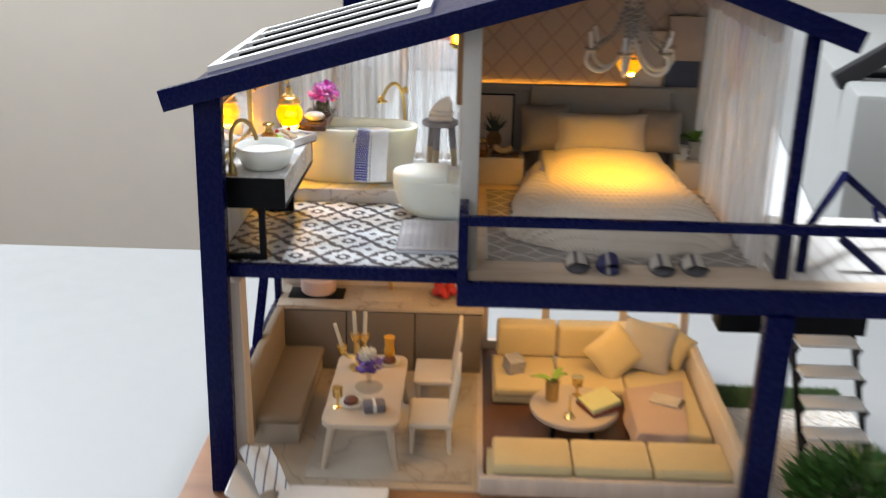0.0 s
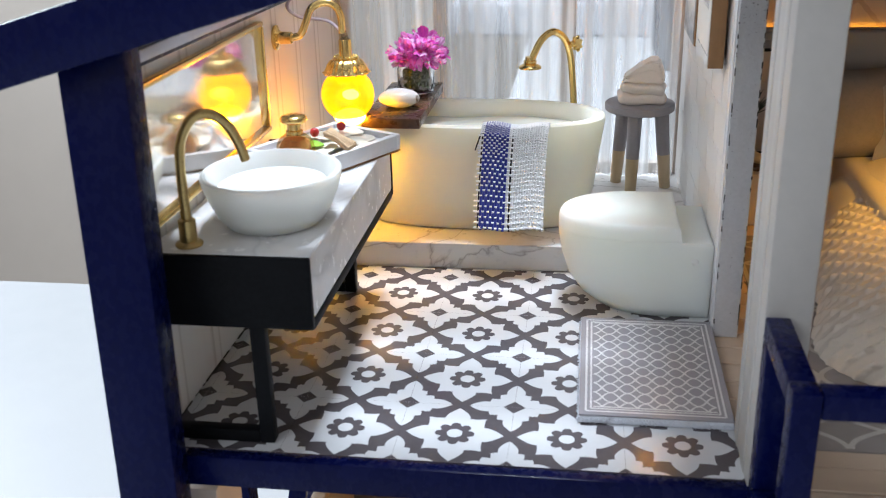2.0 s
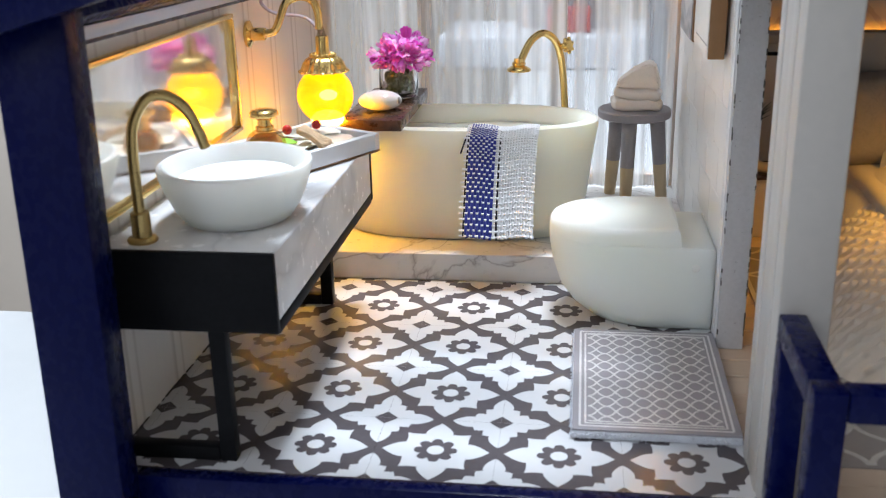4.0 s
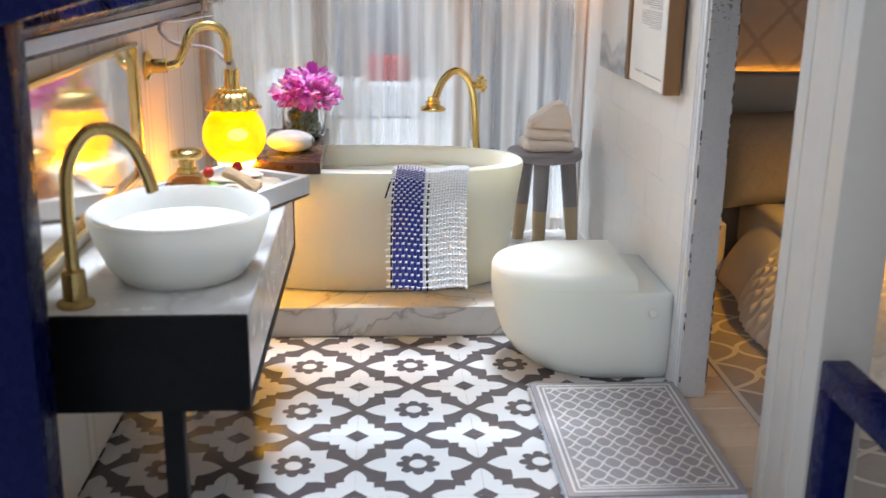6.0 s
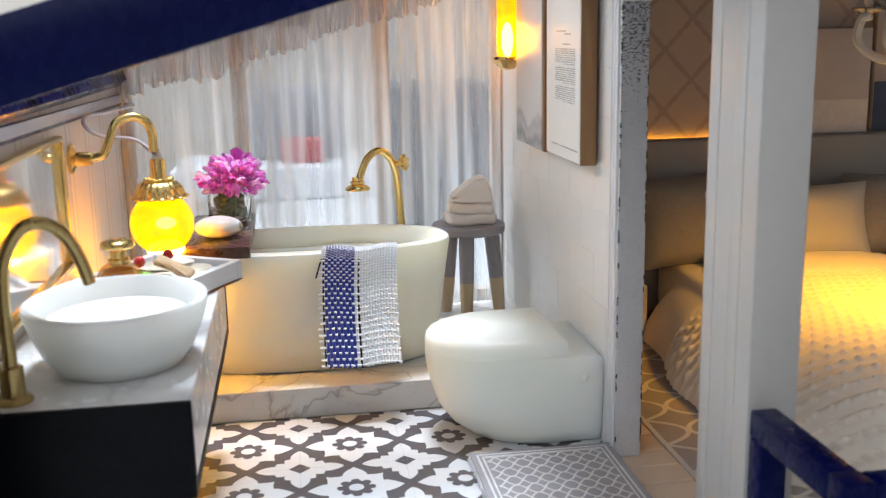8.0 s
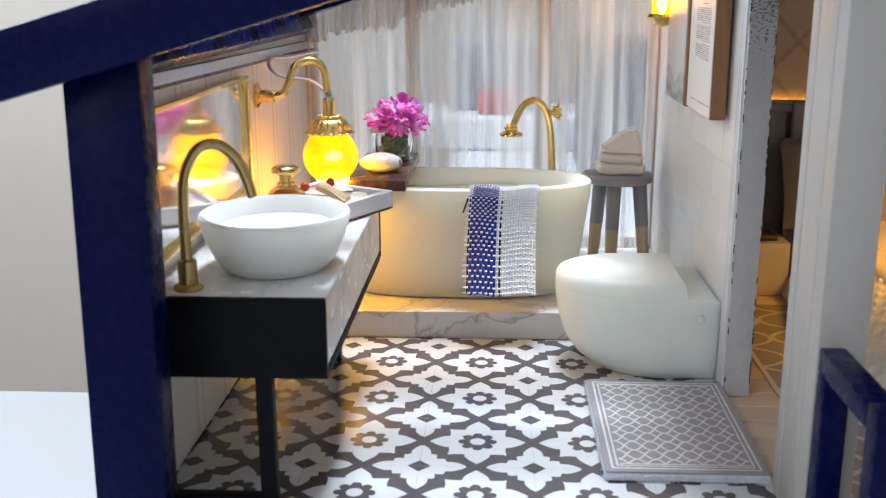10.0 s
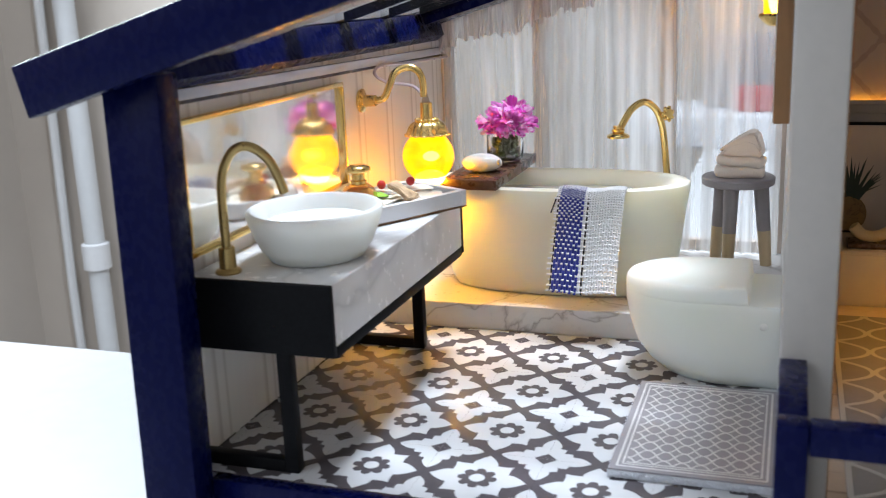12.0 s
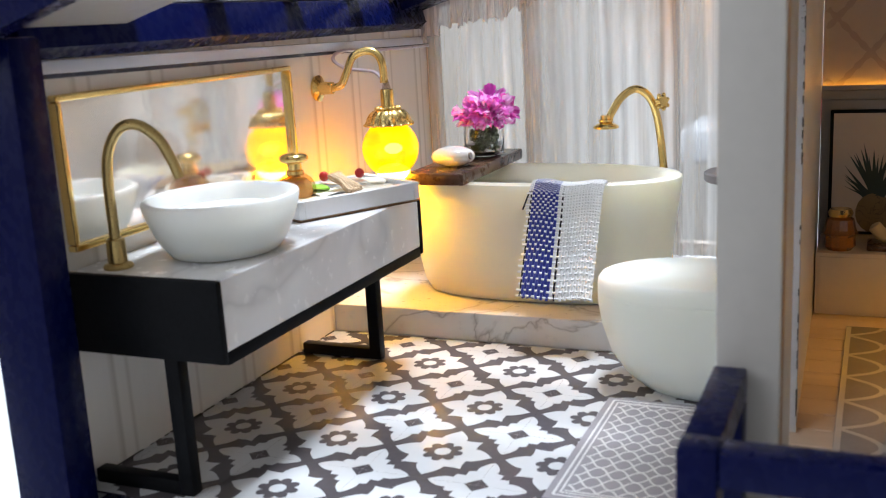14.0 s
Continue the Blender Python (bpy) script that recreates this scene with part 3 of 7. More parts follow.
floor = single("floor", box(FX0, FX1, FY0, FY1, -0.03, -0.012), TILE_DARK, "black and white flower-patterned bathroom floor", "floor", kind="structure", smooth=False)
for i in range(-2, 4):
    for j in range(-1, 5):
        cx, cy = i * P, j * P
        g = 0.0015
        x0, x1, y0, y1 = max(FX0, cx - P / 2 + g), min(FX1, cx + P / 2 - g), max(FY0, cy - P / 2 + g), min(FY1, cy + P / 2 - g)
        if x1 - x0 < 0.02 or y1 - y0 < 0.02:
            continue
        b = box(x0, x1, y0, y1, -0.012, 0.0)
        clip = (x0, x1, y0, y1)
        flat_poly(b, polar(FLOWER, cx, cy, P, clip), 0.003, 1, (cx, cy), clip)
        flat_poly(b, polar(RING, cx, cy, P, clip), 0.006, 0, (cx, cy), clip)
        flat_poly(b, polar(DISC, cx, cy, P, clip), 0.009, 1, (cx, cy), clip)
        for sx in (-1, 1):
            for sy in (-1, 1):
                qx, qy = cx + sx * P / 2, cy + sy * P / 2
                flat_poly(b, polar(STAR, qx, qy, P, clip), 0.003, 1, (qx, qy), clip)
                flat_poly(b, polar(DIAM, qx, qy, P, clip), 0.006, 0, (qx, qy), clip)
        part("tile", b, [TILE_DARK, TILE_WHITE], floor, "", smooth=False)

# ragged dark gap where the printed floor meets the papered wall
bm = bmesh.new()
random.seed(52)
y = FY0 + 0.02
while y < FY1 - 0.3:
    d = random.uniform(0.12, 0.5)
    box(-2.769, -2.769 + random.uniform(0.012, 0.04), y, y + d * random.uniform(0.6, 1.0), 0.010, random.uniform(0.016, 0.03), bm=bm)
    y += d
part("edge_gap", bm, material("dark_floor_gap", (0.03, 0.025, 0.022), 0.8, vary=0.2), floor, "dark gap along the wall", smooth=False)

# marble platform
PZ = 0.58
plat = thing("bath_platform", (1.5, 9, 0), "low marble platform under the bathtub", "platform", kind="structure")
part("slab", box(-2.765, 6.0, 6.655, BACK - 0.02, 0.0, PZ, 0.015, 1), MARBLE, plat)

# back window wall with posts
win = thing("window_1", (1.6, BACK, 3), "tall bathroom window with beige frame posts", "window", kind="structure")
for x0, x1 in ((-2.76, -2.5), (-0.28, 0.06), (2.95, 3.32), (5.7, 5.95)):
    part("frame_post", prism([(x0, PZ - 0.6), (x1, PZ - 0.6), (x1, roof_under(x1)), (x0, roof_under(x0))], BACK - 0.03, BACK + 0.3, "y"), FRAMEWOOD, win, smooth=False)
part("frame_sill", box(-2.76, 5.95, BACK - 0.015, BACK + 0.29, -0.5, 0.85), FRAMEWOOD, win, smooth=False)
p_ = part("pane", prism([(-2.7, 0.85), (5.9, 0.85), (5.9, roof_under(5.9)), (-2.7, roof_under(-2.7))], BACK + 0.1, BACK + 0.14, "y"), PANE, win, smooth=False)
p_.visible_shadow = False

# sheer curtain and lace pelmet
def curtain(name, x0, x1, y, z0, top, mat, label, folds, amp, cols, rows=10):
    def f(u, v):
        x = x0 + (x1 - x0) * u
        ph = folds * 2 * math.pi * u + 2.2 * noise.noise(Vector((u * folds * 0.7, 3.1, y)))
        a = amp * (0.45 + 0.55 * u) * (0.6 + 0.5 * (1 - v)) * (0.7 + 0.6 * noise.noise(Vector((u * 9, v * 0.6, 5))))
        zz = z0 + (top(x) - z0) * v
        return (x, y + a * math.sin(ph) + 0.05 * noise.noise(Vector((u * 30, v * 3, 1))), zz)
    return single(name, sheet(f, cols, rows), mat, label, "curtain")


curtain("sheer_curtain", -2.6, 5.85, BACK - 0.32, PZ + 0.04, lambda x: roof_under(x) - 0.05, SHEER, "white voile curtain hanging in soft vertical folds", 22, 0.075, 520)


def pelmet(u, v):
    x = -2.6 + 8.4 * u
    ph = u * 150 + 3 * math.sin(u * 17) + 1.5 * math.sin(u * 61)
    frill = 0.10 * abs(math.sin(ph * 0.5)) + 0.035 * math.sin(u * 420 + 2 * math.sin(u * 90))
    drop = 0.66 - 0.2 * noise.noise(Vector((u * 6, 0, 0)))
    z = roof_under(x) - 0.03 - v * (drop + frill)
    return (x + 0.05 * v * v * math.sin(ph * 2), BACK - 0.62 + 0.10 * math.sin(ph) * (0.15 + v * v) + 0.05 * v ** 3 * math.sin(u * 520), z + 0.03 * v * math.sin(ph * 1.7))


single("lace_pelmet", sheet(pelmet, 900, 12), LACE, "mauve gathered lace pelmet along the sloping ceiling", "curtain")

# ---- vanity ----
van = thing("vanity_unit", (-1.5, 2.6, 0), "white marble washstand with black ends on black metal legs", "washstand")
body = part("marble_box", box(-2.75, -0.24, -0.46, 5.66, 2.12, 3.10, 0.02, 1), MARBLE_TOP, van, "pale marble box")
part("end_panel", box(-2.755, -0.225, -0.58, -0.462, 1.98, 3.11, 0.025), BLACK, van, "black front end panel")
part("end_panel", box(-2.755, -0.225, 5.662, 5.77, 1.98, 3.11, 0.025), BLACK, van, "black back end panel")
part("bottom_rail", box(-0.52, -0.235, -0.455, 5.655, 1.94, 2.115, 0.02), BLACK, van, "black lower rail")
part("underside", box(-2.75, -0.53, -0.455, 5.655, 2.03, 2.115), BLACK, van, "black underside")
for y in (-0.575, 5.19):
    leg = part("leg_frame", box(-1.22, -0.99, y, y + 0.21, 0.0, 2.03, 0.02), BLACK, van, "black leg")
    part("foot_bar", box(-2.68, -1.222, y, y + 0.21, 0.0, 0.21, 0.02), BLACK, leg)

# wash basin
BX, BY, BZ = -1.21, 1.08, 3.10
prof = [(0.05, 0.0), (0.66, 0.0), (0.76, 0.03), (0.90, 0.22), (1.01, 0.48), (1.08, 0.70), (1.095, 0.79), (1.085, 0.825), (1.05, 0.845), (1.01, 0.835),
        (0.97, 0.77), (0.90, 0.62), (0.82, 0.49), (0.74, 0.42), (0.60, 0.385), (0.3, 0.37), (0.02, 0.365)]
basin = thing("wash_basin", (BX, BY, BZ), "round white resin basin on the marble washstand", "basin")
part("bowl", lathe(prof, (BX, BY, BZ), 72, 1.0, 1.09), RESIN, basin)
part("water", lathe([(0.02, 0.0), (0.74, 0.0), (0.79, 0.02), (0.80, 0.045), (0.74, 0.06), (0.4, 0.068), (0.02, 0.07)], (BX, BY, BZ + 0.56), 56, 1.06, 1.155),
     material("glossy_white_water", (0.93, 0.94, 0.93), 0.12, vary=0.01, coat=0.3, bump=0.2, bump_scale=120), basin, "glossy white water")

# basin tap
tap = thing("basin_tap", (-2.18, -0.12, 3.1), "brushed brass gooseneck tap beside the basin", "tap")
part("base", lathe([(0.02, 0), (0.20, 0), (0.21, 0.03), (0.19, 0.06), (0.135, 0.08), (0.13, 0.40), (0.11, 0.42), (0.02, 0.42)], (-2.18, -0.12, 3.1), 24), BRASS, tap)
part("spout", tube(spline([(-2.18, -0.12, 3.45), (-2.18, -0.11, 4.3), (-2.13, -0.08, 4.72), (-1.95, -0.02, 5.02), (-1.72, 0.08, 5.06), (-1.52, 0.22, 4.86), (-1.41, 0.32, 4.55), (-1.36, 0.38, 4.30)]), 0.075, 12), BRASS, tap)

# tray with its things, set askew so that one corner passes the edge of the washstand
TRAY = Matrix.Translation((0.10, 5.06, 0)) @ rotz(-30)


def tray_at(back, side):
    """A place in the tray: so far from its far end, so far from its front side."""
    return TRAY @ Vector((-side, -back, 0))


tray = thing("tray", (-1.4, 4.5, 3.1), "white wooden tray set askew on the washstand", "tray")


def tray_board(x0, x1, y0, y1, z0, z1, bev=0.012):
    b = box(x0, x1, y0, y1, z0, z1, bev, 1)
    b.transform(TRAY)
    return b


TW = material("tray_white", (0.76, 0.76, 0.77), 0.4, vary=0.04, scale=120, bump=0.1, bump_scale=900)
part("bottom", tray_board(-1.72, -0.03, -2.39, -0.03, 3.135, 3.33), TW, tray)
for a in ((-1.75, 0.0, -0.125, 0.0), (-1.75, 0.0, -2.42, -2.295), (-0.125, 0.0, -2.293, -0.127), (-1.75, -1.625, -2.293, -0.127)):
    part("rim", tray_board(*a, 3.15, 3.45 if a[1] - a[0] > 1 else 3.447), TW, tray)
part("foot_sheet", tray_board(-1.73, -0.005, -2.42, 0.01, 3.118, 3.134, 0.003), BROWN, tray, "brown raw edge of the bottom sheet")
part("foot", tray_board(-1.70, -0.03, -2.39, -0.03, 3.101, 3.117, 0.003), BLACK, tray, "dark underside")

amber = acrylic("amber_glass", (1.0, 0.82, 0.62), 0.78, 0.06)
BPX, BPY, BPZ = -1.60, 3.74, 3.335
pb = thing("perfume_bottle", (BPX, BPY, BPZ), "ribbed amber perfume bottle with a round gold stopper", "bottle")
part("flask", lathe([(0.02, 0), (0.27, 0.0), (0.32, 0.05), (0.335, 0.16), (0.32, 0.27), (0.27, 0.37), (0.20, 0.43), (0.15, 0.46), (0.02, 0.46)], (BPX, BPY, BPZ), 64,
                    lobes=lambda a, z: 1 + (0.05 * abs(math.sin(5 * a)) if 0.02 < z < 0.42 else 0)), amber, pb)
part("scent", lathe([(0.02, 0), (0.22, 0), (0.26, 0.06), (0.275, 0.16), (0.25, 0.26), (0.19, 0.33), (0.02, 0.34)], (BPX, BPY, BPZ + 0.03), 40,
                    lobes=lambda a, z: 1 + 0.06 * abs(math.sin(5 * a))), material("amber_scent", (1.0, 0.62, 0.33), 0.12, vary=0.15, scale=250, sss=0.4, sss_radius=(1.0, 0.5, 0.2)), pb, "orange scent")
part("stopper", lathe([(0.02, 0.44), (0.155, 0.44), (0.155, 0.51), (0.12, 0.53), (0.12, 0.63), (0.16, 0.65), (0.225, 0.67), (0.245, 0.70), (0.245, 0.74), (0.22, 0.775), (0.15, 0.80), (0.02, 0.81)], (BPX, BPY, BPZ), 40), GOLD, pb)

RED = material("red_berry", (0.50, 0.03, 0.03), 0.3, vary=0.25, scale=600)


def leaf_sheet(cx, cy, cz, l, w, ang, curl):
    def f(u, v):
        t, s = u, 2 * v - 1
        ww = w * math.sin(math.pi * min(1, t * 0.95 + 0.05)) ** 0.7
        x, y, z = l * (t - 0.5), ww * s * 0.5, curl * (t - 0.5) ** 2 + 0.05 * w * s * s
        c, sn = math.cos(ang), math.sin(ang)
        return (cx + c * x - sn * y, cy + sn * x + c * y, cz + z)
    return sheet(f, 8, 4, thick=0.012)


for x, y, z in ((-1.40, 4.36, 3.645), (-1.05, 5.02, 3.60)):
    single("berry", ball((x, y, z), 0.088), RED, "small red berry lying on pale leaves in the tray", "berry", group="berries in the tray")
single("green_leaf", leaf_sheet(-1.42, 4.02, 3.50, 0.55, 0.5, 0.3, -0.12), material("bright_leaf", (0.30, 0.60, 0.07), 0.4), "bright green leaf in the tray", "leaf")
bm = bmesh.new()
random.seed(3)
for k in range(170):                  # a fanned brush of thin straws
    q, h = random.uniform(-1, 1), random.uniform(-0.06, 0.06)
    x, y = -0.86 + 0.03 * q, 4.08 + 0.08 * q
    l = random.uniform(0.44, 0.54)
    tube([(x - l * 0.5, y + 0.12 + 0.08 * q, 3.70 + 0.7 * h), (x, y, 3.61 + h), (x + l * 0.5, y - 0.05 + 0.09 * q, 3.47 + h)], 0.012, 5, bm=bm)
single("straw_bundle", bm, material("dry_straw", (0.74, 0.55, 0.36), 0.6, vary=0.25, scale=500), "small bundle of dry straw on the tray", "straw", kind="stuff")
bm = bmesh.new()
for k in range(10):                   # laid leaves, heaped a little in the middle
    d, q = 0.5 + 1.25 * (k % 5) / 4 + random.uniform(-0.08, 0.08), (0.55, 1.05)[k // 5] + random.uniform(-0.1, 0.1)
    rise = max(0.0, 1 - math.hypot((d - 1.1) / 0.8, (q - 0.8) / 0.65))
    c = tray_at(d, q)
    join(bm, leaf_sheet(c.x, c.y, 3.345 + 0.012 * k + 0.10 * rise, random.uniform(0.65, 0.85), 0.56, random.uniform(0, 6.28), -0.2 * rise - 0.03))
single("pale_leaves", bm, material("pale_green_leaf", (0.94, 0.90, 0.78), 0.5, vary=0.10, scale=200), "pale cream-green leaves laid in the tray", "leaves", kind="stuff")

# mirror on the left wall
mir = thing("wall_mirror", (-2.7, 2.5, 4.5), "wavy wall mirror in a thin gold frame", "mirror")
MY0, MY1, MZ0, MZ1 = -0.42, 5.55, 3.36, 5.52
part("mirror_sheet", box(-2.755, -2.70, MY0 + 0.05, MY1 - 0.05, MZ0 + 0.05, MZ1 - 0.05), MIRROR, mir, "rippled silver sheet", smooth=False)
for a in ((MY0, MY1, MZ1 - 0.095, MZ1), (MY0, MY1, MZ0, MZ0 + 0.095), (MY0, MY0 + 0.095, MZ0 + 0.097, MZ1 - 0.097), (MY1 - 0.095, MY1, MZ0 + 0.097, MZ1 - 0.097)):
    part("frame_bar", box(-2.765, -2.60, *a, 0.03), GOLD, mir, "gold frame")

# gooseneck wall lamp with a yellow globe
GX, GY, GZ, GR = -1.347, 6.93, 3.775, 0.56
lamp = thing("wall_lamp", (-2.7, 6.7, 5.0), "gold gooseneck wall lamp with a glowing yellow globe", "lamp")
b = lathe([(0.02, 0), (0.25, 0), (0.26, 0.05), (0.20, 0.08), (0.13, 0.11), (0.12, 0.36), (0.09, 0.38), (0.02, 0.38)], (0, 0, 0), 24)
b.transform(Matrix.Translation((-2.765, 6.70, 5.0)) @ roty(90))
part("wall_plate", b, GOLD, lamp)
part("arm", tube(spline([(-2.42, 6.70, 5.0), (-2.22, 6.72, 5.06), (-2.10, 6.76, 5.30), (-1.98, 6.83, 5.58), (-1.72, 6.9, 5.68), (-1.50, 6.93, 5.60), (-1.40, 6.93, 5.38), (-1.39, 6.93, 5.06)]), 0.078, 12), GOLD, lamp)
part("collar", lathe([(0.02, 0.74), (0.15, 0.74), (0.155, 0.82), (0.135, 0.86), (0.13, 1.14), (0.115, 1.16), (0.02, 1.16)], (GX, GY, GZ), 20), GOLD, lamp)
part("hanger", tube([(GX, GY, GZ + 1.13), (GX - 0.01, GY, GZ + 1.34)], [0.10, 0.05], 10), acrylic("clear_hanger", (0.97, 0.94, 0.90), 0.8, 0.15), lamp, "clear plastic hanger")
part("leaf_cap", lathe([(0.10, 0.80), (0.20, 0.805), (0.24, 0.79), (0.235, 0.765), (0.29, 0.75), (0.355, 0.70), (0.40, 0.635), (0.425, 0.565), (0.435, 0.525), (0.47, 0.49), (0.475, 0.475), (0.435, 0.48), (0.38, 0.515), (0.28, 0.55), (0.1, 0.58)], (GX, GY, GZ), 96,
                      lobes=lambda a, z: 1 + (0.10 if z < 0.56 else 0.06) * (abs(math.sin(8 * a)) - 0.5) + 0.02 * math.sin(24 * a)), CAPGOLD, lamp, "scalloped gold cap")
for k in range(16):                   # leaf tips turned up round the crown and out along the fringe
    a = 2 * math.pi * (k + 0.5) / 16
    part("cap_bead", ball((GX + 0.225 * math.cos(a), GY + 0.225 * math.sin(a), GZ + 0.795), (0.045, 0.045, 0.035), seg=8, rings=6), CAPGOLD, lamp)
    part("leaf_tip", ball((GX + 0.455 * math.cos(a), GY + 0.455 * math.sin(a), GZ + 0.48), (0.055, 0.055, 0.03), seg=8, rings=6), CAPGOLD, lamp)
YGLOW = lit_glass("yellow_globe_glow", (0.6, 0.32, 0.01), (1.0, 0.67, 0.0), 0.95)
part("globe", ball((GX, GY, GZ), GR, seg=40, rings=24), YGLOW, lamp, "glowing yellow globe")
part("filament", ball((GX + 0.06, GY, GZ + 0.0), (0.17, 0.17, 0.10), seg=16), glow("filament_glow", (1.0, 0.50, 0.04), 190), lamp, "bright filament inside the globe")
part("bulb_tip", ball((GX + 0.03, GY - 0.02, GZ - GR + 0.09), (0.33, 0.33, 0.19), seg=24), glow("warm_bulb_glow", (1.0, 0.45, 0.012), 115), lamp, "white-hot bulb tip")
wire = material("violet_wire", (0.42, 0.36, 0.40), 0.3, coat=0.3)
single("lamp_wire", tube(spline([(-1.36, 6.96, 5.0), (-1.75, 7.25, 5.25), (-2.3, 7.1, 5.35), (-2.55, 7.05, 5.55), (-2.6, 7.6, 5.68), (-2.55, 9.0, 5.62), (-2.3, 11.2, 5.6)]), 0.036, 6), wire, "thin violet wire of the wall lamp", "wire")

# ---- bathtub ----
TX, TY = 1.18, 8.45


def tub_ring(a, rx, ry, z):
    c, s = math.cos(a), math.sin(a)
    return (TX + rx * math.copysign(abs(c) ** 0.86, c), TY + ry * math.copysign(abs(s) ** 0.86, s), z)


def tub_mesh(levels, seg=72):
    b = bmesh.new()
    rings = [[b.verts.new(tub_ring(2 * math.pi * i / seg, rx, ry, z)) for i in range(seg)] for rx, ry, z in levels]
    for p, q in zip(rings, rings[1:]):
        for i in range(seg):
            b.faces.new((p[i], p[(i + 1) % seg], q[(i + 1) % seg], q[i]))
    b.faces.new(rings[0])
    b.faces.new(rings[-1])
    return b


tub = thing("bathtub", (TX, TY, PZ), "freestanding cream resin bathtub on the marble platform", "bathtub")
part("shell", tub_mesh([(2.25, 0.80, PZ), (2.42, 0.93, PZ + 0.03), (2.55, 1.04, PZ + 0.25), (2.68, 1.17, PZ + 0.9), (2.78, 1.27, PZ + 1.7), (2.88, 1.33, 2.93),
                        (2.87, 1.33, 3.02), (2.81, 1.28, 3.06), (2.66, 1.19, 3.06), (2.60, 1.13, 3.01), (2.50, 1.04, 2.7), (2.35, 0.9, 1.9), (2.0, 0.7, 1.5)]), CREAM, tub)
def water(u, v):
    a, r = 2 * math.pi * u, max(0.01, v)
    p = tub_ring(a, 2.48 * r, 1.02 * r, 2.70)
    return (p[0], p[1], 2.70 + 0.05 * noise.noise(Vector((p[0] * 1.2, p[1] * 1.6, 0))) + 0.03 * math.sin(p[0] * 2 + p[1] * 3))
part("water", sheet(water, 64, 14), material("milky_water", (0.80, 0.80, 0.72), 0.06, vary=0.01, coat=0.8), tub, "milky still bath water")

# woven hand towel over the tub's edge
twl = thing("hand_towel", (2.15, 7.2, 3.1), "woven blue and white striped hand towel over the tub", "towel")
WB, WW = material("blue_yarn", (0.014, 0.028, 0.27), 0.85, vary=0.2, scale=400, sheen=0.3), material("white_yarn", (0.88, 0.89, 0.91), 0.9, vary=0.08, scale=400, sheen=0.3)
WN = material("black_yarn", (0.01, 0.01, 0.02), 0.9)


def towel_at(u, v):
    """u across 0..1, v from the fold inside the tub (0) down the front to the fringe (1)."""
    x = 1.47 + 1.36 * u + 0.04 * math.sin(5 * v) + 0.05 * v * (u - 0.5)
    path = [(7.42, 2.92), (7.36, 3.06), (7.26, 3.10), (7.12, 3.07), (7.05, 2.92), (6.96, 2.5), (6.70, 1.85), (6.29, 1.04)]
    t = v * (len(path) - 1)
    i = min(int(t), len(path) - 2)
    k = t - i
    y, z = path[i][0] * (1 - k) + path[i + 1][0] * k, path[i][1] * (1 - k) + path[i + 1][1] * k
    return Vector((x, y + 0.05 * math.sin(7 * u + 3 * v), z + 0.02 * math.sin(9 * u)))


NW, NL = 26, 56
for k in range(NW):                 # warp threads run down the towel
    u = (k + 0.5) / NW
    mat = WB if 1 <= k <= 10 else (WN if k in (0, 12) else WW)
    r = 0.031 if mat is WB else (0.018 if mat is WN else 0.029)
    pts = [towel_at(u, (j + 0.5) / NL) + Vector((0, -0.020 * (1 if (j + k) % 2 else -0.6) - (0.008 if mat is WB else 0), 0)) for j in range(NL)]
    pts = spline(pts, 2)
    pts[-1] += Vector((0.02 * math.sin(k * 2.3), 0, -0.05 * abs(math.sin(k * 1.7))))
    part("warp_thread", tube(pts, r, 6, flat=0.8), mat, twl)
bmw = bmesh.new()
random.seed(21)
for j in range(NL):                 # weft threads run across and stand out at the frayed edge
    v = (j + 0.5) / NL
    out = 0.02 if v < 0.55 else random.uniform(0.02, 0.06)
    pts = [towel_at(-out, v)] + [towel_at((k + 0.5) / NW, v) + Vector((0, -0.021 * (-0.6 if (j + k) % 2 else 1), 0)) for k in range(NW)] + [towel_at(1.0, v)]
    tube(spline(pts, 2), 0.024, 5, bm=bmw)
part("weft_threads", bmw, WW, twl, "white cross threads")
part("loose_thread", tube([towel_at(0, 0.5), towel_at(-0.02, 0.6) + Vector((-0.02, -0.03, 0)), towel_at(-0.06, 0.68) + Vector((-0.03, -0.05, 0))], 0.016, 5), WN, twl, "loose black thread")

# bath board, soap, flower vase
brd = box(-1.1, 0.16, 6.93, 10.5, 3.045, 3.268, 0.018)
single("bath_board", brd, WALNUT, "dark walnut board laid across the tub", "board", at=(-0.4, 8.8, 3.062))
soap = thing("soap_bar", (-0.45, 7.95, 3.27), "glossy white pebble soap on the walnut board", "soap")
part("bar", ball((-0.45, 7.95, 3.472), (0.46, 0.36, 0.21), seg=28, rings=16), material("glossy_white_soap", (0.8, 0.79, 0.77), 0.12, vary=0.02, coat=0.6), soap)
b = lathe([(0.01, -0.02), (0.07, -0.02), (0.07, 0.02), (0.01, 0.02)], seg=12)
b.transform(Matrix.Translation((-0.02, 7.82, 3.495)) @ roty(80))
part("hole", b, material("dark_hole", (0.25, 0.23, 0.22), 0.6), soap)

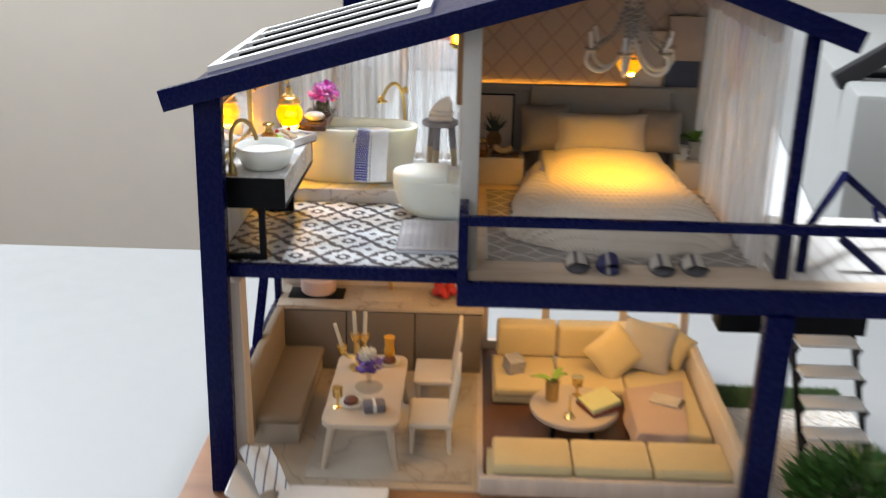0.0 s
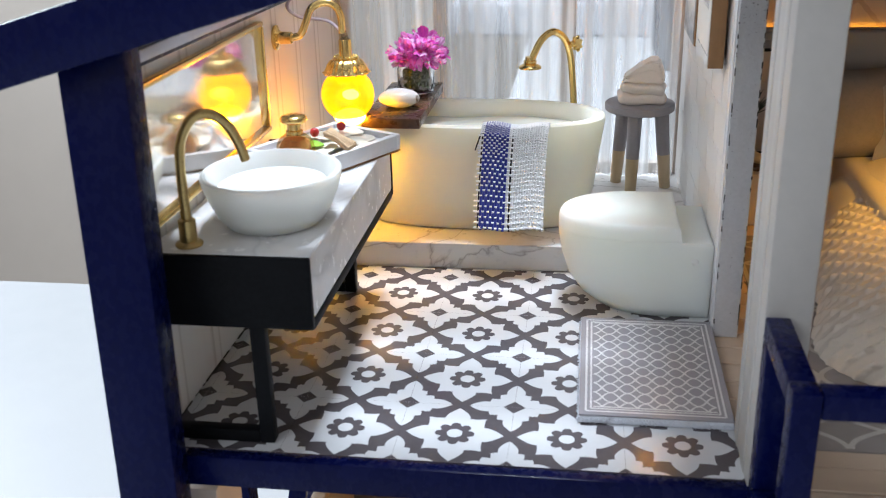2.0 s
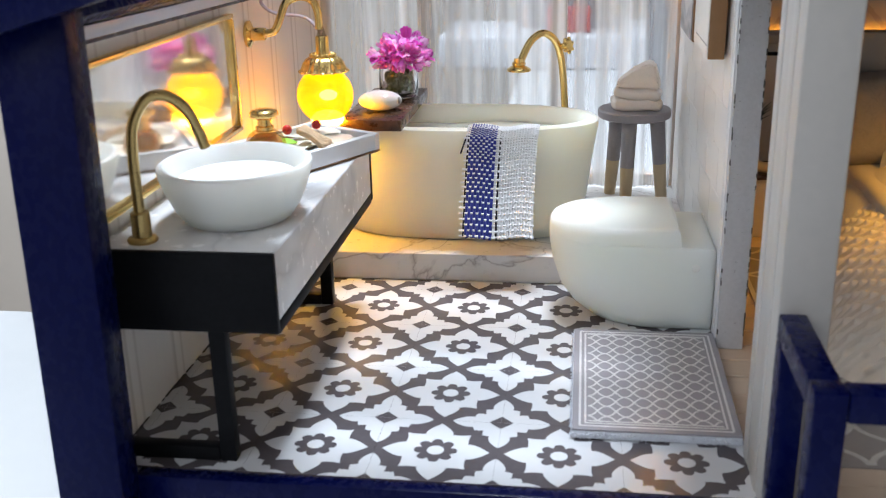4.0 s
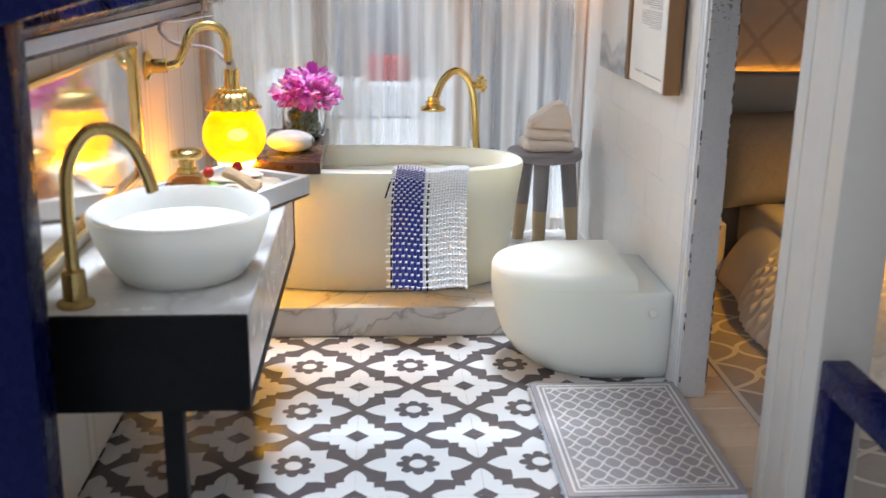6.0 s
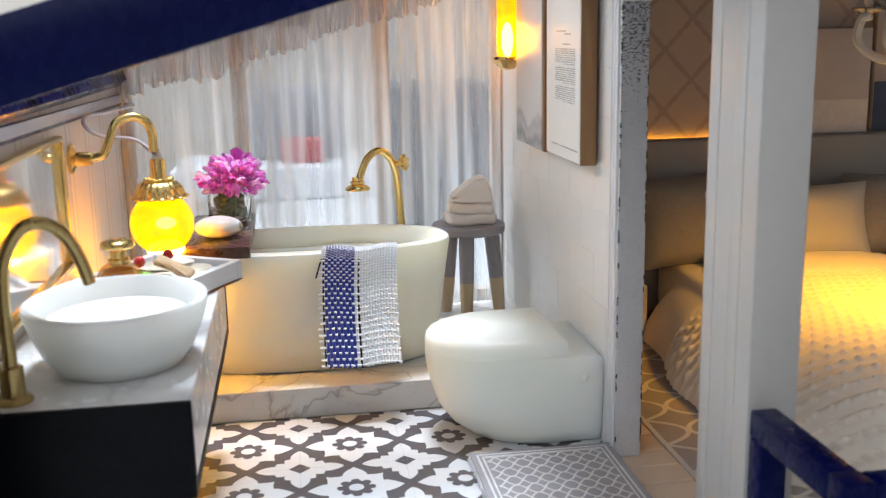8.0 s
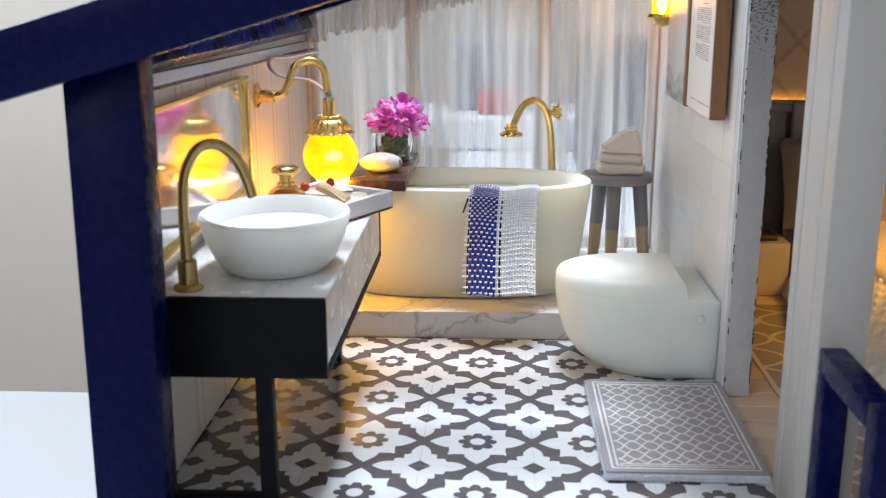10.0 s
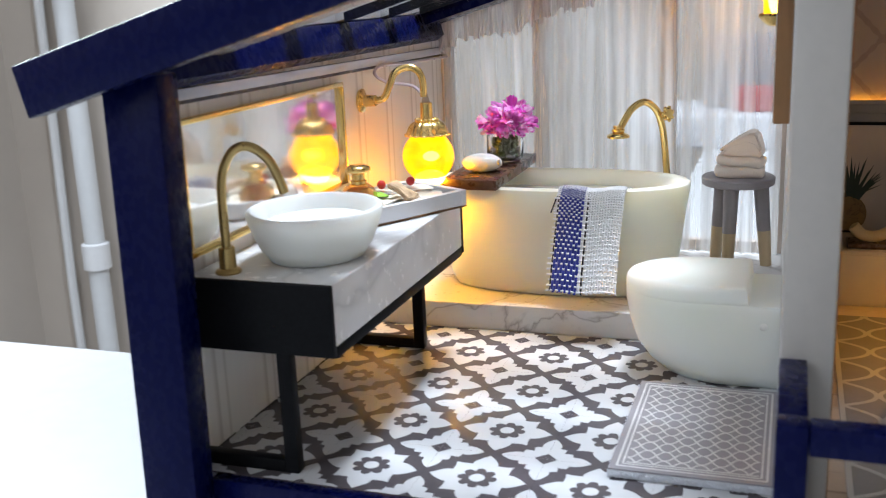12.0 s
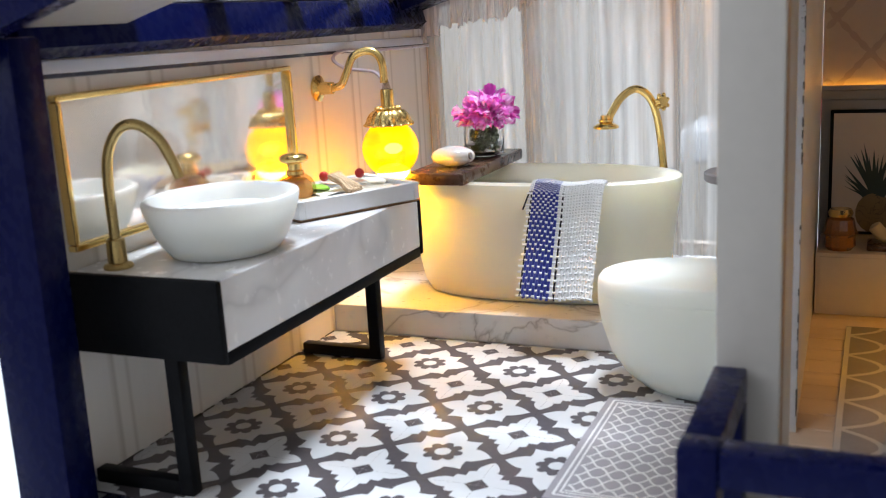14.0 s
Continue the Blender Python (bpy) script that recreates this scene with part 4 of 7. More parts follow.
VX, VY = -0.30, 9.35
vase = thing("flower_vase", (VX, VY, 3.27), "round glass vase with a pink carnation on the bath board", "vase")
part("vase_glass", lathe([(0.02, 0.0), (0.34, 0.0), (0.41, 0.05), (0.43, 0.14), (0.43, 0.60), (0.40, 0.70), (0.37, 0.76), (0.34, 0.76), (0.36, 0.68), (0.39, 0.58), (0.39, 0.14), (0.34, 0.07), (0.02, 0.05)], (VX, VY, 3.272), 40), GLASS, vase, "clear glass")
random.seed(7)
bm = bmesh.new()
for k in range(190):
    a, r = random.uniform(0, 6.28), 0.29 * random.random() ** 0.5
    ball((VX + r * math.cos(a), VY + r * math.sin(a), 3.39 + random.uniform(0, 0.46)), random.uniform(0.035, 0.065), bm=bm, seg=6, rings=4)
part("moss_filling", bm, material("dark_green_moss", (0.10, 0.15, 0.06), 0.7, vary=0.5, scale=300), vase, "dark green moss")
PINK = bpy.data.materials.new("pink_petal")        # thin petals let light through
PINK.use_nodes = True
nt = PINK.node_tree
nt.nodes.remove(nt.nodes["Principled BSDF"])
geo = nt.nodes.new("ShaderNodeNewGeometry")
hue = ramp(nt, geo.outputs["Random Per Island"], [(0.0, (0.78, 0.10, 0.60)), (0.55, (0.93, 0.36, 0.82)), (0.85, (0.97, 0.62, 0.93)), (1.0, (0.98, 0.88, 0.97))])
d_, t_, mx = nt.nodes.new("ShaderNodeBsdfDiffuse"), nt.nodes.new("ShaderNodeBsdfTranslucent"), nt.nodes.new("ShaderNodeMixShader")
mx.inputs[0].default_value = 0.5
nt.links.new(hue, d_.inputs[0])
nt.links.new(hue, t_.inputs[0])
nt.links.new(d_.outputs[0], mx.inputs[1])
nt.links.new(t_.outputs[0], mx.inputs[2])
nt.links.new(mx.outputs[0], nt.nodes["Material Output"].inputs[0])
bm = bmesh.new()
HX, HY, HZ = VX + 0.06, VY, 4.13
for k in range(330):
    big = k % 5 != 0                     # a large head, and a smaller one leaning out beside it
    g, lift = k * 2.39996, random.uniform(-0.45, 1.0)
    el = math.asin(lift)
    d = Vector((math.cos(g) * math.cos(el), math.sin(g) * math.cos(el), 0.85 * math.sin(el))).normalized()
    centre = Vector((HX + 0.08, HY - 0.02, HZ + 0.04)) if big else Vector((HX - 0.26, HY - 0.10, HZ - 0.03))
    reach = 0.10 + 0.33 * random.random() ** 0.7 if big else random.uniform(0.08, 0.27)
    size = random.uniform(0.19, 0.30) * (1.0 if big else 0.9)
    side = d.cross(Vector((0.1, 0.2, 1))).normalized()
    side = side * math.cos(g * 1.7) + d.cross(side) * math.sin(g * 1.7) * 0.6
    nrm = side.cross(d)
    base = centre + d * reach
    def petal(u, v, d=d, side=side, nrm=nrm, base=base, size=size, g=g):
        s = 2 * v - 1
        w = size * 0.55 * (0.22 + 0.78 * u ** 0.55)
        jag = 0.07 * size * math.sin(s * 14 + g * 5) * u ** 4
        cup = 0.20 * size * s * s + 0.09 * size * math.sin(s * 7 + g) * u
        return tuple(base + d * (size * u * (1 - 0.22 * s * s) + jag) + side * (w * s) + nrm * (cup - 0.22 * size * u * u))
    sheet(petal, 5, 8, bm=bm)
part("carnation", bm, PINK, vase, "ruffled pink carnation head")

# tub filler
fil = thing("tub_filler", (3.3, 10.25, PZ), "tall gold bath filler standing behind the tub", "tap")
part("pipe", tube(spline([(3.42, 10.55, PZ + 0.02), (3.36, 10.5, 2.2), (3.28, 10.35, 3.5), (3.20, 10.22, 4.10), (3.06, 10.15, 4.42), (2.82, 10.08, 4.56), (2.58, 9.9, 4.42), (2.42, 9.7, 4.14), (2.36, 9.56, 3.98)]), 0.082, 12), GOLD, fil)
b = lathe([(0.02, 0.14), (0.11, 0.14), (0.11, 0.07), (0.15, 0.055), (0.15, 0.01), (0.125, -0.01), (0.20, -0.045), (0.26, -0.085), (0.26, -0.125), (0.22, -0.135), (0.02, -0.135)], (2.33, 9.52, 3.95), 28)
part("spout_rose", b, GOLD, fil)
b = lathe([(0.02, 0), (0.07, 0), (0.07, 0.14), (0.10, 0.15), (0.12, 0.20), (0.09, 0.25), (0.02, 0.26)], (0, 0, 0), 36, lobes=lambda a, z: 1 + (0.35 * abs(math.sin(3 * a)) if z > 0.14 else 0))
for k in range(7):
    q = 2 * math.pi * k / 7
    ball((0.15 * math.cos(q), 0.15 * math.sin(q), 0.2), 0.045, bm=b, seg=8, rings=6)
b.transform(Matrix.Translation((3.22, 10.2, 4.25)) @ rotz(-25) @ roty(78) @ rotx(12))
part("knob", b, GOLD, fil, "star-shaped gold knob")
part("base", lathe([(0.02, 0), (0.25, 0), (0.25, 0.04), (0.13, 0.1), (0.02, 0.1)], (3.42, 10.55, PZ), 20), GOLD, fil)

# stool with folded cloths
SX, SY, SZ = 4.92, 11.0, 2.72
GREYP = material("grey_stool_paint", (0.31, 0.285, 0.30), 0.5, vary=0.08, scale=150)
RAW = tint(material("pale_raw_wood", (0.6, 0.47, 0.3), 0.5), grain((0.60, 0.47, 0.31), (0.48, 0.36, 0.22), 200, (1, 1, 0.1)))
stl = thing("stool", (SX, SY, PZ), "round grey stool with dipped pale wooden legs", "stool")
part("seat", lathe([(0.02, -0.20), (0.80, -0.20), (0.835, -0.17), (0.84, -0.03), (0.81, 0.0), (0.02, 0.0)], (SX, SY, SZ), 48), GREYP, stl)
for x, y in ((4.42, 11.30), (4.76, 10.43), (5.62, 10.93)):
    top = Vector((SX + (x - SX) * 0.75, SY + (y - SY) * 0.75, SZ - 0.2))
    foot = Vector((x, y, PZ))
    mid = foot.lerp(top, 0.44)
    leg = part("leg", tube([mid, top], [0.16, 0.18], 12), GREYP, stl, "grey upper leg")
    part("leg_tip", tube([foot, mid], [0.135, 0.16], 12), RAW, leg, "bare wooden leg end")
CLOTH = material("ivory_folded_cloth", (0.82, 0.72, 0.64), 0.8, vary=0.05, scale=300, bump=0.3, bump_scale=2500, sheen=0.2)
for k, (z, w, d, h, a, tilt) in enumerate(((2.72, 1.14, 0.86, 0.34, 3, 0), (2.96, 1.06, 0.80, 0.34, -8, 5))):
    b = box(-w / 2, w / 2, -d / 2, d / 2, 0.0, h * 0.78, 0.11, 4)
    bmesh.ops.subdivide_edges(b, edges=[e for e in b.edges if e.calc_length() > 0.3], cuts=6, use_grid_fill=True)
    for v in b.verts:
        v.co += 0.045 * noise.noise_vector(v.co * 2.6 + Vector((k * 3, 0, 0)))
        v.co.z = max(0.0, v.co.z)
    b.transform(Matrix.Translation((SX + 0.03 + 0.02 * k, SY, z)) @ rotz(a) @ roty(tilt))
    single("folded_cloth", b, CLOTH, "ivory folded cloth stacked on the stool", "cloth", group="cloths on the stool")
b = bmesh.new()
for l in range(2):                    # fanned top cloth, peaked to one side
    prism([(-0.50 + 0.06 * l, 0.02 + 0.10 * l), (0.50, 0.0 + 0.14 * l), (0.50 - 0.03 * l, 0.15 + 0.15 * l), (0.36, 0.37 + 0.19 * l), (0.16, 0.41 + 0.18 * l), (-0.14, 0.27 + 0.14 * l), (-0.46, 0.08 + 0.08 * l)], -0.36 + 0.03 * l, 0.36 - 0.02 * l, "y", bm=b)
bmesh.ops.bevel(b, geom=b.edges[:], offset=0.05, segments=3, affect="EDGES")
for v in b.verts:
    v.co += 0.03 * noise.noise_vector(v.co * 4)
b.transform(Matrix.Translation((SX + 0.06, SY, 3.20)) @ rotz(-6))
single("folded_cloth", b, CLOTH, "ivory cloth folded to a peak on top of the pile", "cloth", group="cloths on the stool")

# ---- toilet ----
toi = thing("toilet", (4.8, 5.6, 0), "white resin toilet with closed lid against the wall", "toilet")


def toilet_ring(x0, x1, hw, z, cy=5.55, n=26, sq=0.0):
    """Plan outline: round nose towards -x, square at the wall."""
    pts = []
    rx = min(hw * 1.25, (x1 - x0) * 0.62)
    for i in range(n + 1):
        a = math.pi / 2 + math.pi * i / n
        pts.append((x0 + rx + rx * math.cos(a), cy + hw * math.sin(a), z))
    pts += [(x1, cy - hw, z), (x1, cy - hw * 0.33, z), (x1, cy + hw * 0.33, z), (x1, cy + hw, z)]
    return pts


def loft(rings, bm=None, bottom=True, top=True):
    b = bmesh.new()
    vs = [[b.verts.new(p) for p in r] for r in rings]
    n = len(vs[0])
    for p, q in zip(vs, vs[1:]):
        for i in range(n):
            b.faces.new((p[i], p[(i + 1) % n], q[(i + 1) % n], q[i]))
    if bottom:
        b.faces.new(vs[0])
    if top:
        b.faces.new(vs[-1])
    return join(bm, b) if bm else b


body = [(4.00, 6.06, 0.93, 0.0), (3.88, 6.07, 1.00, 0.04), (3.60, 6.073, 1.06, 0.25), (3.38, 6.075, 1.088, 0.55), (3.23, 6.08, 1.10, 1.0), (3.172, 6.08, 1.104, 1.33), (3.162, 6.08, 1.104, 1.45),
        (3.162, 6.075, 1.10, 1.53), (3.162, 6.05, 1.09, 1.565), (3.162, 5.99, 1.085, 1.58), (3.162, 5.54, 1.085, 1.581), (3.162, 5.49, 1.098, 1.60), (3.162, 5.475, 1.102, 1.64), (3.164, 5.47, 1.102, 1.72),
        (3.18, 5.462, 1.092, 1.80), (3.225, 5.445, 1.066, 1.862), (3.29, 5.42, 1.025, 1.89), (3.37, 5.38, 0.97, 1.90), (3.50, 5.33, 0.88, 1.903)]
part("bowl", loft([toilet_ring(*q) for q in body]), RESIN, toi, "white bowl with its closed lid cast on", smooth=46)
b = ball((5.75, 4.475, 1.22), (0.085, 0.05, 0.085), seg=20, rings=14)
part("bolt_cap", b, material("white_plastic_cap", (0.78, 0.79, 0.74), 0.45, vary=0.02), toi)

# bath mat with trellis print
mat_ = thing("bath_mat", (4.85, 2.2, 0), "grey bath mat with white trellis print and fluffy edge", "mat")
MX0, MX1, MYa, MYb = 3.66, 6.08, 0.52, 4.10
part("pad", box(MX0, MX1, MYa, MYb, 0.004, 0.13, 0.03), material("fluffy_edge", (0.62, 0.65, 0.70), 0.9, vary=0.2, scale=500, bump=1, bump_scale=3000), mat_, "fluffy blue-white edge")
part("print_sheet", box(MX0 + 0.01, MX1 - 0.01, MYa + 0.01, MYb - 0.01, 0.131, 0.16), material("grey_mauve_print", (0.30, 0.285, 0.31), 0.22, vary=0.05, rough_vary=0.04), mat_, "grey print", smooth=False)


def ribbon(bm, pts, w, z):
    """Flat printed line along points in a horizontal plane."""
    v = []
    for i, p in enumerate(pts):
        a, b = Vector(pts[max(0, i - 1)]), Vector(pts[min(len(pts) - 1, i + 1)])
        d = (b - a).normalized()
        nx, ny = -d.y * w / 2, d.x * w / 2
        v.append((bm.verts.new((p[0] + nx, p[1] + ny, z)), bm.verts.new((p[0] - nx, p[1] - ny, z))))
    for (a, b), (c, d) in zip(v, v[1:]):
        bm.faces.new((a, b, d, c))


def trellis(x0, x1, y0, y1, nx, ny, w, z, swap=False, step=0.0012):
    """Ogee trellis: mirrored waves that touch at their crests."""
    if swap:
        x0, x1, y0, y1 = y0, y1, x0, x1
    cx, cy = (x1 - x0) / nx, (y1 - y0) / ny
    out = []
    for k in range(nx + 1):
        for s in (1, -1):
            b = bmesh.new()
            pts = []
            for j in range(ny * 12 + 1):
                t = j / 12
                q = (math.cos(math.pi * t) - 0.03 * math.cos(3 * math.pi * t)) / 0.97
                x = x0 + cx * (k + s * 0.5 * q * 0.96)
                pts.append((min(max(x, x0), x1), y0 + cy * t))
            ribbon(b, [(q, p) for p, q in pts] if swap else pts, w, z + step * ((s > 0) + 2 * (k % 2)))
            out.append(b)
    return out


LINEW = material("white_print_line", (0.66, 0.65, 0.66), 0.25, vary=0.03)
for one in trellis(MX0 + 0.24, MX1 - 0.24, MYa + 0.26, MYb - 0.24, 10, 7, 0.032, 0.1615, True):
    part("trellis_line", one, LINEW, mat_, "", smooth=False)
for o, w in ((0.12, 0.035), (0.20, 0.03)):
    for (x0, y0, x1, y1) in ((MX0 + o, MYa + o, MX1 - o, MYa + o), (MX0 + o, MYb - o, MX1 - o, MYb - o), (MX0 + o, MYa + o, MX0 + o, MYb - o), (MX1 - o, MYa + o, MX1 - o, MYb - o)):
        bm = bmesh.new()
        ribbon(bm, [(x0, y0), (x1, y1)], w, 0.1612)
        part("border_line", bm, LINEW, mat_, "", smooth=False)

bm = bmesh.new()                      # loose pile along the cut edges
random.seed(31)
for k in range(900):
    e, z, l = random.random(), random.uniform(0.02, 0.12), random.uniform(0.02, 0.06)
    if k % 3 == 0:
        p, d = (MX0 + e * (MX1 - MX0), MYa + 0.02, z), (random.uniform(-0.5, 0.5), -1, random.uniform(-0.4, 0.3))
    elif k % 3 == 1:
        p, d = (MX0 + 0.02, MYa + e * (MYb - MYa), z), (-1, random.uniform(-0.5, 0.5), random.uniform(-0.4, 0.3))
    else:
        p, d = (MX0 + e * (MX1 - MX0), MYa + 0.02, z), (random.uniform(-1.5, 1.5), -0.7, random.uniform(-0.4, 0.3))
    q = tuple(max(0.006, p[i] + d[i] * l) if i == 2 else p[i] + d[i] * l for i in range(3))
    tube([p, q], [0.012, 0.005], 4, bm=bm)
part("fluff", bm, material("fluffy_pile", (0.60, 0.62, 0.68), 0.95, vary=0.2, scale=600), mat_, "loose fluffy pile at the edge")

# pictures on the partition
pic = thing("text_picture", (6.0, 6.0, 6), "white printed page in a deep brown frame", "picture")
PICW = material("picture_page", (0.74, 0.72, 0.68), 0.4, vary=0.03)
part("frame_block", box(5.76, 6.03, 4.86, 7.08, 4.78, 8.2, 0.015), BROWN, pic, "brown wooden block frame")
part("page", box(5.745, 5.758, 4.88, 7.06, 4.80, 8.18), PICW, pic, "white printed page", smooth=False)
INK = material("grey_ink", (0.34, 0.33, 0.33), 0.5)
random.seed(11)
bm = bmesh.new()
for k in range(26):
    z, y = 6.68 - 0.036 * k, 5.18
    if k % 9 == 8:
        continue
    end = 6.42 if k % 9 != 7 else 5.9
    while y < end:
        l = random.uniform(0.05, 0.22)
        box(5.738, 5.7445, y, min(end, y + l), z, z + random.choice((0.010, 0.013, 0.017)), bm=bm)
        y += l + 0.03
for a, b_, z in ((4.98, 6.05, 4.99), (6.25, 6.65, 4.99), (5.75, 6.35, 6.98), (5.45, 5.85, 6.93), (5.5, 5.95, 6.76)):
    box(5.738, 5.7445, a, b_, z, z + 0.02, bm=bm)
part("writing", bm, INK, pic, "grey lines of small writing", smooth=False)
pic2 = thing("sea_picture", (6.0, 8.2, 6), "grey seascape print in a brown frame", "picture")
part("frame_block", box(5.73, 5.99, 7.20, 9.45, 4.75, 8.2, 0.015), BROWN, pic2, "brown wooden block frame")
SEA = material("grey_sea_print", (0.6, 0.6, 0.62), 0.4, vary=0.05)
def sea(nt, vec):
    sep = nt.nodes.new("ShaderNodeSeparateXYZ")
    nt.links.new(vec, sep.inputs[0])
    n = nt.nodes.new("ShaderNodeTexNoise")
    n.inputs["Scale"].default_value, n.inputs["Detail"].default_value = 130, 6
    nt.links.new(vec, n.inputs["Vector"])
    a = nt.nodes.new("ShaderNodeMath")
    a.operation = "MULTIPLY_ADD"
    a.inputs[1].default_value = 0.009
    nt.links.new(n.outputs[0], a.inputs[0])
    nt.links.new(sep.outputs[2], a.inputs[2])
    r = nt.nodes.new("ShaderNodeMapRange")
    r.inputs[1].default_value, r.inputs[2].default_value = -0.0175, 0.017
    nt.links.new(a.outputs[0], r.inputs[0])
    return ramp(nt, r.outputs[0], [(0.0, (0.50, 0.50, 0.51)), (0.22, (0.30, 0.31, 0.33)), (0.28, (0.44, 0.45, 0.47)), (0.33, (0.22, 0.23, 0.25)), (0.38, (0.46, 0.46, 0.48)), (0.42, (0.36, 0.37, 0.39)), (0.46, (0.58, 0.58, 0.58)), (1.0, (0.66, 0.64, 0.62))])
part("page", box(5.71, 5.727, 7.30, 9.43, 4.77, 8.18), tint(SEA, sea), pic2, "grey seascape print", smooth=False)

# tube wall lamp by the window
tl = thing("tube_lamp", (5.75, 9.85, 6.4), "gold wall lamp with a glowing yellow glass tube", "lamp")
part("tube", lathe([(0.02, 0), (0.20, 0.0), (0.22, 0.06), (0.22, 1.5), (0.2, 1.55), (0.02, 1.55)], (5.60, 9.8, 6.42), 24), lit_glass("yellow_tube_glow", (0.6, 0.32, 0.01), (1.0, 0.48, 0.01), 0.9, True), tl, "glowing yellow tube")
part("bulb", ball((5.60, 9.8, 6.82), (0.13, 0.13, 0.36), seg=16), glow("tube_bulb_glow", (1.0, 0.56, 0.12), 160), tl, "white-hot bulb in the tube")
part("cup", lathe([(0.02, -0.22), (0.12, -0.20), (0.2, -0.12), (0.30, 0.0), (0.27, 0.06), (0.02, 0.06)], (5.60, 9.8, 6.42), 40, lobes=lambda a, z: 1 + 0.1 * abs(math.sin(6 * a))), GOLD, tl, "scalloped gold cup")
part("bracket", box(5.6, 6.02, 9.75, 9.85, 6.30, 6.40, 0.02), GOLD, tl)

# ---- bedroom and balcony ----
EAST = 17.45
DARKJ = material("dark_plank_joint", (0.10, 0.07, 0.05), 0.7)
bf = single("bedroom_floor", box(6.105, EAST, -0.95, BACK, -0.5, -0.05), DARKJ, "whitewashed plank floor of the bedroom", "floor", kind="structure", smooth=False)
single("balcony_floor", box(6.3, 24.5, -2.77, -0.955, -0.5, -0.05), DARKJ, "whitewashed plank floor of the balcony", "floor", kind="structure", smooth=False)
WALLP = material("taupe_wallpaper", (0.40, 0.34, 0.30), 0.6, vary=0.05, scale=60)
WALLQ = material("taupe_wallpaper_line", (0.32, 0.265, 0.235), 0.6, vary=0.1)
bw = single("wall_north", prism([(6.35, 0.0), (EAST + 0.1, 0.0), (EAST + 0.1, roof_under(EAST)), (RIDGE, roof_under(RIDGE)), (6.35, roof_under(6.35))], BACK, BACK + 0.3, "y"), WALLP,
            "taupe bedroom wallpaper with a diamond lattice", "wall", kind="structure", smooth=False)
bm = bmesh.new()
def lattice_line(p, q):
    d = (Vector(q) - Vector(p))
    n = max(2, int(d.length / 0.09))
    pts = [Vector(p) + d * i / n for i in range(n + 1)]
    w = 0.05
    dn = Vector((-d.z, 0, d.x)).normalized()
    prev = None
    for i, c in enumerate(pts):
        k = w * (0.55 + 0.9 * abs(math.sin(i * 1.1)))
        cur = (bm.verts.new(c + dn * k), bm.verts.new(c - dn * k))
        if prev:
            bm.faces.new((prev[0], prev[1], cur[1], cur[0]))
        prev = cur
step = 1.34
for k in range(-6, 14):
    for s in (1, -1):
        x0 = 6.6 + step * k
        yy = BACK - 0.004 - (0.004 if s > 0 else 0)
        # diagonal from the ledge up to the sloping ceiling
        a, b_ = None, None
        for i in range(121):
            t = i * 0.05
            x, z = x0 + s * t * 0.92, 4.3 + t
            ok = 6.4 < x < EAST and z < roof_under(x) - 0.05
            if ok:
                a = a or (x, yy, z)
                b_ = (x, yy, z)
            elif a:
                break
        if a and b_ and a != b_:
            lattice_line(a, b_)
part("lattice_print", bm, WALLQ, bw, "brown chain lattice print", smooth=False)
# wainscot panels and ledge
GREYL = material("grey_leatherette", (0.27, 0.26, 0.25), 0.45, vary=0.05, bump=0.2, bump_scale=1500)
for x0, x1 in ((6.36, 9.05), (15.6, EAST - 0.2)):
    single("wall_panel", box(x0, x1, BACK - 0.35, BACK - 0.005, 0.0, 4.1, 0.04), GREYL, "grey padded wall panel beside the bed", "panel", group="wall panels")
single("panel_ledge", box(6.36, EAST - 0.2, BACK - 0.45, BACK - 0.005, 4.102, 4.3, 0.03), GREYL, "grey ledge above the headboard", "ledge")
# added lip that hides the LED strip and leaves its glow on the wall
single("strip_cover", box(6.36, EAST - 0.2, BACK - 0.45, BACK - 0.40, 4.302, 4.40, 0.01, 1), GREYL, "added thin grey lip that hides the LED strip", "trim")
single("led_strip", box(6.4, 13.5, BACK - 0.12, BACK - 0.05, 4.304, 4.33), glow("warm_led_strip", (1.0, 0.42, 0.04), 10.0), "warm LED strip lying on the ledge", "light strip")

# bed
BEDX0, BEDX1, BEDY0, BEDY1, BEDZ = 9.0, 15.6, 1.9, 11.4, 1.75
LINEN = material("white_waffle_linen", (0.65, 0.58, 0.50), 0.85, vary=0.05, scale=250, bump=0.3, bump_scale=2500, sheen=0.2)
bed = thing("bed", (12.3, 6.5, 0), "double bed with grey headboard and white waffle duvet", "bed")
part("mattress", box(BEDX0 + 0.55, BEDX1 - 0.55, BEDY0 + 1.6, BEDY1 - 0.1, 0.35, BEDZ - 0.12, 0.25, 3), LINEN, bed)
part("base", box(BEDX0 + 0.55, BEDX1 - 0.55, BEDY0 + 1.6, BEDY1 - 0.1, 0.0, 0.348, 0.03), GREYL, bed, "grey bed base")
part("headboard", box(BEDX0 + 0.1, BEDX1 - 0.05, BEDY1 + 0.02, BEDY1 + 0.24, 0.0, 4.38, 0.08, 3), GREYL, bed, "grey padded headboard")


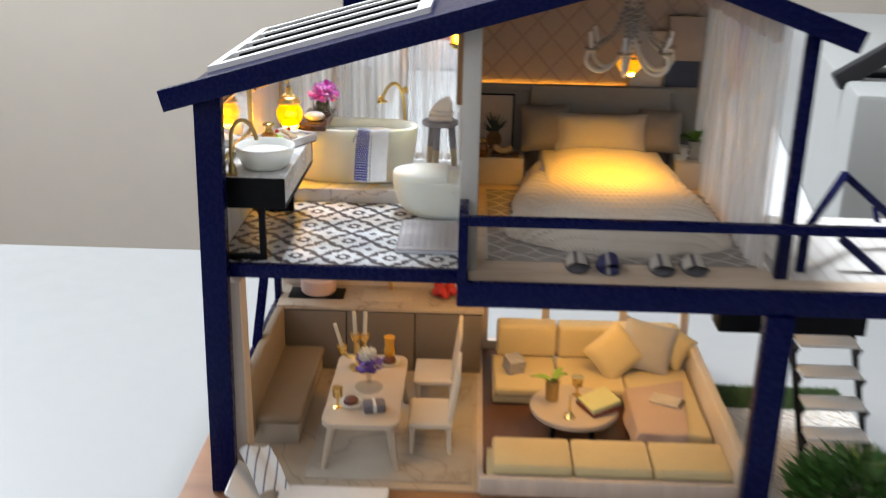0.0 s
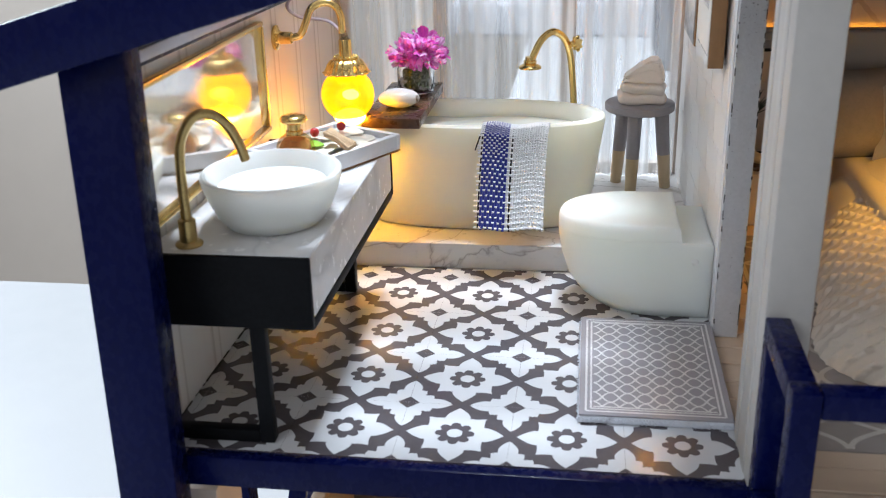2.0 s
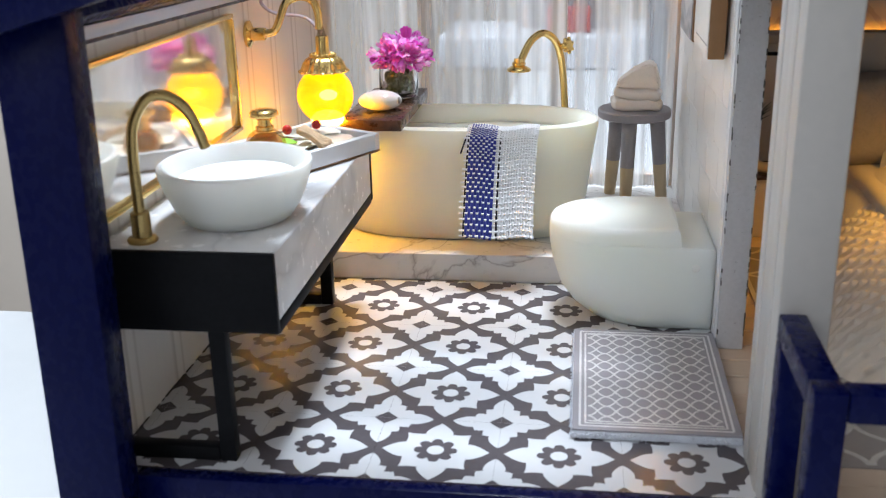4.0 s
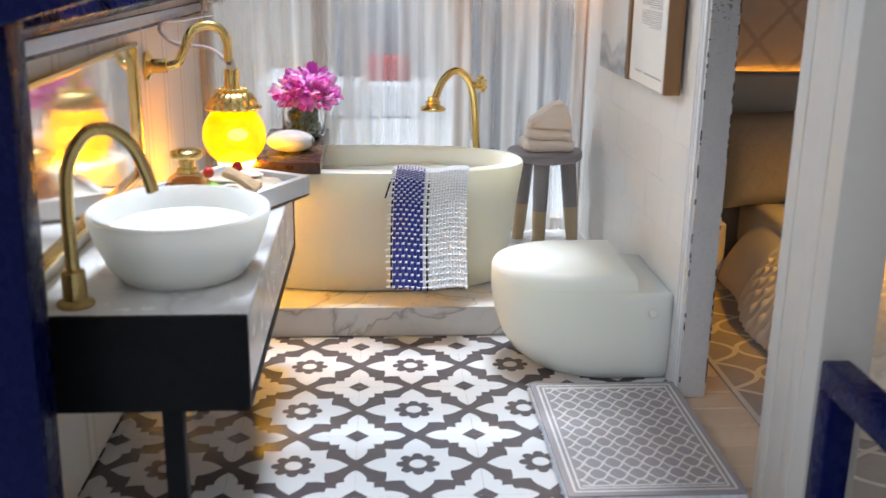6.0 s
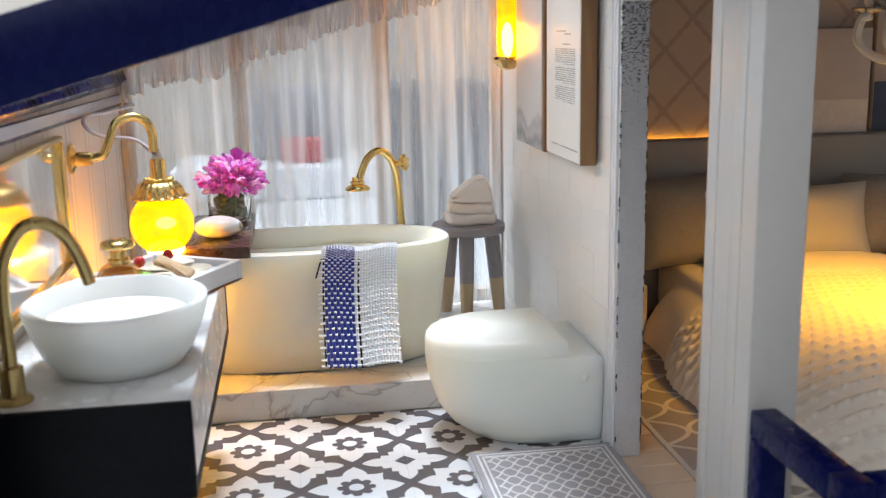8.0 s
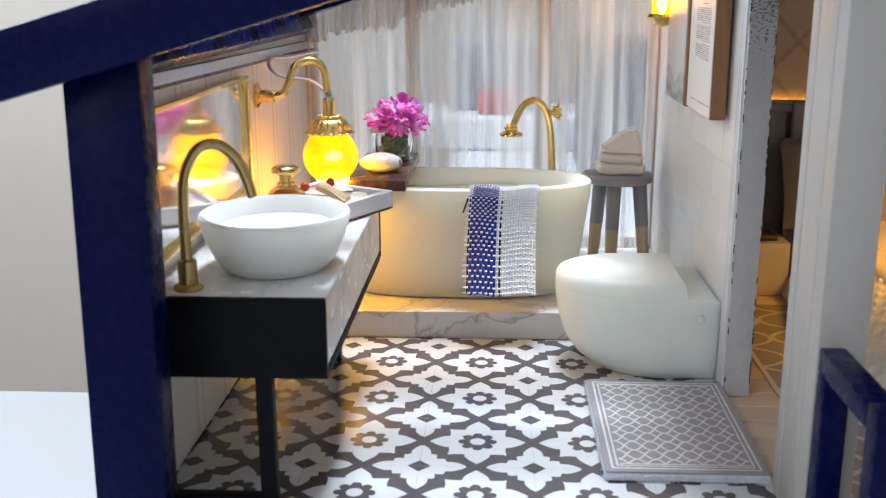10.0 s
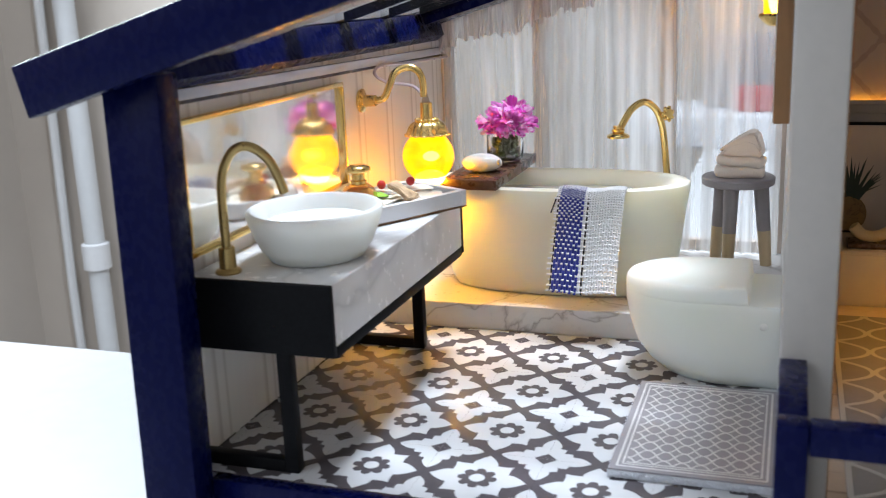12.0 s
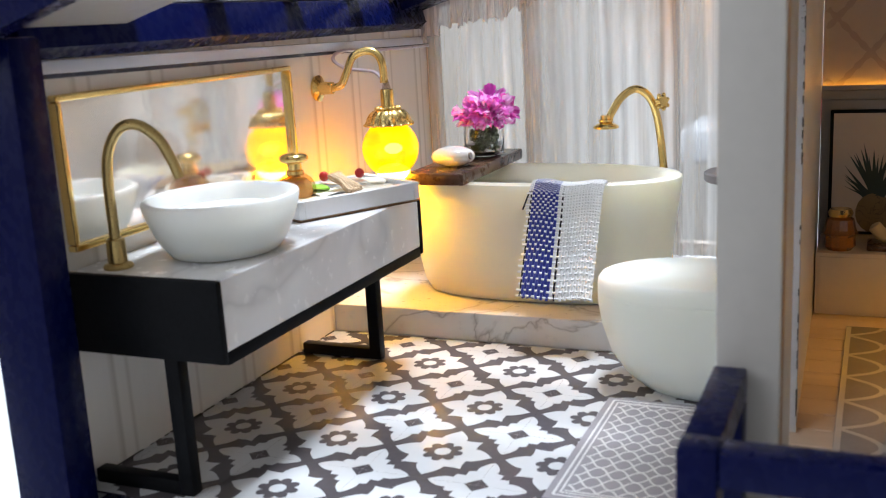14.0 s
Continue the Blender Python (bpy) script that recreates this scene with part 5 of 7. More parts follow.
def duvet(u, v):
    """Soft cloth heaped over the mattress: flares towards the floor at the sides and is rounded at the foot."""
    s, t = 2 * u - 1, v                        # across, from the foot (0) to the pillows (1)
    half = 3.42 + 1.2 * (1 - t) ** 0.75
    half *= 1 - 0.42 * max(0.0, (0.22 - t) / 0.22) ** 2.4
    x = half * s + 0.10 * math.sin(t * 17) * abs(s) ** 3
    y = 0.62 + 9.4 * t + 0.9 * s * s * (1 - t) ** 2 * (0.6 if s > 0 else 1.0) + 0.10 * math.sin(s * 9) * (1 - t) ** 4
    z = 0.04 + (BEDZ + 0.05) * (1 - abs(s) ** 3.4) ** 0.72 * (1 - max(0.0, (0.42 - t) / 0.42) ** 2.6) ** 0.72
    z += 0.05 * noise.noise(Vector((x * 0.6, y * 0.6, 1))) * min(1, z)
    if t > 0.80:                               # smooth turned-back top end, a little fuller
        z += 0.16 * math.sin(math.pi * min(1, (t - 0.80) / 0.2)) ** 0.6 * (1 - abs(s) ** 6)
    return (12.3 + x, y, max(0.03, z))


ND = 420
b = sheet(duvet, ND, ND)
bmesh.ops.recalc_face_normals(b, faces=b.faces)
b.normal_update()
b.verts.ensure_lookup_table()
for i in range(ND + 1):                       # waffle cells pressed into the cloth
    for j in range(ND + 1):
        v, w, l = b.verts[i * (ND + 1) + j], (2 * i / ND - 1) * 5.05, j / ND * 10.2
        if j / ND < 0.8:
            row = math.sin(l * 19.0 + 0.25 * math.sin(w))
            k = 0.085 * max(0.0, row) * (0.35 + 0.65 * max(0.0, math.sin(w * 22 + (1.57 if math.sin(l * 9.5 + 0.125 * math.sin(w)) > 0 else -1.57)))) - 0.03
            v.co += (v.normal if v.normal.z > -0.3 else -v.normal) * k
part("duvet", b, LINEN, bed, "white waffle-weave duvet")
PATT = tint(material("patterned_pillow", (0.6, 0.55, 0.5), 0.8, vary=0.08), veins((0.25, 0.22, 0.19), (0.21, 0.18, 0.155), 420))
GREYC = material("grey_linen", (0.40, 0.38, 0.355), 0.85, vary=0.06, scale=200, bump=0.3, bump_scale=2500)
for x, w, h, m, lab, y, a in ((9.75, 2.3, 2.15, PATT, "patterned cream pillow leaning on the headboard", 10.5, 10), (12.25, 4.2, 1.85, GREYC, "long grey linen pillow on the bed", 10.15, 0), (15.0, 2.0, 2.0, PATT, "patterned cream pillow leaning on the headboard", 10.6, -8)):
    single("pillow", pillow(x, y, BEDZ + h * 0.40, w, h, 1.0, rot=rotz(a) @ rotx(74)), m, lab, "pillow", group="pillows on the bed")

# bedroom rug
rug = thing("bedroom_rug", (12, 5, 0), "taupe rug with pale ogee trellis under the bed", "rug")
part("rug_mat", box(7.05, EAST - 0.4, 0.1, 9.15, -0.05, 0.02, 0.01), material("taupe_rug", (0.30, 0.26, 0.24), 0.85, vary=0.1, scale=300, bump=0.4, bump_scale=2500), rug)
RUGL = material("pale_rug_line", (0.55, 0.50, 0.45), 0.85)
for one in trellis(7.1, EAST - 0.45, 0.15, 9.1, 8, 8, 0.09, 0.026):
    part("trellis_line", one, RUGL, rug, "", smooth=False)

# nightstands
for x0, x1 in ((6.42, 8.85), (15.75, 17.1)):
    ns = thing("nightstand", ((x0 + x1) / 2, 10.9, 0), "plain cream box nightstand beside the bed", "nightstand", group="nightstands")
    part("body", box(x0, x1, 9.9, 11.72, 0.0, 1.27, 0.03), material("cream_paint", (0.52, 0.46, 0.40), 0.5, vary=0.04), ns)
    part("door", box(x0 + 0.08, x1 - 0.08, 9.865, 9.898, 0.08, 1.19, 0.01), material("cream_paint_door", (0.53, 0.47, 0.41), 0.5, vary=0.04), ns)
pp = thing("pineapple_picture", (7.7, 11.5, 1.5), "pineapple print in a thin black frame on the nightstand", "picture")
part("frame", box(6.55, 8.35, 11.62, 11.72, 1.28, 3.90, 0.02), BLACK, pp, "black frame")
part("page", box(6.62, 8.28, 11.60, 11.618, 1.35, 3.83), material("picture_page_cream", (0.54, 0.47, 0.41), 0.5, vary=0.03), pp, "cream page", smooth=False)
bm = bmesh.new()
random.seed(5)
for k in range(26):
    a = math.pi / 2 + (k / 25 - 0.5) * 2.3
    l = 0.55 + 0.45 * math.cos((k / 25 - 0.5) * 2.6) + random.uniform(-0.08, 0.08)
    bx, bz = 7.45 + 0.10 * math.cos(a), 1.98 + random.uniform(0, 0.3)
    w = 0.07
    q = [(bx - w, bz), (bx + w, bz), (bx + l * 0.9 * math.cos(a), bz + l * math.sin(a) * 0.95)]
    prism(q, 11.585 + 0.0004 * k, 11.596, "y", bm=bm)
part("pineapple_crown", bm, material("dark_green_ink", (0.012, 0.035, 0.03), 0.5), pp, "dark green pineapple crown", smooth=False)
part("pineapple_fruit", ball((7.45, 11.59, 1.75), (0.36, 0.008, 0.42), seg=18), tint(material("pineapple_ink", (0.2, 0.13, 0.05), 0.5), veins((0.20, 0.13, 0.05), (0.06, 0.04, 0.02), 330)), pp, "brown pineapple body")
b2 = thing("amber_jar", (6.85, 10.25, 1.27), "amber glass jar with a gold lid", "jar")
part("flask", lathe([(0.02, 0), (0.24, 0), (0.30, 0.08), (0.29, 0.28), (0.34, 0.34), (0.30, 0.42), (0.26, 0.62), (0.16, 0.68), (0.02, 0.68)], (6.85, 10.25, 1.275), 12), material("amber_resin", (0.40, 0.15, 0.03), 0.10, coat=0.6, trans=0.45, vary=0.3, scale=300), b2, smooth=False)
part("lid", lathe([(0.02, 0.68), (0.22, 0.68), (0.24, 0.74), (0.20, 0.82), (0.02, 0.83)], (6.85, 10.25, 1.275), 20), GOLD, b2)
duck = thing("banana_dish", (8.0, 10.5, 1.27), "cream banana shapes on a dark wooden tray", "dish")
part("tray", box(7.35, 8.6, 10.1, 10.8, 1.275, 1.39, 0.03), WALNUT, duck, "dark tray")
part("banana", tube(spline([(7.45, 10.4, 1.76), (7.65, 10.4, 1.55), (7.95, 10.4, 1.51), (8.3, 10.4, 1.67)]), [0.05] + [0.13] * 23 + [0.04], 10), material("cream_fruit", (0.50, 0.41, 0.26), 0.5), duck)
cup = thing("mug", (16.1, 10.6, 1.27), "white mug on the nightstand", "mug")
part("body", lathe([(0.02, 0), (0.28, 0), (0.32, 0.08), (0.33, 0.62), (0.30, 0.62), (0.28, 0.1), (0.02, 0.08)], (16.05, 10.6, 1.275), 28), RESIN, cup)
part("handle", tube(spline([(16.36, 10.6, 1.75), (16.56, 10.6, 1.72), (16.58, 10.6, 1.52), (16.34, 10.6, 1.42)]), 0.045, 8), RESIN, cup)


def small_plant(name, x, y, z, pot_r, pot_h, leaf_n, reach, label, pot_mat, leaf_mat, seed):
    random.seed(seed)
    t = thing(name, (x, y, z), label, "plant")
    part("pot", lathe([(0.02, 0), (pot_r * 0.8, 0), (pot_r, 0.05), (pot_r * 1.05, pot_h), (pot_r * 0.9, pot_h), (pot_r * 0.85, pot_h - 0.1), (0.02, pot_h - 0.1)], (x, y, z + 0.005), 24), pot_mat, t)
    for k in range(leaf_n):
        a, up = k * 2.4 + random.uniform(-0.3, 0.3), random.uniform(0.35, 1.2)
        L = reach * random.uniform(0.7, 1.1)
        d = Vector((math.cos(a) * math.cos(up), math.sin(a) * math.cos(up), math.sin(up)))
        side = Vector((-math.sin(a), math.cos(a), 0))
        o = Vector((x, y, z + pot_h - 0.05))
        def lf(u, v, d=d, side=side, o=o, L=L):
            s = 2 * v - 1
            w = 0.16 * L * math.sin(math.pi * (0.08 + 0.9 * u))
            q = o + d * (L * u) + side * (w * s) + Vector((0, 0, -0.35 * L * u * u + 0.06 * L * s * s))
            return tuple(q)
        part("leaf", sheet(lf, 7, 2, thick=0.008), leaf_mat, t)
    return t


LEAFG = material("fresh_green_leaf", (0.16, 0.30, 0.04), 0.4, vary=0.25, scale=200)
small_plant("potted_plant", 16.75, 10.8, 1.27, 0.34, 0.85, 11, 1.25, "small green plant in a grey pot", material("grey_pot", (0.30, 0.29, 0.27), 0.6), LEAFG, 4)

# pictures above the ledge
for x0, x1, z0, z1, top, low, cutz, lab in ((13.6, 15.1, 4.36, 6.9, (0.50, 0.45, 0.42), (0.62, 0.58, 0.54), 5.2, "pale abstract canvas above the bed"),
                                         (15.2, 16.8, 4.36, 7.6, (0.45, 0.38, 0.34), (0.04, 0.06, 0.11), 5.6, "canvas with a dark blue sea above the bed")):
    c = thing("canvas_picture", ((x0 + x1) / 2, BACK - 0.3, z0), lab, "picture", group="canvases above the bed")
    part("canvas", box(x0, x1, BACK - 0.32, BACK - 0.17, z0, z1, 0.02), material("canvas_top", top, 0.6), c, "pale upper canvas")
    part("painted_band", box(x0 + 0.02, x1 - 0.02, BACK - 0.335, BACK - 0.322, z0 + 0.02, cutz), material("canvas_low", low, 0.5, vary=0.15, scale=90), c, "painted lower band")

# right wall: curtain, posts
def curtain_e(u, v):
    y = -0.2 + 11.9 * u
    top = roof_under(EAST) - 0.1
    ph = 17 * 2 * math.pi * u + 2.0 * noise.noise(Vector((u * 10, 1, 2)))
    return (EAST - 0.45 + 0.22 * math.sin(ph) * (0.5 + 0.5 * (1 - v)), y, 0.05 + (top - 0.05) * v)
single("bedroom_curtain", sheet(curtain_e, 300, 8), sheer_cloth("white_bedroom_voile", (0.90, 0.89, 0.89), 0.64, 120, 0.18), "white sheer curtain along the bedroom side", "curtain")
def pelmet_e(u, v):
    y = -0.2 + 11.9 * u
    return (EAST - 0.75 + 0.1 * math.sin(u * 120) * v, y, roof_under(EAST) + 0.1 - v * (0.75 + 0.1 * abs(math.sin(u * 45))))
single("lace_pelmet", sheet(pelmet_e, 240, 6), LACE, "mauve lace pelmet above the bedroom curtain", "curtain")
sc = thing("side_column", (EAST, -0.8, 0), "slim navy upper column of the house", "column", kind="structure")
part("shaft", box(EAST - 0.05, EAST + 0.4, -1.0, -0.6, 0.0, roof_under(17.5), 0.03), NAVY, sc)
for y in (5.8, 11.9):
    single("wall_east_post", box(EAST, EAST + 0.25, y, y + 0.3, 0, roof_under(17.5)), FRAMEWOOD, "beige post of the bedroom side window", "post", kind="structure")

# chandelier
CHX, CHY, CHZ = 12.45, 4.6, 6.15
ch = thing("chandelier", (CHX, CHY, CHZ), "white crystal chandelier with curved arms and a lit amber bowl", "chandelier")
IV = material("ivory_enamel", (0.70, 0.66, 0.58), 0.3, vary=0.05)
part("stem", tube([(CHX, CHY, CHZ + 0.3), (CHX, CHY, CHZ + 3.6)], 0.07, 8), IV, ch)
AMB = lit_glass("amber_bowl_glow", (0.5, 0.25, 0.02), (1.0, 0.58, 0.01), 0.9, True)
bowl = part("bowl", lathe([(0.03, 0.02), (0.20, 0.05), (0.36, 0.30), (0.42, 0.55), (0.38, 0.55), (0.03, 0.3)], (CHX, CHY, CHZ), 32), AMB, ch, "glowing amber glass bowl")
for k in range(8):                    # lotus petals of amber glass round the bowl
    a = 2 * math.pi * k / 8
    c, s_ = math.cos(a), math.sin(a)
    b = ball((0, 0, 0), (0.09, 0.17, 0.30), seg=12, rings=9)
    b.transform(Matrix.Translation((CHX + 0.37 * c, CHY + 0.37 * s_, CHZ + 0.40)) @ rotz(math.degrees(a)) @ roty(24))
    part("petal", b, AMB, bowl)
part("rim", tube([(CHX + 0.40 * math.cos(2 * math.pi * k / 24), CHY + 0.40 * math.sin(2 * math.pi * k / 24), CHZ + 0.72) for k in range(25)], 0.035, 6), GOLD, bowl, "gold rim")
part("bulb", ball((CHX + 0.06, CHY - 0.22, CHZ + 0.12), 0.11), glow("bulb_glow", (1.0, 0.50, 0.06), 80), ch, "bright warm bulb")
spot = bpy.data.lights.new("chandelier_spot", "SPOT")       # added spot below the bowl, stands in for the bulb's light on the bed
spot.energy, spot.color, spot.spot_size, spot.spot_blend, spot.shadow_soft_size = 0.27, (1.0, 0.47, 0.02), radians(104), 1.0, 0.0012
spot_ob = new("chandelier_spot", spot)
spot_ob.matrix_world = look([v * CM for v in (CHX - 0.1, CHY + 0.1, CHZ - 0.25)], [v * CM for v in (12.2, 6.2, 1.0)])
tagged(spot_ob, "added warm spot below the chandelier bowl, standing in for its bulb", "lamp")
crys = material("crystal_bead", (0.55, 0.54, 0.53), 0.05, trans=0.6, coat=0.9, vary=0.5, scale=900)
for k in range(6):
    a = 2 * math.pi * k / 6 + 0.25
    c, s = math.cos(a), math.sin(a)
    R = lambda r, z: (CHX + r * c, CHY + r * s, CHZ + z)
    part("arm", tube(spline([R(0.12, 1.5), R(0.45, 0.75), R(0.95, 0.28), R(1.42, 0.25), R(1.78, 0.55), R(1.74, 0.92), R(1.58, 1.0)]), 0.082, 8), IV, ch)
    cd = part("candle_cup", lathe([(0.02, 0), (0.2, 0.03), (0.28, 0.1), (0.26, 0.12), (0.1, 0.10), (0.02, 0.12)], R(1.6, 1.02), 32, lobes=lambda a, z: 1 + 0.14 * math.sin(8 * a)), crys, ch)
    part("candle", tube([R(1.6, 1.12), R(1.68 + 0.06 * (k % 3), 1.72)], 0.075, 8), material("white_candle", (0.75, 0.73, 0.7), 0.5), cd)
    line = spline([R(0.15, 3.4), R(0.42, 2.4), R(0.85, 1.55), R(1.5, 1.12)], 5)
    st = part("bead_string", tube(line, 0.015, 5), IV, ch, "string of clear beads")
    for q in line:
        part("bead", ball(tuple(q), 0.085, seg=8, rings=6), crys, st)
for k in range(4):
    a = 2 * math.pi * k / 4
    line = [(CHX + 0.2 * math.cos(a), CHY + 0.2 * math.sin(a), CHZ + 0.9 + 0.2 * j) for j in range(9)]
    st = part("bead_string", tube(line, 0.015, 5), IV, ch, "string of clear beads")
    for q in line:
        part("bead", ball(q, 0.08, seg=8, rings=6), crys, st)

# slippers on the balcony side
def slipper(x, y, m_sole, m_upper, label):
    y += 0.42
    t = thing("slipper", (x, y, 0), label, "slipper", group="slippers")
    b = lathe([(0.02, 0), (0.48, 0), (0.52, 0.05), (0.52, 0.14), (0.47, 0.18), (0.02, 0.18)], (x, y, 0.0), 28, 0.92, 1.5)
    part("sole", b, m_sole, t)
    def up(u, v):
        a = math.pi * u
        yy = y - 0.55 + 0.75 * v
        r = 0.47 * (1 - 0.15 * v)
        return (x - r * math.cos(a), yy - 0.12 * math.sin(a) * 0, 0.16 + 0.42 * math.sin(a) * (0.55 + 0.45 * v))
    part("upper", sheet(up, 14, 6, thick=0.03), m_upper, t)
NAVYF, CRM, GRY = material("navy_felt", (0.02, 0.02, 0.08), 0.9), material("cream_felt", (0.50, 0.45, 0.40), 0.9), material("dark_grey_felt", (0.10, 0.095, 0.11), 0.9)
for m, base, dark in ((NAVYF, (0.03, 0.03, 0.12), (0.34, 0.31, 0.30)), (CRM, (0.52, 0.47, 0.42), (0.10, 0.09, 0.10))):
    tint(m, stripes(None, None, 210, "X", [(0.0, base), (0.60, base), (0.66, dark), (0.90, dark), (0.96, base)]))
slipper(10.4, -0.75, GRY, CRM, "cream slipper with grey sole on the planks")
slipper(11.55, -0.8, NAVYF, NAVYF, "navy slipper on the planks")
slipper(13.45, -0.8, GRY, CRM, "grey striped slipper on the planks")
slipper(14.65, -0.7, GRY, CRM, "grey and cream slipper on the planks")

# balcony rail
BYF = -2.95
rail = thing("balcony_rail", (6.2, BYF, 0), "navy balcony rail with clear panels", "railing")
part("front_beam", box(6.05, 24.5, BYF - 0.17, BYF + 0.18, -0.52, 0.36, 0.04), NAVY, rail, "navy lower beam")
part("top_rail", box(6.39, 24.5, BYF - 0.16, BYF + 0.17, 2.40, 2.72, 0.03), NAVY, rail)
part("corner_post", box(6.05, 6.385, BYF - 0.17, BYF + 0.18, 0.362, 2.73, 0.03), NAVY, rail)
part("side_rail", box(6.055, 6.38, BYF + 0.183, -1.06, 2.40, 2.725, 0.03), NAVY, rail)
part("wall_post", box(6.055, 6.38, -1.38, -1.06, 0.24, 2.398, 0.03), NAVY, rail)
part("side_beam", box(6.055, 6.38, BYF + 0.183, -1.06, -0.52, 0.235, 0.03), NAVY, rail)
for a in ((6.4, 24.4, BYF - 0.01, BYF + 0.03, 0.365, 2.395),):
    pn = part("clear_panel", box(*a), acrylic("balcony_acrylic", (0.97, 0.975, 0.98), 0.94, 0.08), rail, "clear acrylic panel", smooth=False)
    pn.visible_shadow = False
# stair-head rail on the terrace
tr = thing("terrace_rail", (20, 2, 0), "navy sloping rail at the stair head", "railing")
for a, b_ in (((18.6, 0.0, 1.5), (20.8, 3.0, 2.85)), ((20.8, 3.0, 2.85), (23.6, 3.0, 0.6)), ((20.0, 0.3, 1.2), (23.0, -0.3, -1.2))):
    part("rail_bar", tube([a, b_], 0.2, 4), NAVY, tr)
part("rail_foot", box(18.42, 18.75, -0.15, 0.15, -0.05, 1.5, 0.03), NAVY, tr)
part("rail_foot", box(23.4, 23.7, 2.85, 3.15, -0.05, 0.6, 0.03), NAVY, tr)
TERR = tint(material("white_terrace_planks", (0.8, 0.77, 0.74), 0.45, vary=0.04), stripes(None, None, 160, "X", [(0.0, (0.70, 0.66, 0.62)), (0.05, (0.42, 0.38, 0.35)), (0.10, (0.76, 0.72, 0.69)), (0.55, (0.80, 0.77, 0.74)), (0.95, (0.74, 0.70, 0.66))]))
single("terrace_floor", box(EAST + 0.42, 24.5, -0.95, 6.5, -0.5, -0.03), TERR, "whitewashed plank terrace", "floor", kind="structure", smooth=False)
single("terrace_beam", box(15.9, 21.4, 0.0, 1.2, -2.6, -0.55, 0.05), BLACK, "black beam below the terrace", "beam", kind="structure")

# ---- lower storey ----
LF = -9.4
single("base_board", box(-4.6, 18.2, -4.6, 13.5, -10.6, LF - 0.05, 0.05), tint(material("red_brown_base", (0.3, 0.15, 0.08), 0.4), grain((0.36, 0.17, 0.09), (0.22, 0.10, 0.05), 40, (0.1, 1, 1))), "red-brown wooden base board", "base", kind="structure")
STONE = tint(material("beige_stone_floor", (0.6, 0.5, 0.4), 0.4), veins((0.47, 0.39, 0.30), (0.33, 0.26, 0.19), 14))
single("dining_floor", box(-2.9, 7.0, -0.9, BACK, LF - 0.045, LF), STONE, "beige marble dining floor", "floor", kind="structure", smooth=False)
DARKW = tint(material("dark_brown_planks", (0.1, 0.05, 0.035), 0.35), grain((0.15, 0.07, 0.045), (0.07, 0.03, 0.02), 60, (1, 0.08, 1)))
single("living_floor", box(7.25, 17.3, -0.9, BACK, LF - 0.045, LF - 0.02), DARKW, "dark brown plank floor of the living room", "floor", kind="structure", smooth=False)
single("threshold", box(7.0, 7.25, -0.9, BACK, LF - 0.04, LF + 0.02), FRAMEWOOD, "beige threshold strip", "trim", kind="structure")
single("lower_ceiling", box(-2.9, EAST, 0.3, BACK, -0.9, -0.55), WHITE, "white ceiling of the lower storey", "ceiling", kind="structure")
single("wall_south_post", box(-2.75, -2.05, -0.56, 0.5, LF, -0.95, 0.03), FRAMEWOOD, "beige wall strip beside the column", "post", kind="structure")
ww = thing("window_2", (-2.8, 5, -4), "side window of the dining room in a navy frame", "window", kind="structure")
for a in ((-3.0, -2.7, 2.4, 2.9, LF, -0.95), (-3.0, -2.7, 10.2, 10.7, LF, -0.95), (-3.0, -2.7, 2.9, 10.2, -1.5, -0.95), (-3.0, -2.7, 2.9, 10.2, -6.7, -6.2)):
    part("frame_bar", box(*a, 0.02), NAVY, ww)
part("brace", tube([(-2.85, 5.2, -6.3), (-2.85, 9.6, -1.4)], 0.28, 4), NAVY, ww, "navy diagonal brace")
part("sill_wall", box(-3.0, -2.75, 2.9, 10.2, LF, -6.7), NAVY, ww)
single("kitchen_wall", box(-2.9, 7.2, BACK - 0.3, BACK, LF, -0.95), material("beige_kitchen_wall", (0.55, 0.47, 0.40), 0.6, vary=0.04), "beige wall behind the kitchen counter", "wall", kind="structure")

# kitchen units
TAUPE = material("taupe_cabinet", (0.18, 0.15, 0.125), 0.45, vary=0.05)
for x0, x1 in ((-2.65, 0.62), (0.64, 3.92), (3.94, 7.15)):
    k = thing("kitchen_cabinet", ((x0 + x1) / 2, 10, LF), "plain taupe lower kitchen cabinet", "cabinet", group="kitchen cabinets")
    part("body", box(x0, x1, 9.2, 11.7, LF, -6.22), TAUPE, k, smooth=False)
    part("door", box(x0 + 0.03, x1 - 0.03, 9.12, 9.195, LF + 0.3, -6.28, 0.015), TAUPE, k)
single("worktop", box(-2.7, 7.2, 9.05, 11.75, -6.215, -6.0, 0.02), tint(material("cream_marble_worktop", (0.7, 0.6, 0.5), 0.3), veins((0.45, 0.38, 0.31), (0.27, 0.22, 0.18), 30)), "cream marble kitchen worktop", "worktop")
single("cooktop", box(-2.3, 0.4, 9.9, 11.2, -5.995, -5.94, 0.02), BLACK, "black glass cooktop on the worktop", "cooktop")
pot = thing("cooking_pot", (-0.9, 10.7, -5.94), "pale pink cooking pot on the cooktop", "pot")
part("body", lathe([(0.02, 0), (0.75, 0), (0.85, 0.1), (0.88, 0.7), (0.8, 0.7), (0.02, 0.7)], (-0.9, 10.7, -5.935), 32), material("pink_enamel", (0.55, 0.38, 0.34), 0.35), pot)
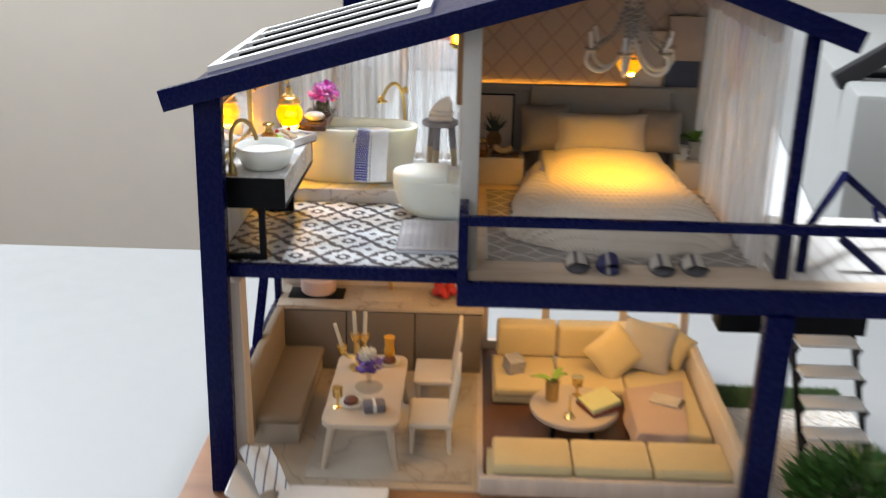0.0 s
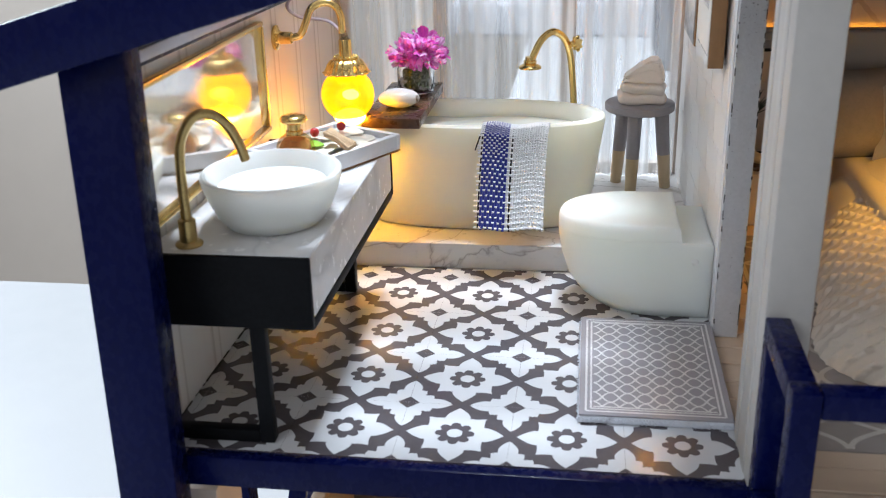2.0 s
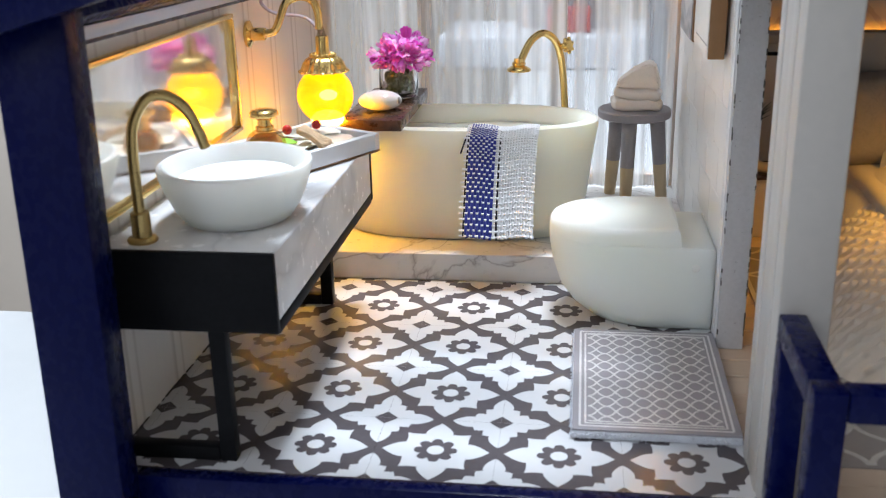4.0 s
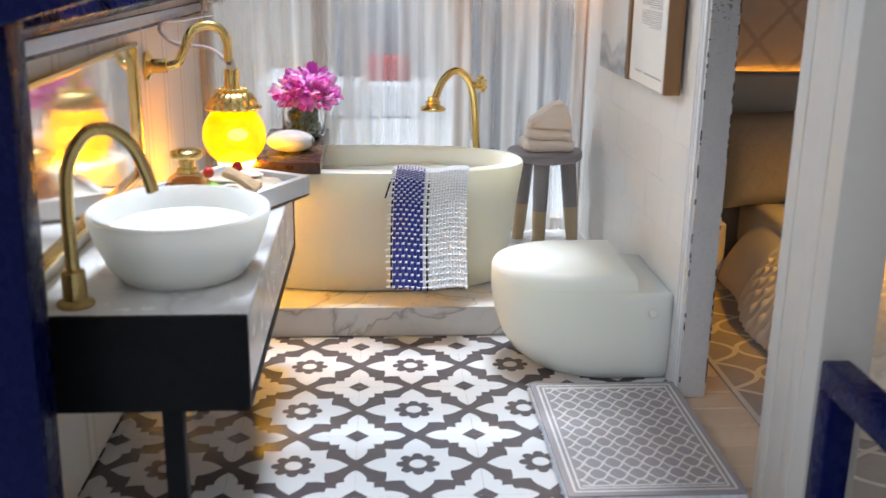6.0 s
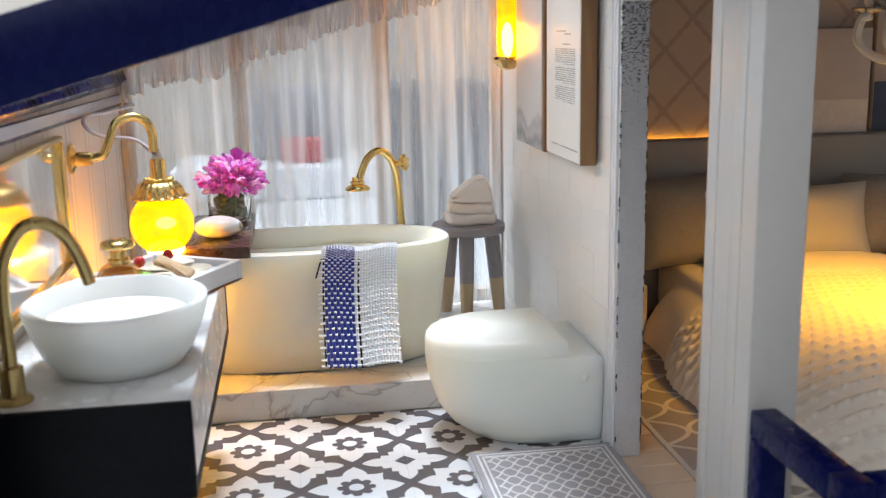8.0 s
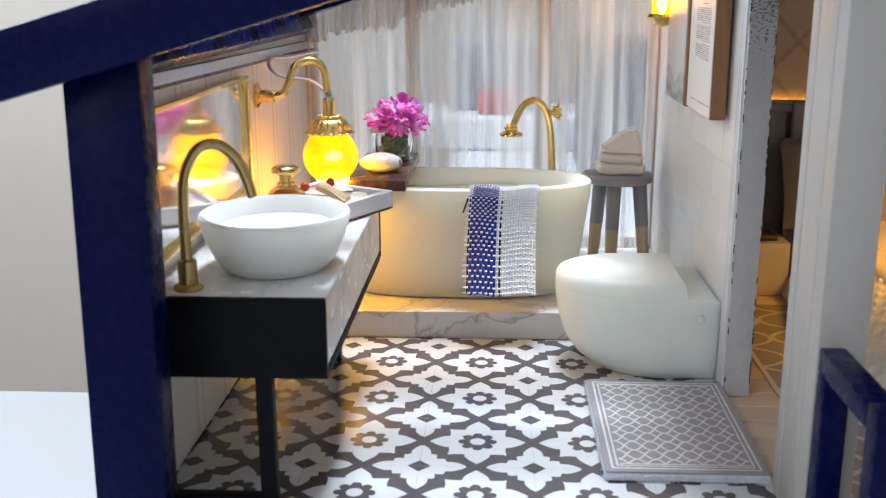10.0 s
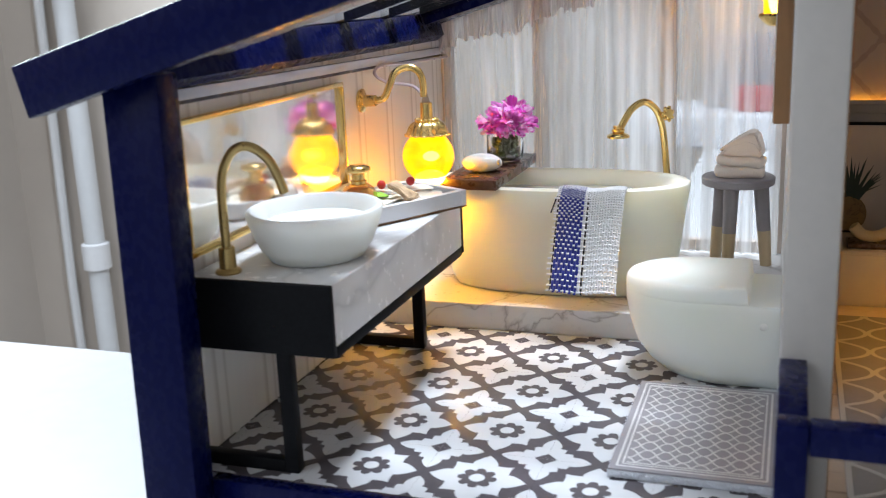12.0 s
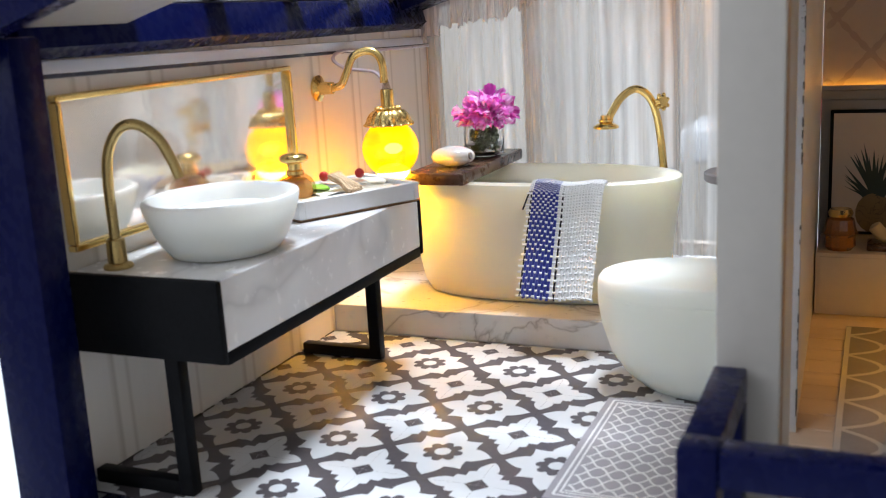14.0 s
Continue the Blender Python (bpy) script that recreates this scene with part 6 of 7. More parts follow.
part("lid", lathe([(0.02, 0.71), (0.9, 0.71), (0.88, 0.78), (0.3, 0.95), (0.12, 0.97), (0.12, 1.1), (0.02, 1.12)], (-0.9, 10.7, -5.935), 32), material("pink_enamel_lid", (0.58, 0.42, 0.38), 0.35), pot)
single("sink_inset", box(1.3, 3.7, 9.8, 11.2, -5.995, -5.96, 0.02), material("beige_sink", (0.5, 0.42, 0.34), 0.3), "beige sink set into the worktop", "sink")
single("kitchen_tap", tube(spline([(2.6, 11.3, -6.0), (2.6, 11.3, -5.0), (2.6, 11.1, -4.7), (2.6, 10.8, -4.9)]), 0.09, 8), GOLD, "gold gooseneck kitchen tap at the sink", "tap")
fb = thing("fruit_bowl", (5.3, 10.6, -6.0), "glass dish of red strawberries", "bowl")
part("dish", lathe([(0.02, 0.0), (0.5, 0.02), (0.8, 0.2), (0.78, 0.22), (0.02, 0.06)], (5.3, 10.6, -5.995), 28), PANE, fb)
random.seed(9)
for k in range(9):
    a = k * 2.4
    part("strawberry", ball((5.3 + 0.4 * math.cos(a) * (k > 0), 10.6 + 0.35 * math.sin(a) * (k > 0), -5.72 + 0.2 * (k % 2)), (0.24, 0.22, 0.24), seg=10, rings=7), RED, fb)

# dining bench
BEN = material("beige_linen_bench", (0.26, 0.20, 0.145), 0.85, vary=0.06, scale=150, bump=0.3, bump_scale=2000)
bench = thing("dining_bench", (-1.6, 5, LF), "beige upholstered corner bench along the wall", "bench")
part("base", box(-2.7, -0.55, 2.2, 9.0, LF, -8.45, 0.04), material("cream_bench_base", (0.40, 0.35, 0.30), 0.5), bench, "cream bench base")
part("seat", box(-2.5, -0.42, 2.05, 9.0, -8.445, -8.05, 0.16, 3), BEN, bench)
part("backrest", box(-2.745, -2.3, 1.6, 9.0, -8.9, -6.0, 0.14, 3), BEN, bench)

# dining table
TBL = material("cream_table_top", (0.47, 0.39, 0.31), 0.35, vary=0.04)
dt = thing("dining_table", (2.2, 3.2, LF), "cream dining table with splayed legs", "table")
bm = bmesh.new()
r = 0.45
pts = []
for cx, cy, a0 in ((3.82 - r, 6.3 - r, 0), (0.72 + r, 6.3 - r, 90), (0.72 + r, 0.02 + r, 180), (3.82 - r, 0.02 + r, 270)):
    for k in range(7):
        a = radians(a0 + 15 * k)
        pts.append((cx + r * math.cos(a), cy + r * math.sin(a)))
prism(pts, -7.34, -7.12, "z", bm=bm)
bmesh.ops.bevel(bm, geom=bm.edges[:], offset=0.03, segments=1, affect="EDGES")
part("tabletop", bm, TBL, dt)
for sx in (0, 1):
    for sy in (0, 1):
        t0 = (1.15 if sx == 0 else 3.4, 0.7 if sy == 0 else 5.6, -7.34)
        f0 = (0.75 if sx == 0 else 3.75, 0.35 if sy == 0 else 6.0, LF)
        part("leg", tube([f0, t0], [0.12, 0.2], 8), TBL, dt)
part("apron", box(1.2, 3.35, 0.75, 5.6, -7.62, -7.345, 0.03), TBL, dt)


def on_table(name, label, cat, at):
    return thing(name, at, label, cat)


cs = on_table("candelabra", "gold candelabra with three candles", "candlestick", (1.9, 4.9, -7.12))
part("stem", lathe([(0.02, 0), (0.4, 0.0), (0.42, 0.05), (0.15, 0.15), (0.1, 0.5), (0.16, 0.6), (0.08, 0.75), (0.08, 1.2), (0.02, 1.2)], (1.7, 4.9, -7.115), 20), GOLD, cs)
for dx, dz, lean in ((-0.72, 0.85, -0.30), (-0.12, 1.45, -0.05), (0.28, 1.45, 0.05)):
    if dx:
        part("arm", tube(spline([(1.7, 4.9, -6.5), (1.7 + dx * 0.6, 4.9, -6.55), (1.7 + dx, 4.9, -7.1 + dz)]), 0.10, 8), GOLD, cs)
    part("candle_cup", lathe([(0.02, -0.2), (0.1, -0.18), (0.2, 0.0), (0.24, 0.2), (0.02, 0.2)], (1.7 + dx, 4.9, -7.1 + dz), 14), GOLD, cs)
    part("candle", tube([(1.7 + dx, 4.9, -6.9 + dz), (1.7 + dx + lean, 4.9, -5.85 + dz)], 0.085, 8), material("ivory_candle", (0.66, 0.58, 0.46), 0.5), cs)
fl = on_table("flower_stand", "glass stand with white and purple flowers", "vase", (2.3, 3.0, -7.12))
part("glass_foot", lathe([(0.02, 0), (0.55, 0.0), (0.6, 0.08), (0.2, 0.15), (0.1, 0.3), (0.12, 0.7), (0.4, 0.95), (0.36, 0.97), (0.02, 0.7)], (2.35, 3.1, -7.115), 24), PANE, fl)
random.seed(21)
PURP = material("purple_petal", (0.16, 0.08, 0.36), 0.6, vary=0.3)
bm = bmesh.new()
for k in range(60):
    a, r_, = k * 2.4, 0.5 * math.sqrt(random.random())
    join(bm, leaf_sheet(2.35 + r_ * math.cos(a), 3.1 + r_ * math.sin(a), -6.0 + random.uniform(-0.35, 0.25), 0.35, 0.2, a, 0.5))
part("flower_cluster", bm, PURP, fl, "purple petals")
bm = bmesh.new()
for k in range(50):
    a, el = k * 2.4, math.asin(random.uniform(-0.2, 1))
    join(bm, leaf_sheet(2.3 + 0.3 * math.cos(a) * math.cos(el), 3.2 + 0.3 * math.sin(a) * math.cos(el), -5.75 + 0.3 * math.sin(el), 0.25, 0.2, a, 0.8))
part("white_bloom", bm, material("white_petal", (0.7, 0.66, 0.58), 0.6), fl, "white bloom")
for x, y, lab in ((3.0, 5.5, "plate with a dark cake"), (1.75, 1.7, "plate with a dark cake")):
    pl_ = on_table("cake_plate", lab + " on the dining table", "plate", (x, y, -7.12))
    part("plate", lathe([(0.02, 0.0), (0.3, 0.0), (0.52, 0.08), (0.5, 0.1), (0.02, 0.03)], (x, y, -7.115), 28), RESIN, pl_)
    part("cake", lathe([(0.02, 0.04), (0.3, 0.04), (0.3, 0.22), (0.25, 0.26), (0.02, 0.26)], (x, y, -7.11), 20), material("dark_cake", (0.10, 0.03, 0.02), 0.6), pl_)
cl = on_table("amber_lantern", "amber glass candle lantern in gold", "lantern", (3.0, 6.0, -7.12))
part("glass", lathe([(0.02, 0.26), (0.2, 0.26), (0.26, 0.45), (0.2, 0.8), (0.26, 1.15), (0.02, 1.15)], (3.0, 5.75, -7.1), 16), material("amber_lantern_glass", (0.7, 0.36, 0.05), 0.2, metal=0.4), cl)
gc = on_table("gold_cup", "gold goblet on the dining table", "cup", (1.25, 1.4, -7.12))
part("goblet", lathe([(0.02, 0), (0.2, 0), (0.06, 0.08), (0.06, 0.4), (0.2, 0.5), (0.22, 0.9), (0.02, 0.85)], (1.25, 1.4, -7.115), 16), GOLD, gc)
gp = on_table("wrapped_parcel", "dark wrapped parcel with a pale ribbon", "parcel", (2.9, 1.3, -7.12))
part("wrap", box(2.3, 3.2, 0.95, 1.6, -7.115, -6.75, 0.06, 2, rot=rotz(12)), material("dark_wrap", (0.12, 0.11, 0.13), 0.3, vary=0.4, scale=150), gp)
part("ribbon", box(2.68, 2.82, 0.93, 1.62, -7.11, -6.74, 0.02, 1, rot=rotz(12)), material("pale_ribbon", (0.6, 0.56, 0.5), 0.4), gp)

# dining chairs
CHR = material("ivory_chair", (0.62, 0.54, 0.44), 0.5, vary=0.04)
def chair(x, y):
    t = thing("dining_chair", (x, y, LF), "ivory dining chair with a tall carved back", "chair", group="dining chairs")
    part("seat", box(x - 0.95, x + 0.9, y - 1.15, y + 1.15, -8.15, -7.88, 0.1, 3), CHR, t)
    def bk(u, v):
        s = 2 * u - 1
        h = 2.6 - 0.35 * s * s + 0.12 * math.cos(3 * math.pi * s)
        return (x + 0.85 + 0.35 * v, y + 1.05 * s * (1 - 0.1 * v), -7.95 + h * v)
    part("backrest", sheet(bk, 16, 10, thick=0.14), CHR, t)
    for sx, sy in ((-1, -1), (-1, 1), (1, -1), (1, 1)):
        part("leg", tube([(x + sx * 0.8, y + sy * 0.98, LF), (x + sx * 0.75, y + sy * 0.9, -8.15)], [0.08, 0.12], 8), CHR, t)
    return t
c1 = chair(5.05, 2.7)
copy_thing(c1, pose(5.05 * CM, 6.5 * CM, LF * CM))
single("dining_rug", box(0.1, 6.8, -0.4, 8.9, LF + 0.004, LF + 0.05, 0.02), tint(material("grey_beige_rug", (0.4, 0.35, 0.3), 0.8), veins((0.42, 0.37, 0.31), (0.32, 0.27, 0.22), 20)), "grey-beige rug under the dining table", "rug")
tw = thing("striped_towel", (-1.8, -0.9, -8.0), "white towel with thin grey stripes over a lounger", "towel")
def twl2(u, v):
    return (-2.3 + 1.1 * u + 1.0 * v, -1.1 - 1.2 * v + 0.5 * u, -7.75 - 0.9 * v - 0.6 * max(0, v - 0.5) + 0.12 * math.sin(6 * u))
part("cloth", sheet(twl2, 14, 14, thick=0.06), tint(material("striped_cloth", (0.7, 0.7, 0.7), 0.85), stripes(None, None, 260, "X", [(0.0, (0.72, 0.72, 0.73)), (0.55, (0.72, 0.72, 0.73)), (0.62, (0.18, 0.18, 0.22)), (0.72, (0.18, 0.18, 0.22)), (0.78, (0.72, 0.72, 0.73))])), tw)
lg = thing("lounger", (0, -2.2, LF), "white lounger on the base board in front of the house", "lounger")
part("seat", box(-0.6, 3.6, -3.2, -1.5, -9.15, -8.95, 0.06, 2), WHITE, lg)
part("backrest", box(-2.6, -0.6, -3.2, -1.0, -9.0, -8.8, 0.06, 2, rot=roty(38)), WHITE, lg)
for x in (-0.3, 3.3):
    for y in (-3.0, -1.7):
        part("leg", tube([(x, y, LF - 0.05), (x, y, -9.15)], 0.1, 8), WHITE, lg)

# living room: sofas
SOFA = material("cream_sofa_fabric", (0.58, 0.47, 0.26), 0.85, vary=0.06, scale=120, bump=0.3, bump_scale=1800, sheen=0.2)
def sofa(name, label, base, seats, backs):
    t = thing(name, (base[0], base[2], LF), label, "sofa")
    part("base", box(*base, 0.08, 2), SOFA, t)
    for s in seats:
        part("seat_cushion", box(*s, 0.16, 3), SOFA, t)
    for s in backs:
        part("back_cushion", box(*s, 0.2, 3), SOFA, t)
sofa("corner_sofa", "cream fabric corner sofa with loose cushions", (7.7, 17.0, 6.3, 10.6, LF, -9.0),
     [(7.75, 10.7, 6.1, 9.6, -9.0, -8.5), (10.75, 13.8, 6.1, 9.6, -9.0, -8.5), (13.85, 16.9, 2.4, 9.6, -9.0, -8.5)],
     [(7.9, 10.8, 9.3, 10.4, -8.5, -6.85), (10.85, 13.8, 9.3, 10.4, -8.5, -6.85), (13.85, 16.7, 9.3, 10.4, -8.5, -6.85)])
sofa("front_sofa", "cream three-seat sofa seen from behind", (7.4, 17.0, -0.75, 1.4, LF, -8.75),
     [(7.6, 10.75, -0.75, 1.5, -8.75, -8.25), (10.8, 13.9, -0.75, 1.5, -8.75, -8.25), (13.95, 17.0, -0.75, 1.5, -8.75, -8.25)], [])
single("front_low_wall", box(7.1, 17.2, -1.15, -0.8, LF, -8.62, 0.06), FRAMEWOOD, "cream low back of the front sofa", "wall", kind="structure")
single("side_low_wall", box(17.0, 17.4, -1.1, 9.5, LF, -7.35, 0.05), material("beige_low_wall", (0.58, 0.50, 0.40), 0.6), "beige low wall beside the sofa", "wall", kind="structure")
for x, y, z, w, h, a, m, lab in ((13.4, 8.1, -7.55, 2.3, 2.2, 35, SOFA, "cream scatter cushion on the sofa"), (15.0, 8.6, -7.4, 2.5, 2.4, -12, GREYC, "grey scatter cushion on the sofa"), (16.3, 8.9, -7.55, 1.6, 1.8, -30, SOFA, "cream scatter cushion on the sofa")):
    single("cushion", pillow(x, y, z, w, h, 0.75, rot=rotz(a * 0.3) @ rotx(62) @ rotz(a)), m, lab, "cushion", group="cushions on the sofa")
single("magazine_cube", box(8.3, 9.1, 7.4, 8.2, -8.5, -7.75, 0.03, 1, rot=rotz(25) @ rotx(12)), material("printed_cube", (0.35, 0.33, 0.32), 0.4, vary=0.6, scale=130), "grey printed paper cube on the sofa", "cube")
THROW = material("pink_grey_throw", (0.48, 0.36, 0.30), 0.9, vary=0.05, bump=0.3, bump_scale=2000)
def throw(u, v):
    """Blanket laid askew over the end of the sofa; its near end hangs over the front in folds."""
    a = radians(-24)
    p, q = 3.5 * (u - 0.5), 5.2 * v
    x, y = 14.9 + p * math.cos(a) + q * math.sin(a) * 0.35, 6.6 + p * math.sin(a) * -0.8 - q
    z = -8.42 + 0.06 * noise.noise(Vector((x * 0.9, y * 0.9, 0)))
    if y < 2.35:
        d = 2.35 - y
        y, z = 2.30 - 0.16 * d + 0.22 * math.sin(x * 3.6) * min(1, d), z - 0.72 * d
    if x < 13.82:
        d = 13.82 - x
        x, z = 13.76 - 0.30 * d + 0.12 * math.sin(q * 2.6) * min(1, d), z - 0.66 * d
    return (x, y, max(LF + 0.05, z))
single("throw", sheet(throw, 40, 48, thick=0.04), THROW, "pinkish grey throw over the sofa corner", "blanket")
bk2 = thing("open_book", (15.4, 4.6, -8.4), "open book with dark covers on the throw", "book")
part("pages", box(14.7, 16.0, 4.6, 5.5, -8.38, -8.24, 0.03, 1, rot=rotz(-25)), material("book_pages", (0.5, 0.45, 0.38), 0.6, vary=0.3, scale=200), bk2)
part("cover", box(14.6, 16.1, 4.5, 5.6, -8.42, -8.385, 0.01, 1, rot=rotz(-25)), BLACK, bk2)

# coffee table
ct = thing("coffee_table", (11.2, 4.1, LF), "round cream coffee table with dark legs", "table")
part("tabletop", lathe([(0.02, -0.28), (1.8, -0.28), (1.9, -0.22), (1.92, -0.05), (1.88, 0.0), (0.02, 0.0)], (11.2, 4.15, -8.2), 48), TBL, ct)
for a in (0.6, 2.2, 3.9, 5.3):
    part("leg", tube([(11.2 + 1.35 * math.cos(a), 4.15 + 1.35 * math.sin(a), LF - 0.02), (11.2 + 1.2 * math.cos(a), 4.15 + 1.2 * math.sin(a), -8.48)], 0.12, 8), BLACK, ct)
small_plant("brass_vase", 10.25, 4.6, -8.2, 0.28, 0.9, 5, 1.1, "brass vase with a green sprig on the coffee table", BRASS, LEAFG, 14)
g2 = thing("gold_goblet", (11.4, 5.0, -8.2), "gold goblet on the coffee table", "cup")
part("goblet", lathe([(0.02, 0), (0.22, 0), (0.06, 0.08), (0.06, 0.35), (0.24, 0.5), (0.26, 0.9), (0.02, 0.85)], (11.4, 5.1, -8.195), 16), GOLD, g2)
single("gold_bell", lathe([(0.02, 0), (0.26, 0), (0.22, 0.1), (0.1, 0.2), (0.05, 0.35), (0.04, 1.0), (0.02, 1.05)], (10.9, 3.1, -8.195), 16), GOLD, "small gold bell on the coffee table", "bell")
for nm, col_, z, a, tilt, lab in (("book", (0.20, 0.05, 0.035), -8.17, 28, 4, "dark red book on the coffee table"), ("book", (0.50, 0.50, 0.26), -7.93, 24, 13, "pale green book leaning on a red one")):
    single(nm, box(11.55, 12.95, 3.3, 4.7, z, z + 0.20, 0.03, 1, rot=rotz(a) @ roty(-tilt)), material("book_cloth", col_, 0.6, vary=0.12, scale=150), lab, "book", group="books on the coffee table")

# living room back windows
for x in (7.3, 10.4, 14.3, 17.4):
    single("window_post", box(x - 0.2, x + 0.2, BACK - 0.2, BACK + 0.1, LF, -0.95), FRAMEWOOD, "beige window post of the living room", "post", kind="structure")
single("window_sill", box(7.5, 17.2, BACK - 0.2, BACK + 0.1, LF, -8.9), FRAMEWOOD, "beige sill of the living room windows", "trim", kind="structure")
bc = thing("balcony_column", (17.1, BYF, LF), "navy square column under the balcony", "column", kind="structure")
part("shaft", box(16.62, 17.6, BYF - 0.3, BYF + 0.3, -10.6 + 0.02, -0.53, 0.04), NAVY, bc)

# ---- garden side ----
single("garden_base", box(18.21, 24.5, -4.0, 9.3, LF - 1.2, LF - 0.4), material("garden_board", (0.62, 0.60, 0.57), 0.8), "garden board beside the house", "ground", kind="structure")
def tuft_field(name, x0, x1, y0, y1, n, h, mat, label):
    random.seed(31)
    vs, fs = [], []
    for k in range(n):
        x, y, a = random.uniform(x0, x1), random.uniform(y0, y1), random.uniform(0, 6.28)
        w, hh = 0.05, h * random.uniform(0.6, 1.2)
        dx, dy, lx, ly = w * math.cos(a), w * math.sin(a), 0.12 * math.cos(a * 3), 0.12 * math.sin(a * 3)
        i = len(vs)
        vs += [((x - dx) * CM, (y - dy) * CM, (LF - 0.4) * CM), ((x + dx) * CM, (y + dy) * CM, (LF - 0.4) * CM), ((x + lx) * CM, (y + ly) * CM, (LF - 0.4 + hh) * CM)]
        fs.append((i, i + 1, i + 2))
    me = bpy.data.meshes.new(name)
    me.from_pydata(vs, [], fs)
    me.materials.append(mat)
    return tagged(new(name, me), label, "grass", kind="stuff")
tuft_field("grass", 18.2, 24.4, 7.3, 9.2, 6000, 0.3, material("artificial_grass", (0.11, 0.19, 0.08), 0.7, vary=0.3), "green artificial grass strip")
bm = bmesh.new()
random.seed(17)
for k in range(1800):
    x, y = random.uniform(18.3, 24.3), random.uniform(-1.5, 7.2)
    r_ = random.uniform(0.06, 0.14)
    ball((x, y, LF - 0.37), (r_, r_ * 0.8, r_ * 0.6), bm=bm, seg=5, rings=3)
single("gravel", bm, tint(material("mixed_gravel", (0.4, 0.37, 0.34), 0.8), veins((0.75, 0.72, 0.68), (0.28, 0.26, 0.24), 260)), "mixed grey gravel bed", "gravel", kind="stuff", smooth=False)

stairs = thing("outdoor_stairs", (21.9, 4, LF), "white open treads on black stair stringers", "stairs")
for k in range(6):
    y, z = 5.8 - 0.85 * k, -4.0 - 1.02 * k
    part("tread", box(20.62, 23.1, y - 0.65, y + 0.45, z - 0.14, z, 0.02), WHITE, stairs)
for x in (20.5, 23.15):
    for k in range(6):
        y, z = 5.8 - 0.85 * k, -4.0 - 1.02 * k
        part("stringer_step", prism([(y + 0.5, z - 0.16), (y - 0.72, z - 0.16), (y - 0.4, z - 0.6), (y - 0.72, z - 1.2), (y - 0.4, z - 1.2), (y + 0.1, z - 0.55)], x - 0.08, x + 0.08, "x"), BLACK, stairs, "", smooth=False)
part("handrail", tube([(23.6, 6.5, 0.5), (24.4, 0.8, -6.5)], 0.12, 6), NAVY, stairs)

# bushy plant
bush = thing("bush", (21.8, -0.2, LF), "dense dark green artificial bush", "plant")
random.seed(41)
vs, fs = [], []
for k in range(1300):
    a, el, rr = random.uniform(0, 6.28), math.asin(random.uniform(-0.1, 1)), random.uniform(0.5, 1.0)
    o = Vector((21.9 + 2.3 * rr * math.cos(a) * math.cos(el), -0.3 + 1.7 * rr * math.sin(a) * math.cos(el), -9.6 + 1.9 * rr * math.sin(el)))
    d = Vector((math.cos(a + random.uniform(-0.8, 0.8)), math.sin(a + random.uniform(-0.8, 0.8)), random.uniform(0.2, 1.2))).normalized()
    s = d.orthogonal().normalized() * 0.085
    L = random.uniform(0.5, 1.15)
    i = len(vs)
    vs += [tuple(o * CM), tuple((o + d * L * 0.5 + s) * CM), tuple((o + d * L) * CM), tuple((o + d * L * 0.5 - s) * CM)]
    fs.append((i, i + 1, i + 2, i + 3))
me = bpy.data.meshes.new("foliage")
me.from_pydata([tuple(Vector(v) - Vector((21.8, -0.2, LF)) * CM) for v in vs], [], fs)
me.materials.append(material("dark_green_foliage", (0.05, 0.14, 0.03), 0.5, vary=0.5, scale=80))
fo = new("foliage", me)
fo.parent = bush
bm = bmesh.new()
for k in range(9):
    a = k * 0.7
    tube([(21.8, -0.2, LF - 0.35), (21.8 + 0.9 * math.cos(a), -0.2 + 0.7 * math.sin(a), -8.6)], [0.07, 0.03], 5, bm=bm)
part("stems", bm, material("green_stem", (0.05, 0.08, 0.02), 0.6), bush)

# ---- things on the far table ----
cb = thing("white_cabinet", (50, 45, -10.7), "large white box standing behind the model house", "box")
part("body", prism([(31.4, 31.0), (72.0, 24.0), (80.0, 70.0), (39.4, 77.0)], -10.59, 0.55, "z", bev=0.4), material("white_laminate", (0.30, 0.305, 0.30), 0.5, vary=0.03, scale=12), cb)
dev = thing("black_stand", (37, 37, 0.55), "black folding stand on the large white box", "stand")
part("arm", box(31.0, 39.5, 35.6, 36.6, 2.0, 3.3, 0.2, 2, rot=roty(-33)), material("dark_grey_plastic", (0.02, 0.02, 0.023), 0.4, spec=0.3), dev)
part("foot", box(33.5, 45.0, 36.8, 39.0, 0.56, 1.0, 0.15, 2), BLACK, dev)
part("post", box(36.6, 46.0, 38.0, 41.0, 4.2, 13, 0.3, 2), BLACK, dev, "black upper body")
part("disc", lathe([(0.1, 0), (1.9, 0), (2.0, 0.2), (2.0, 2.6), (1.8, 3.2), (0.1, 3.2)], (38.5, 39.5, 1.0), 28), material("grey_plastic", (0.30, 0.30, 0.31), 0.5), dev, "grey round base")
rb = thing("storage_box", (1, 105, -10.75), "low white storage box on the far table", "box")
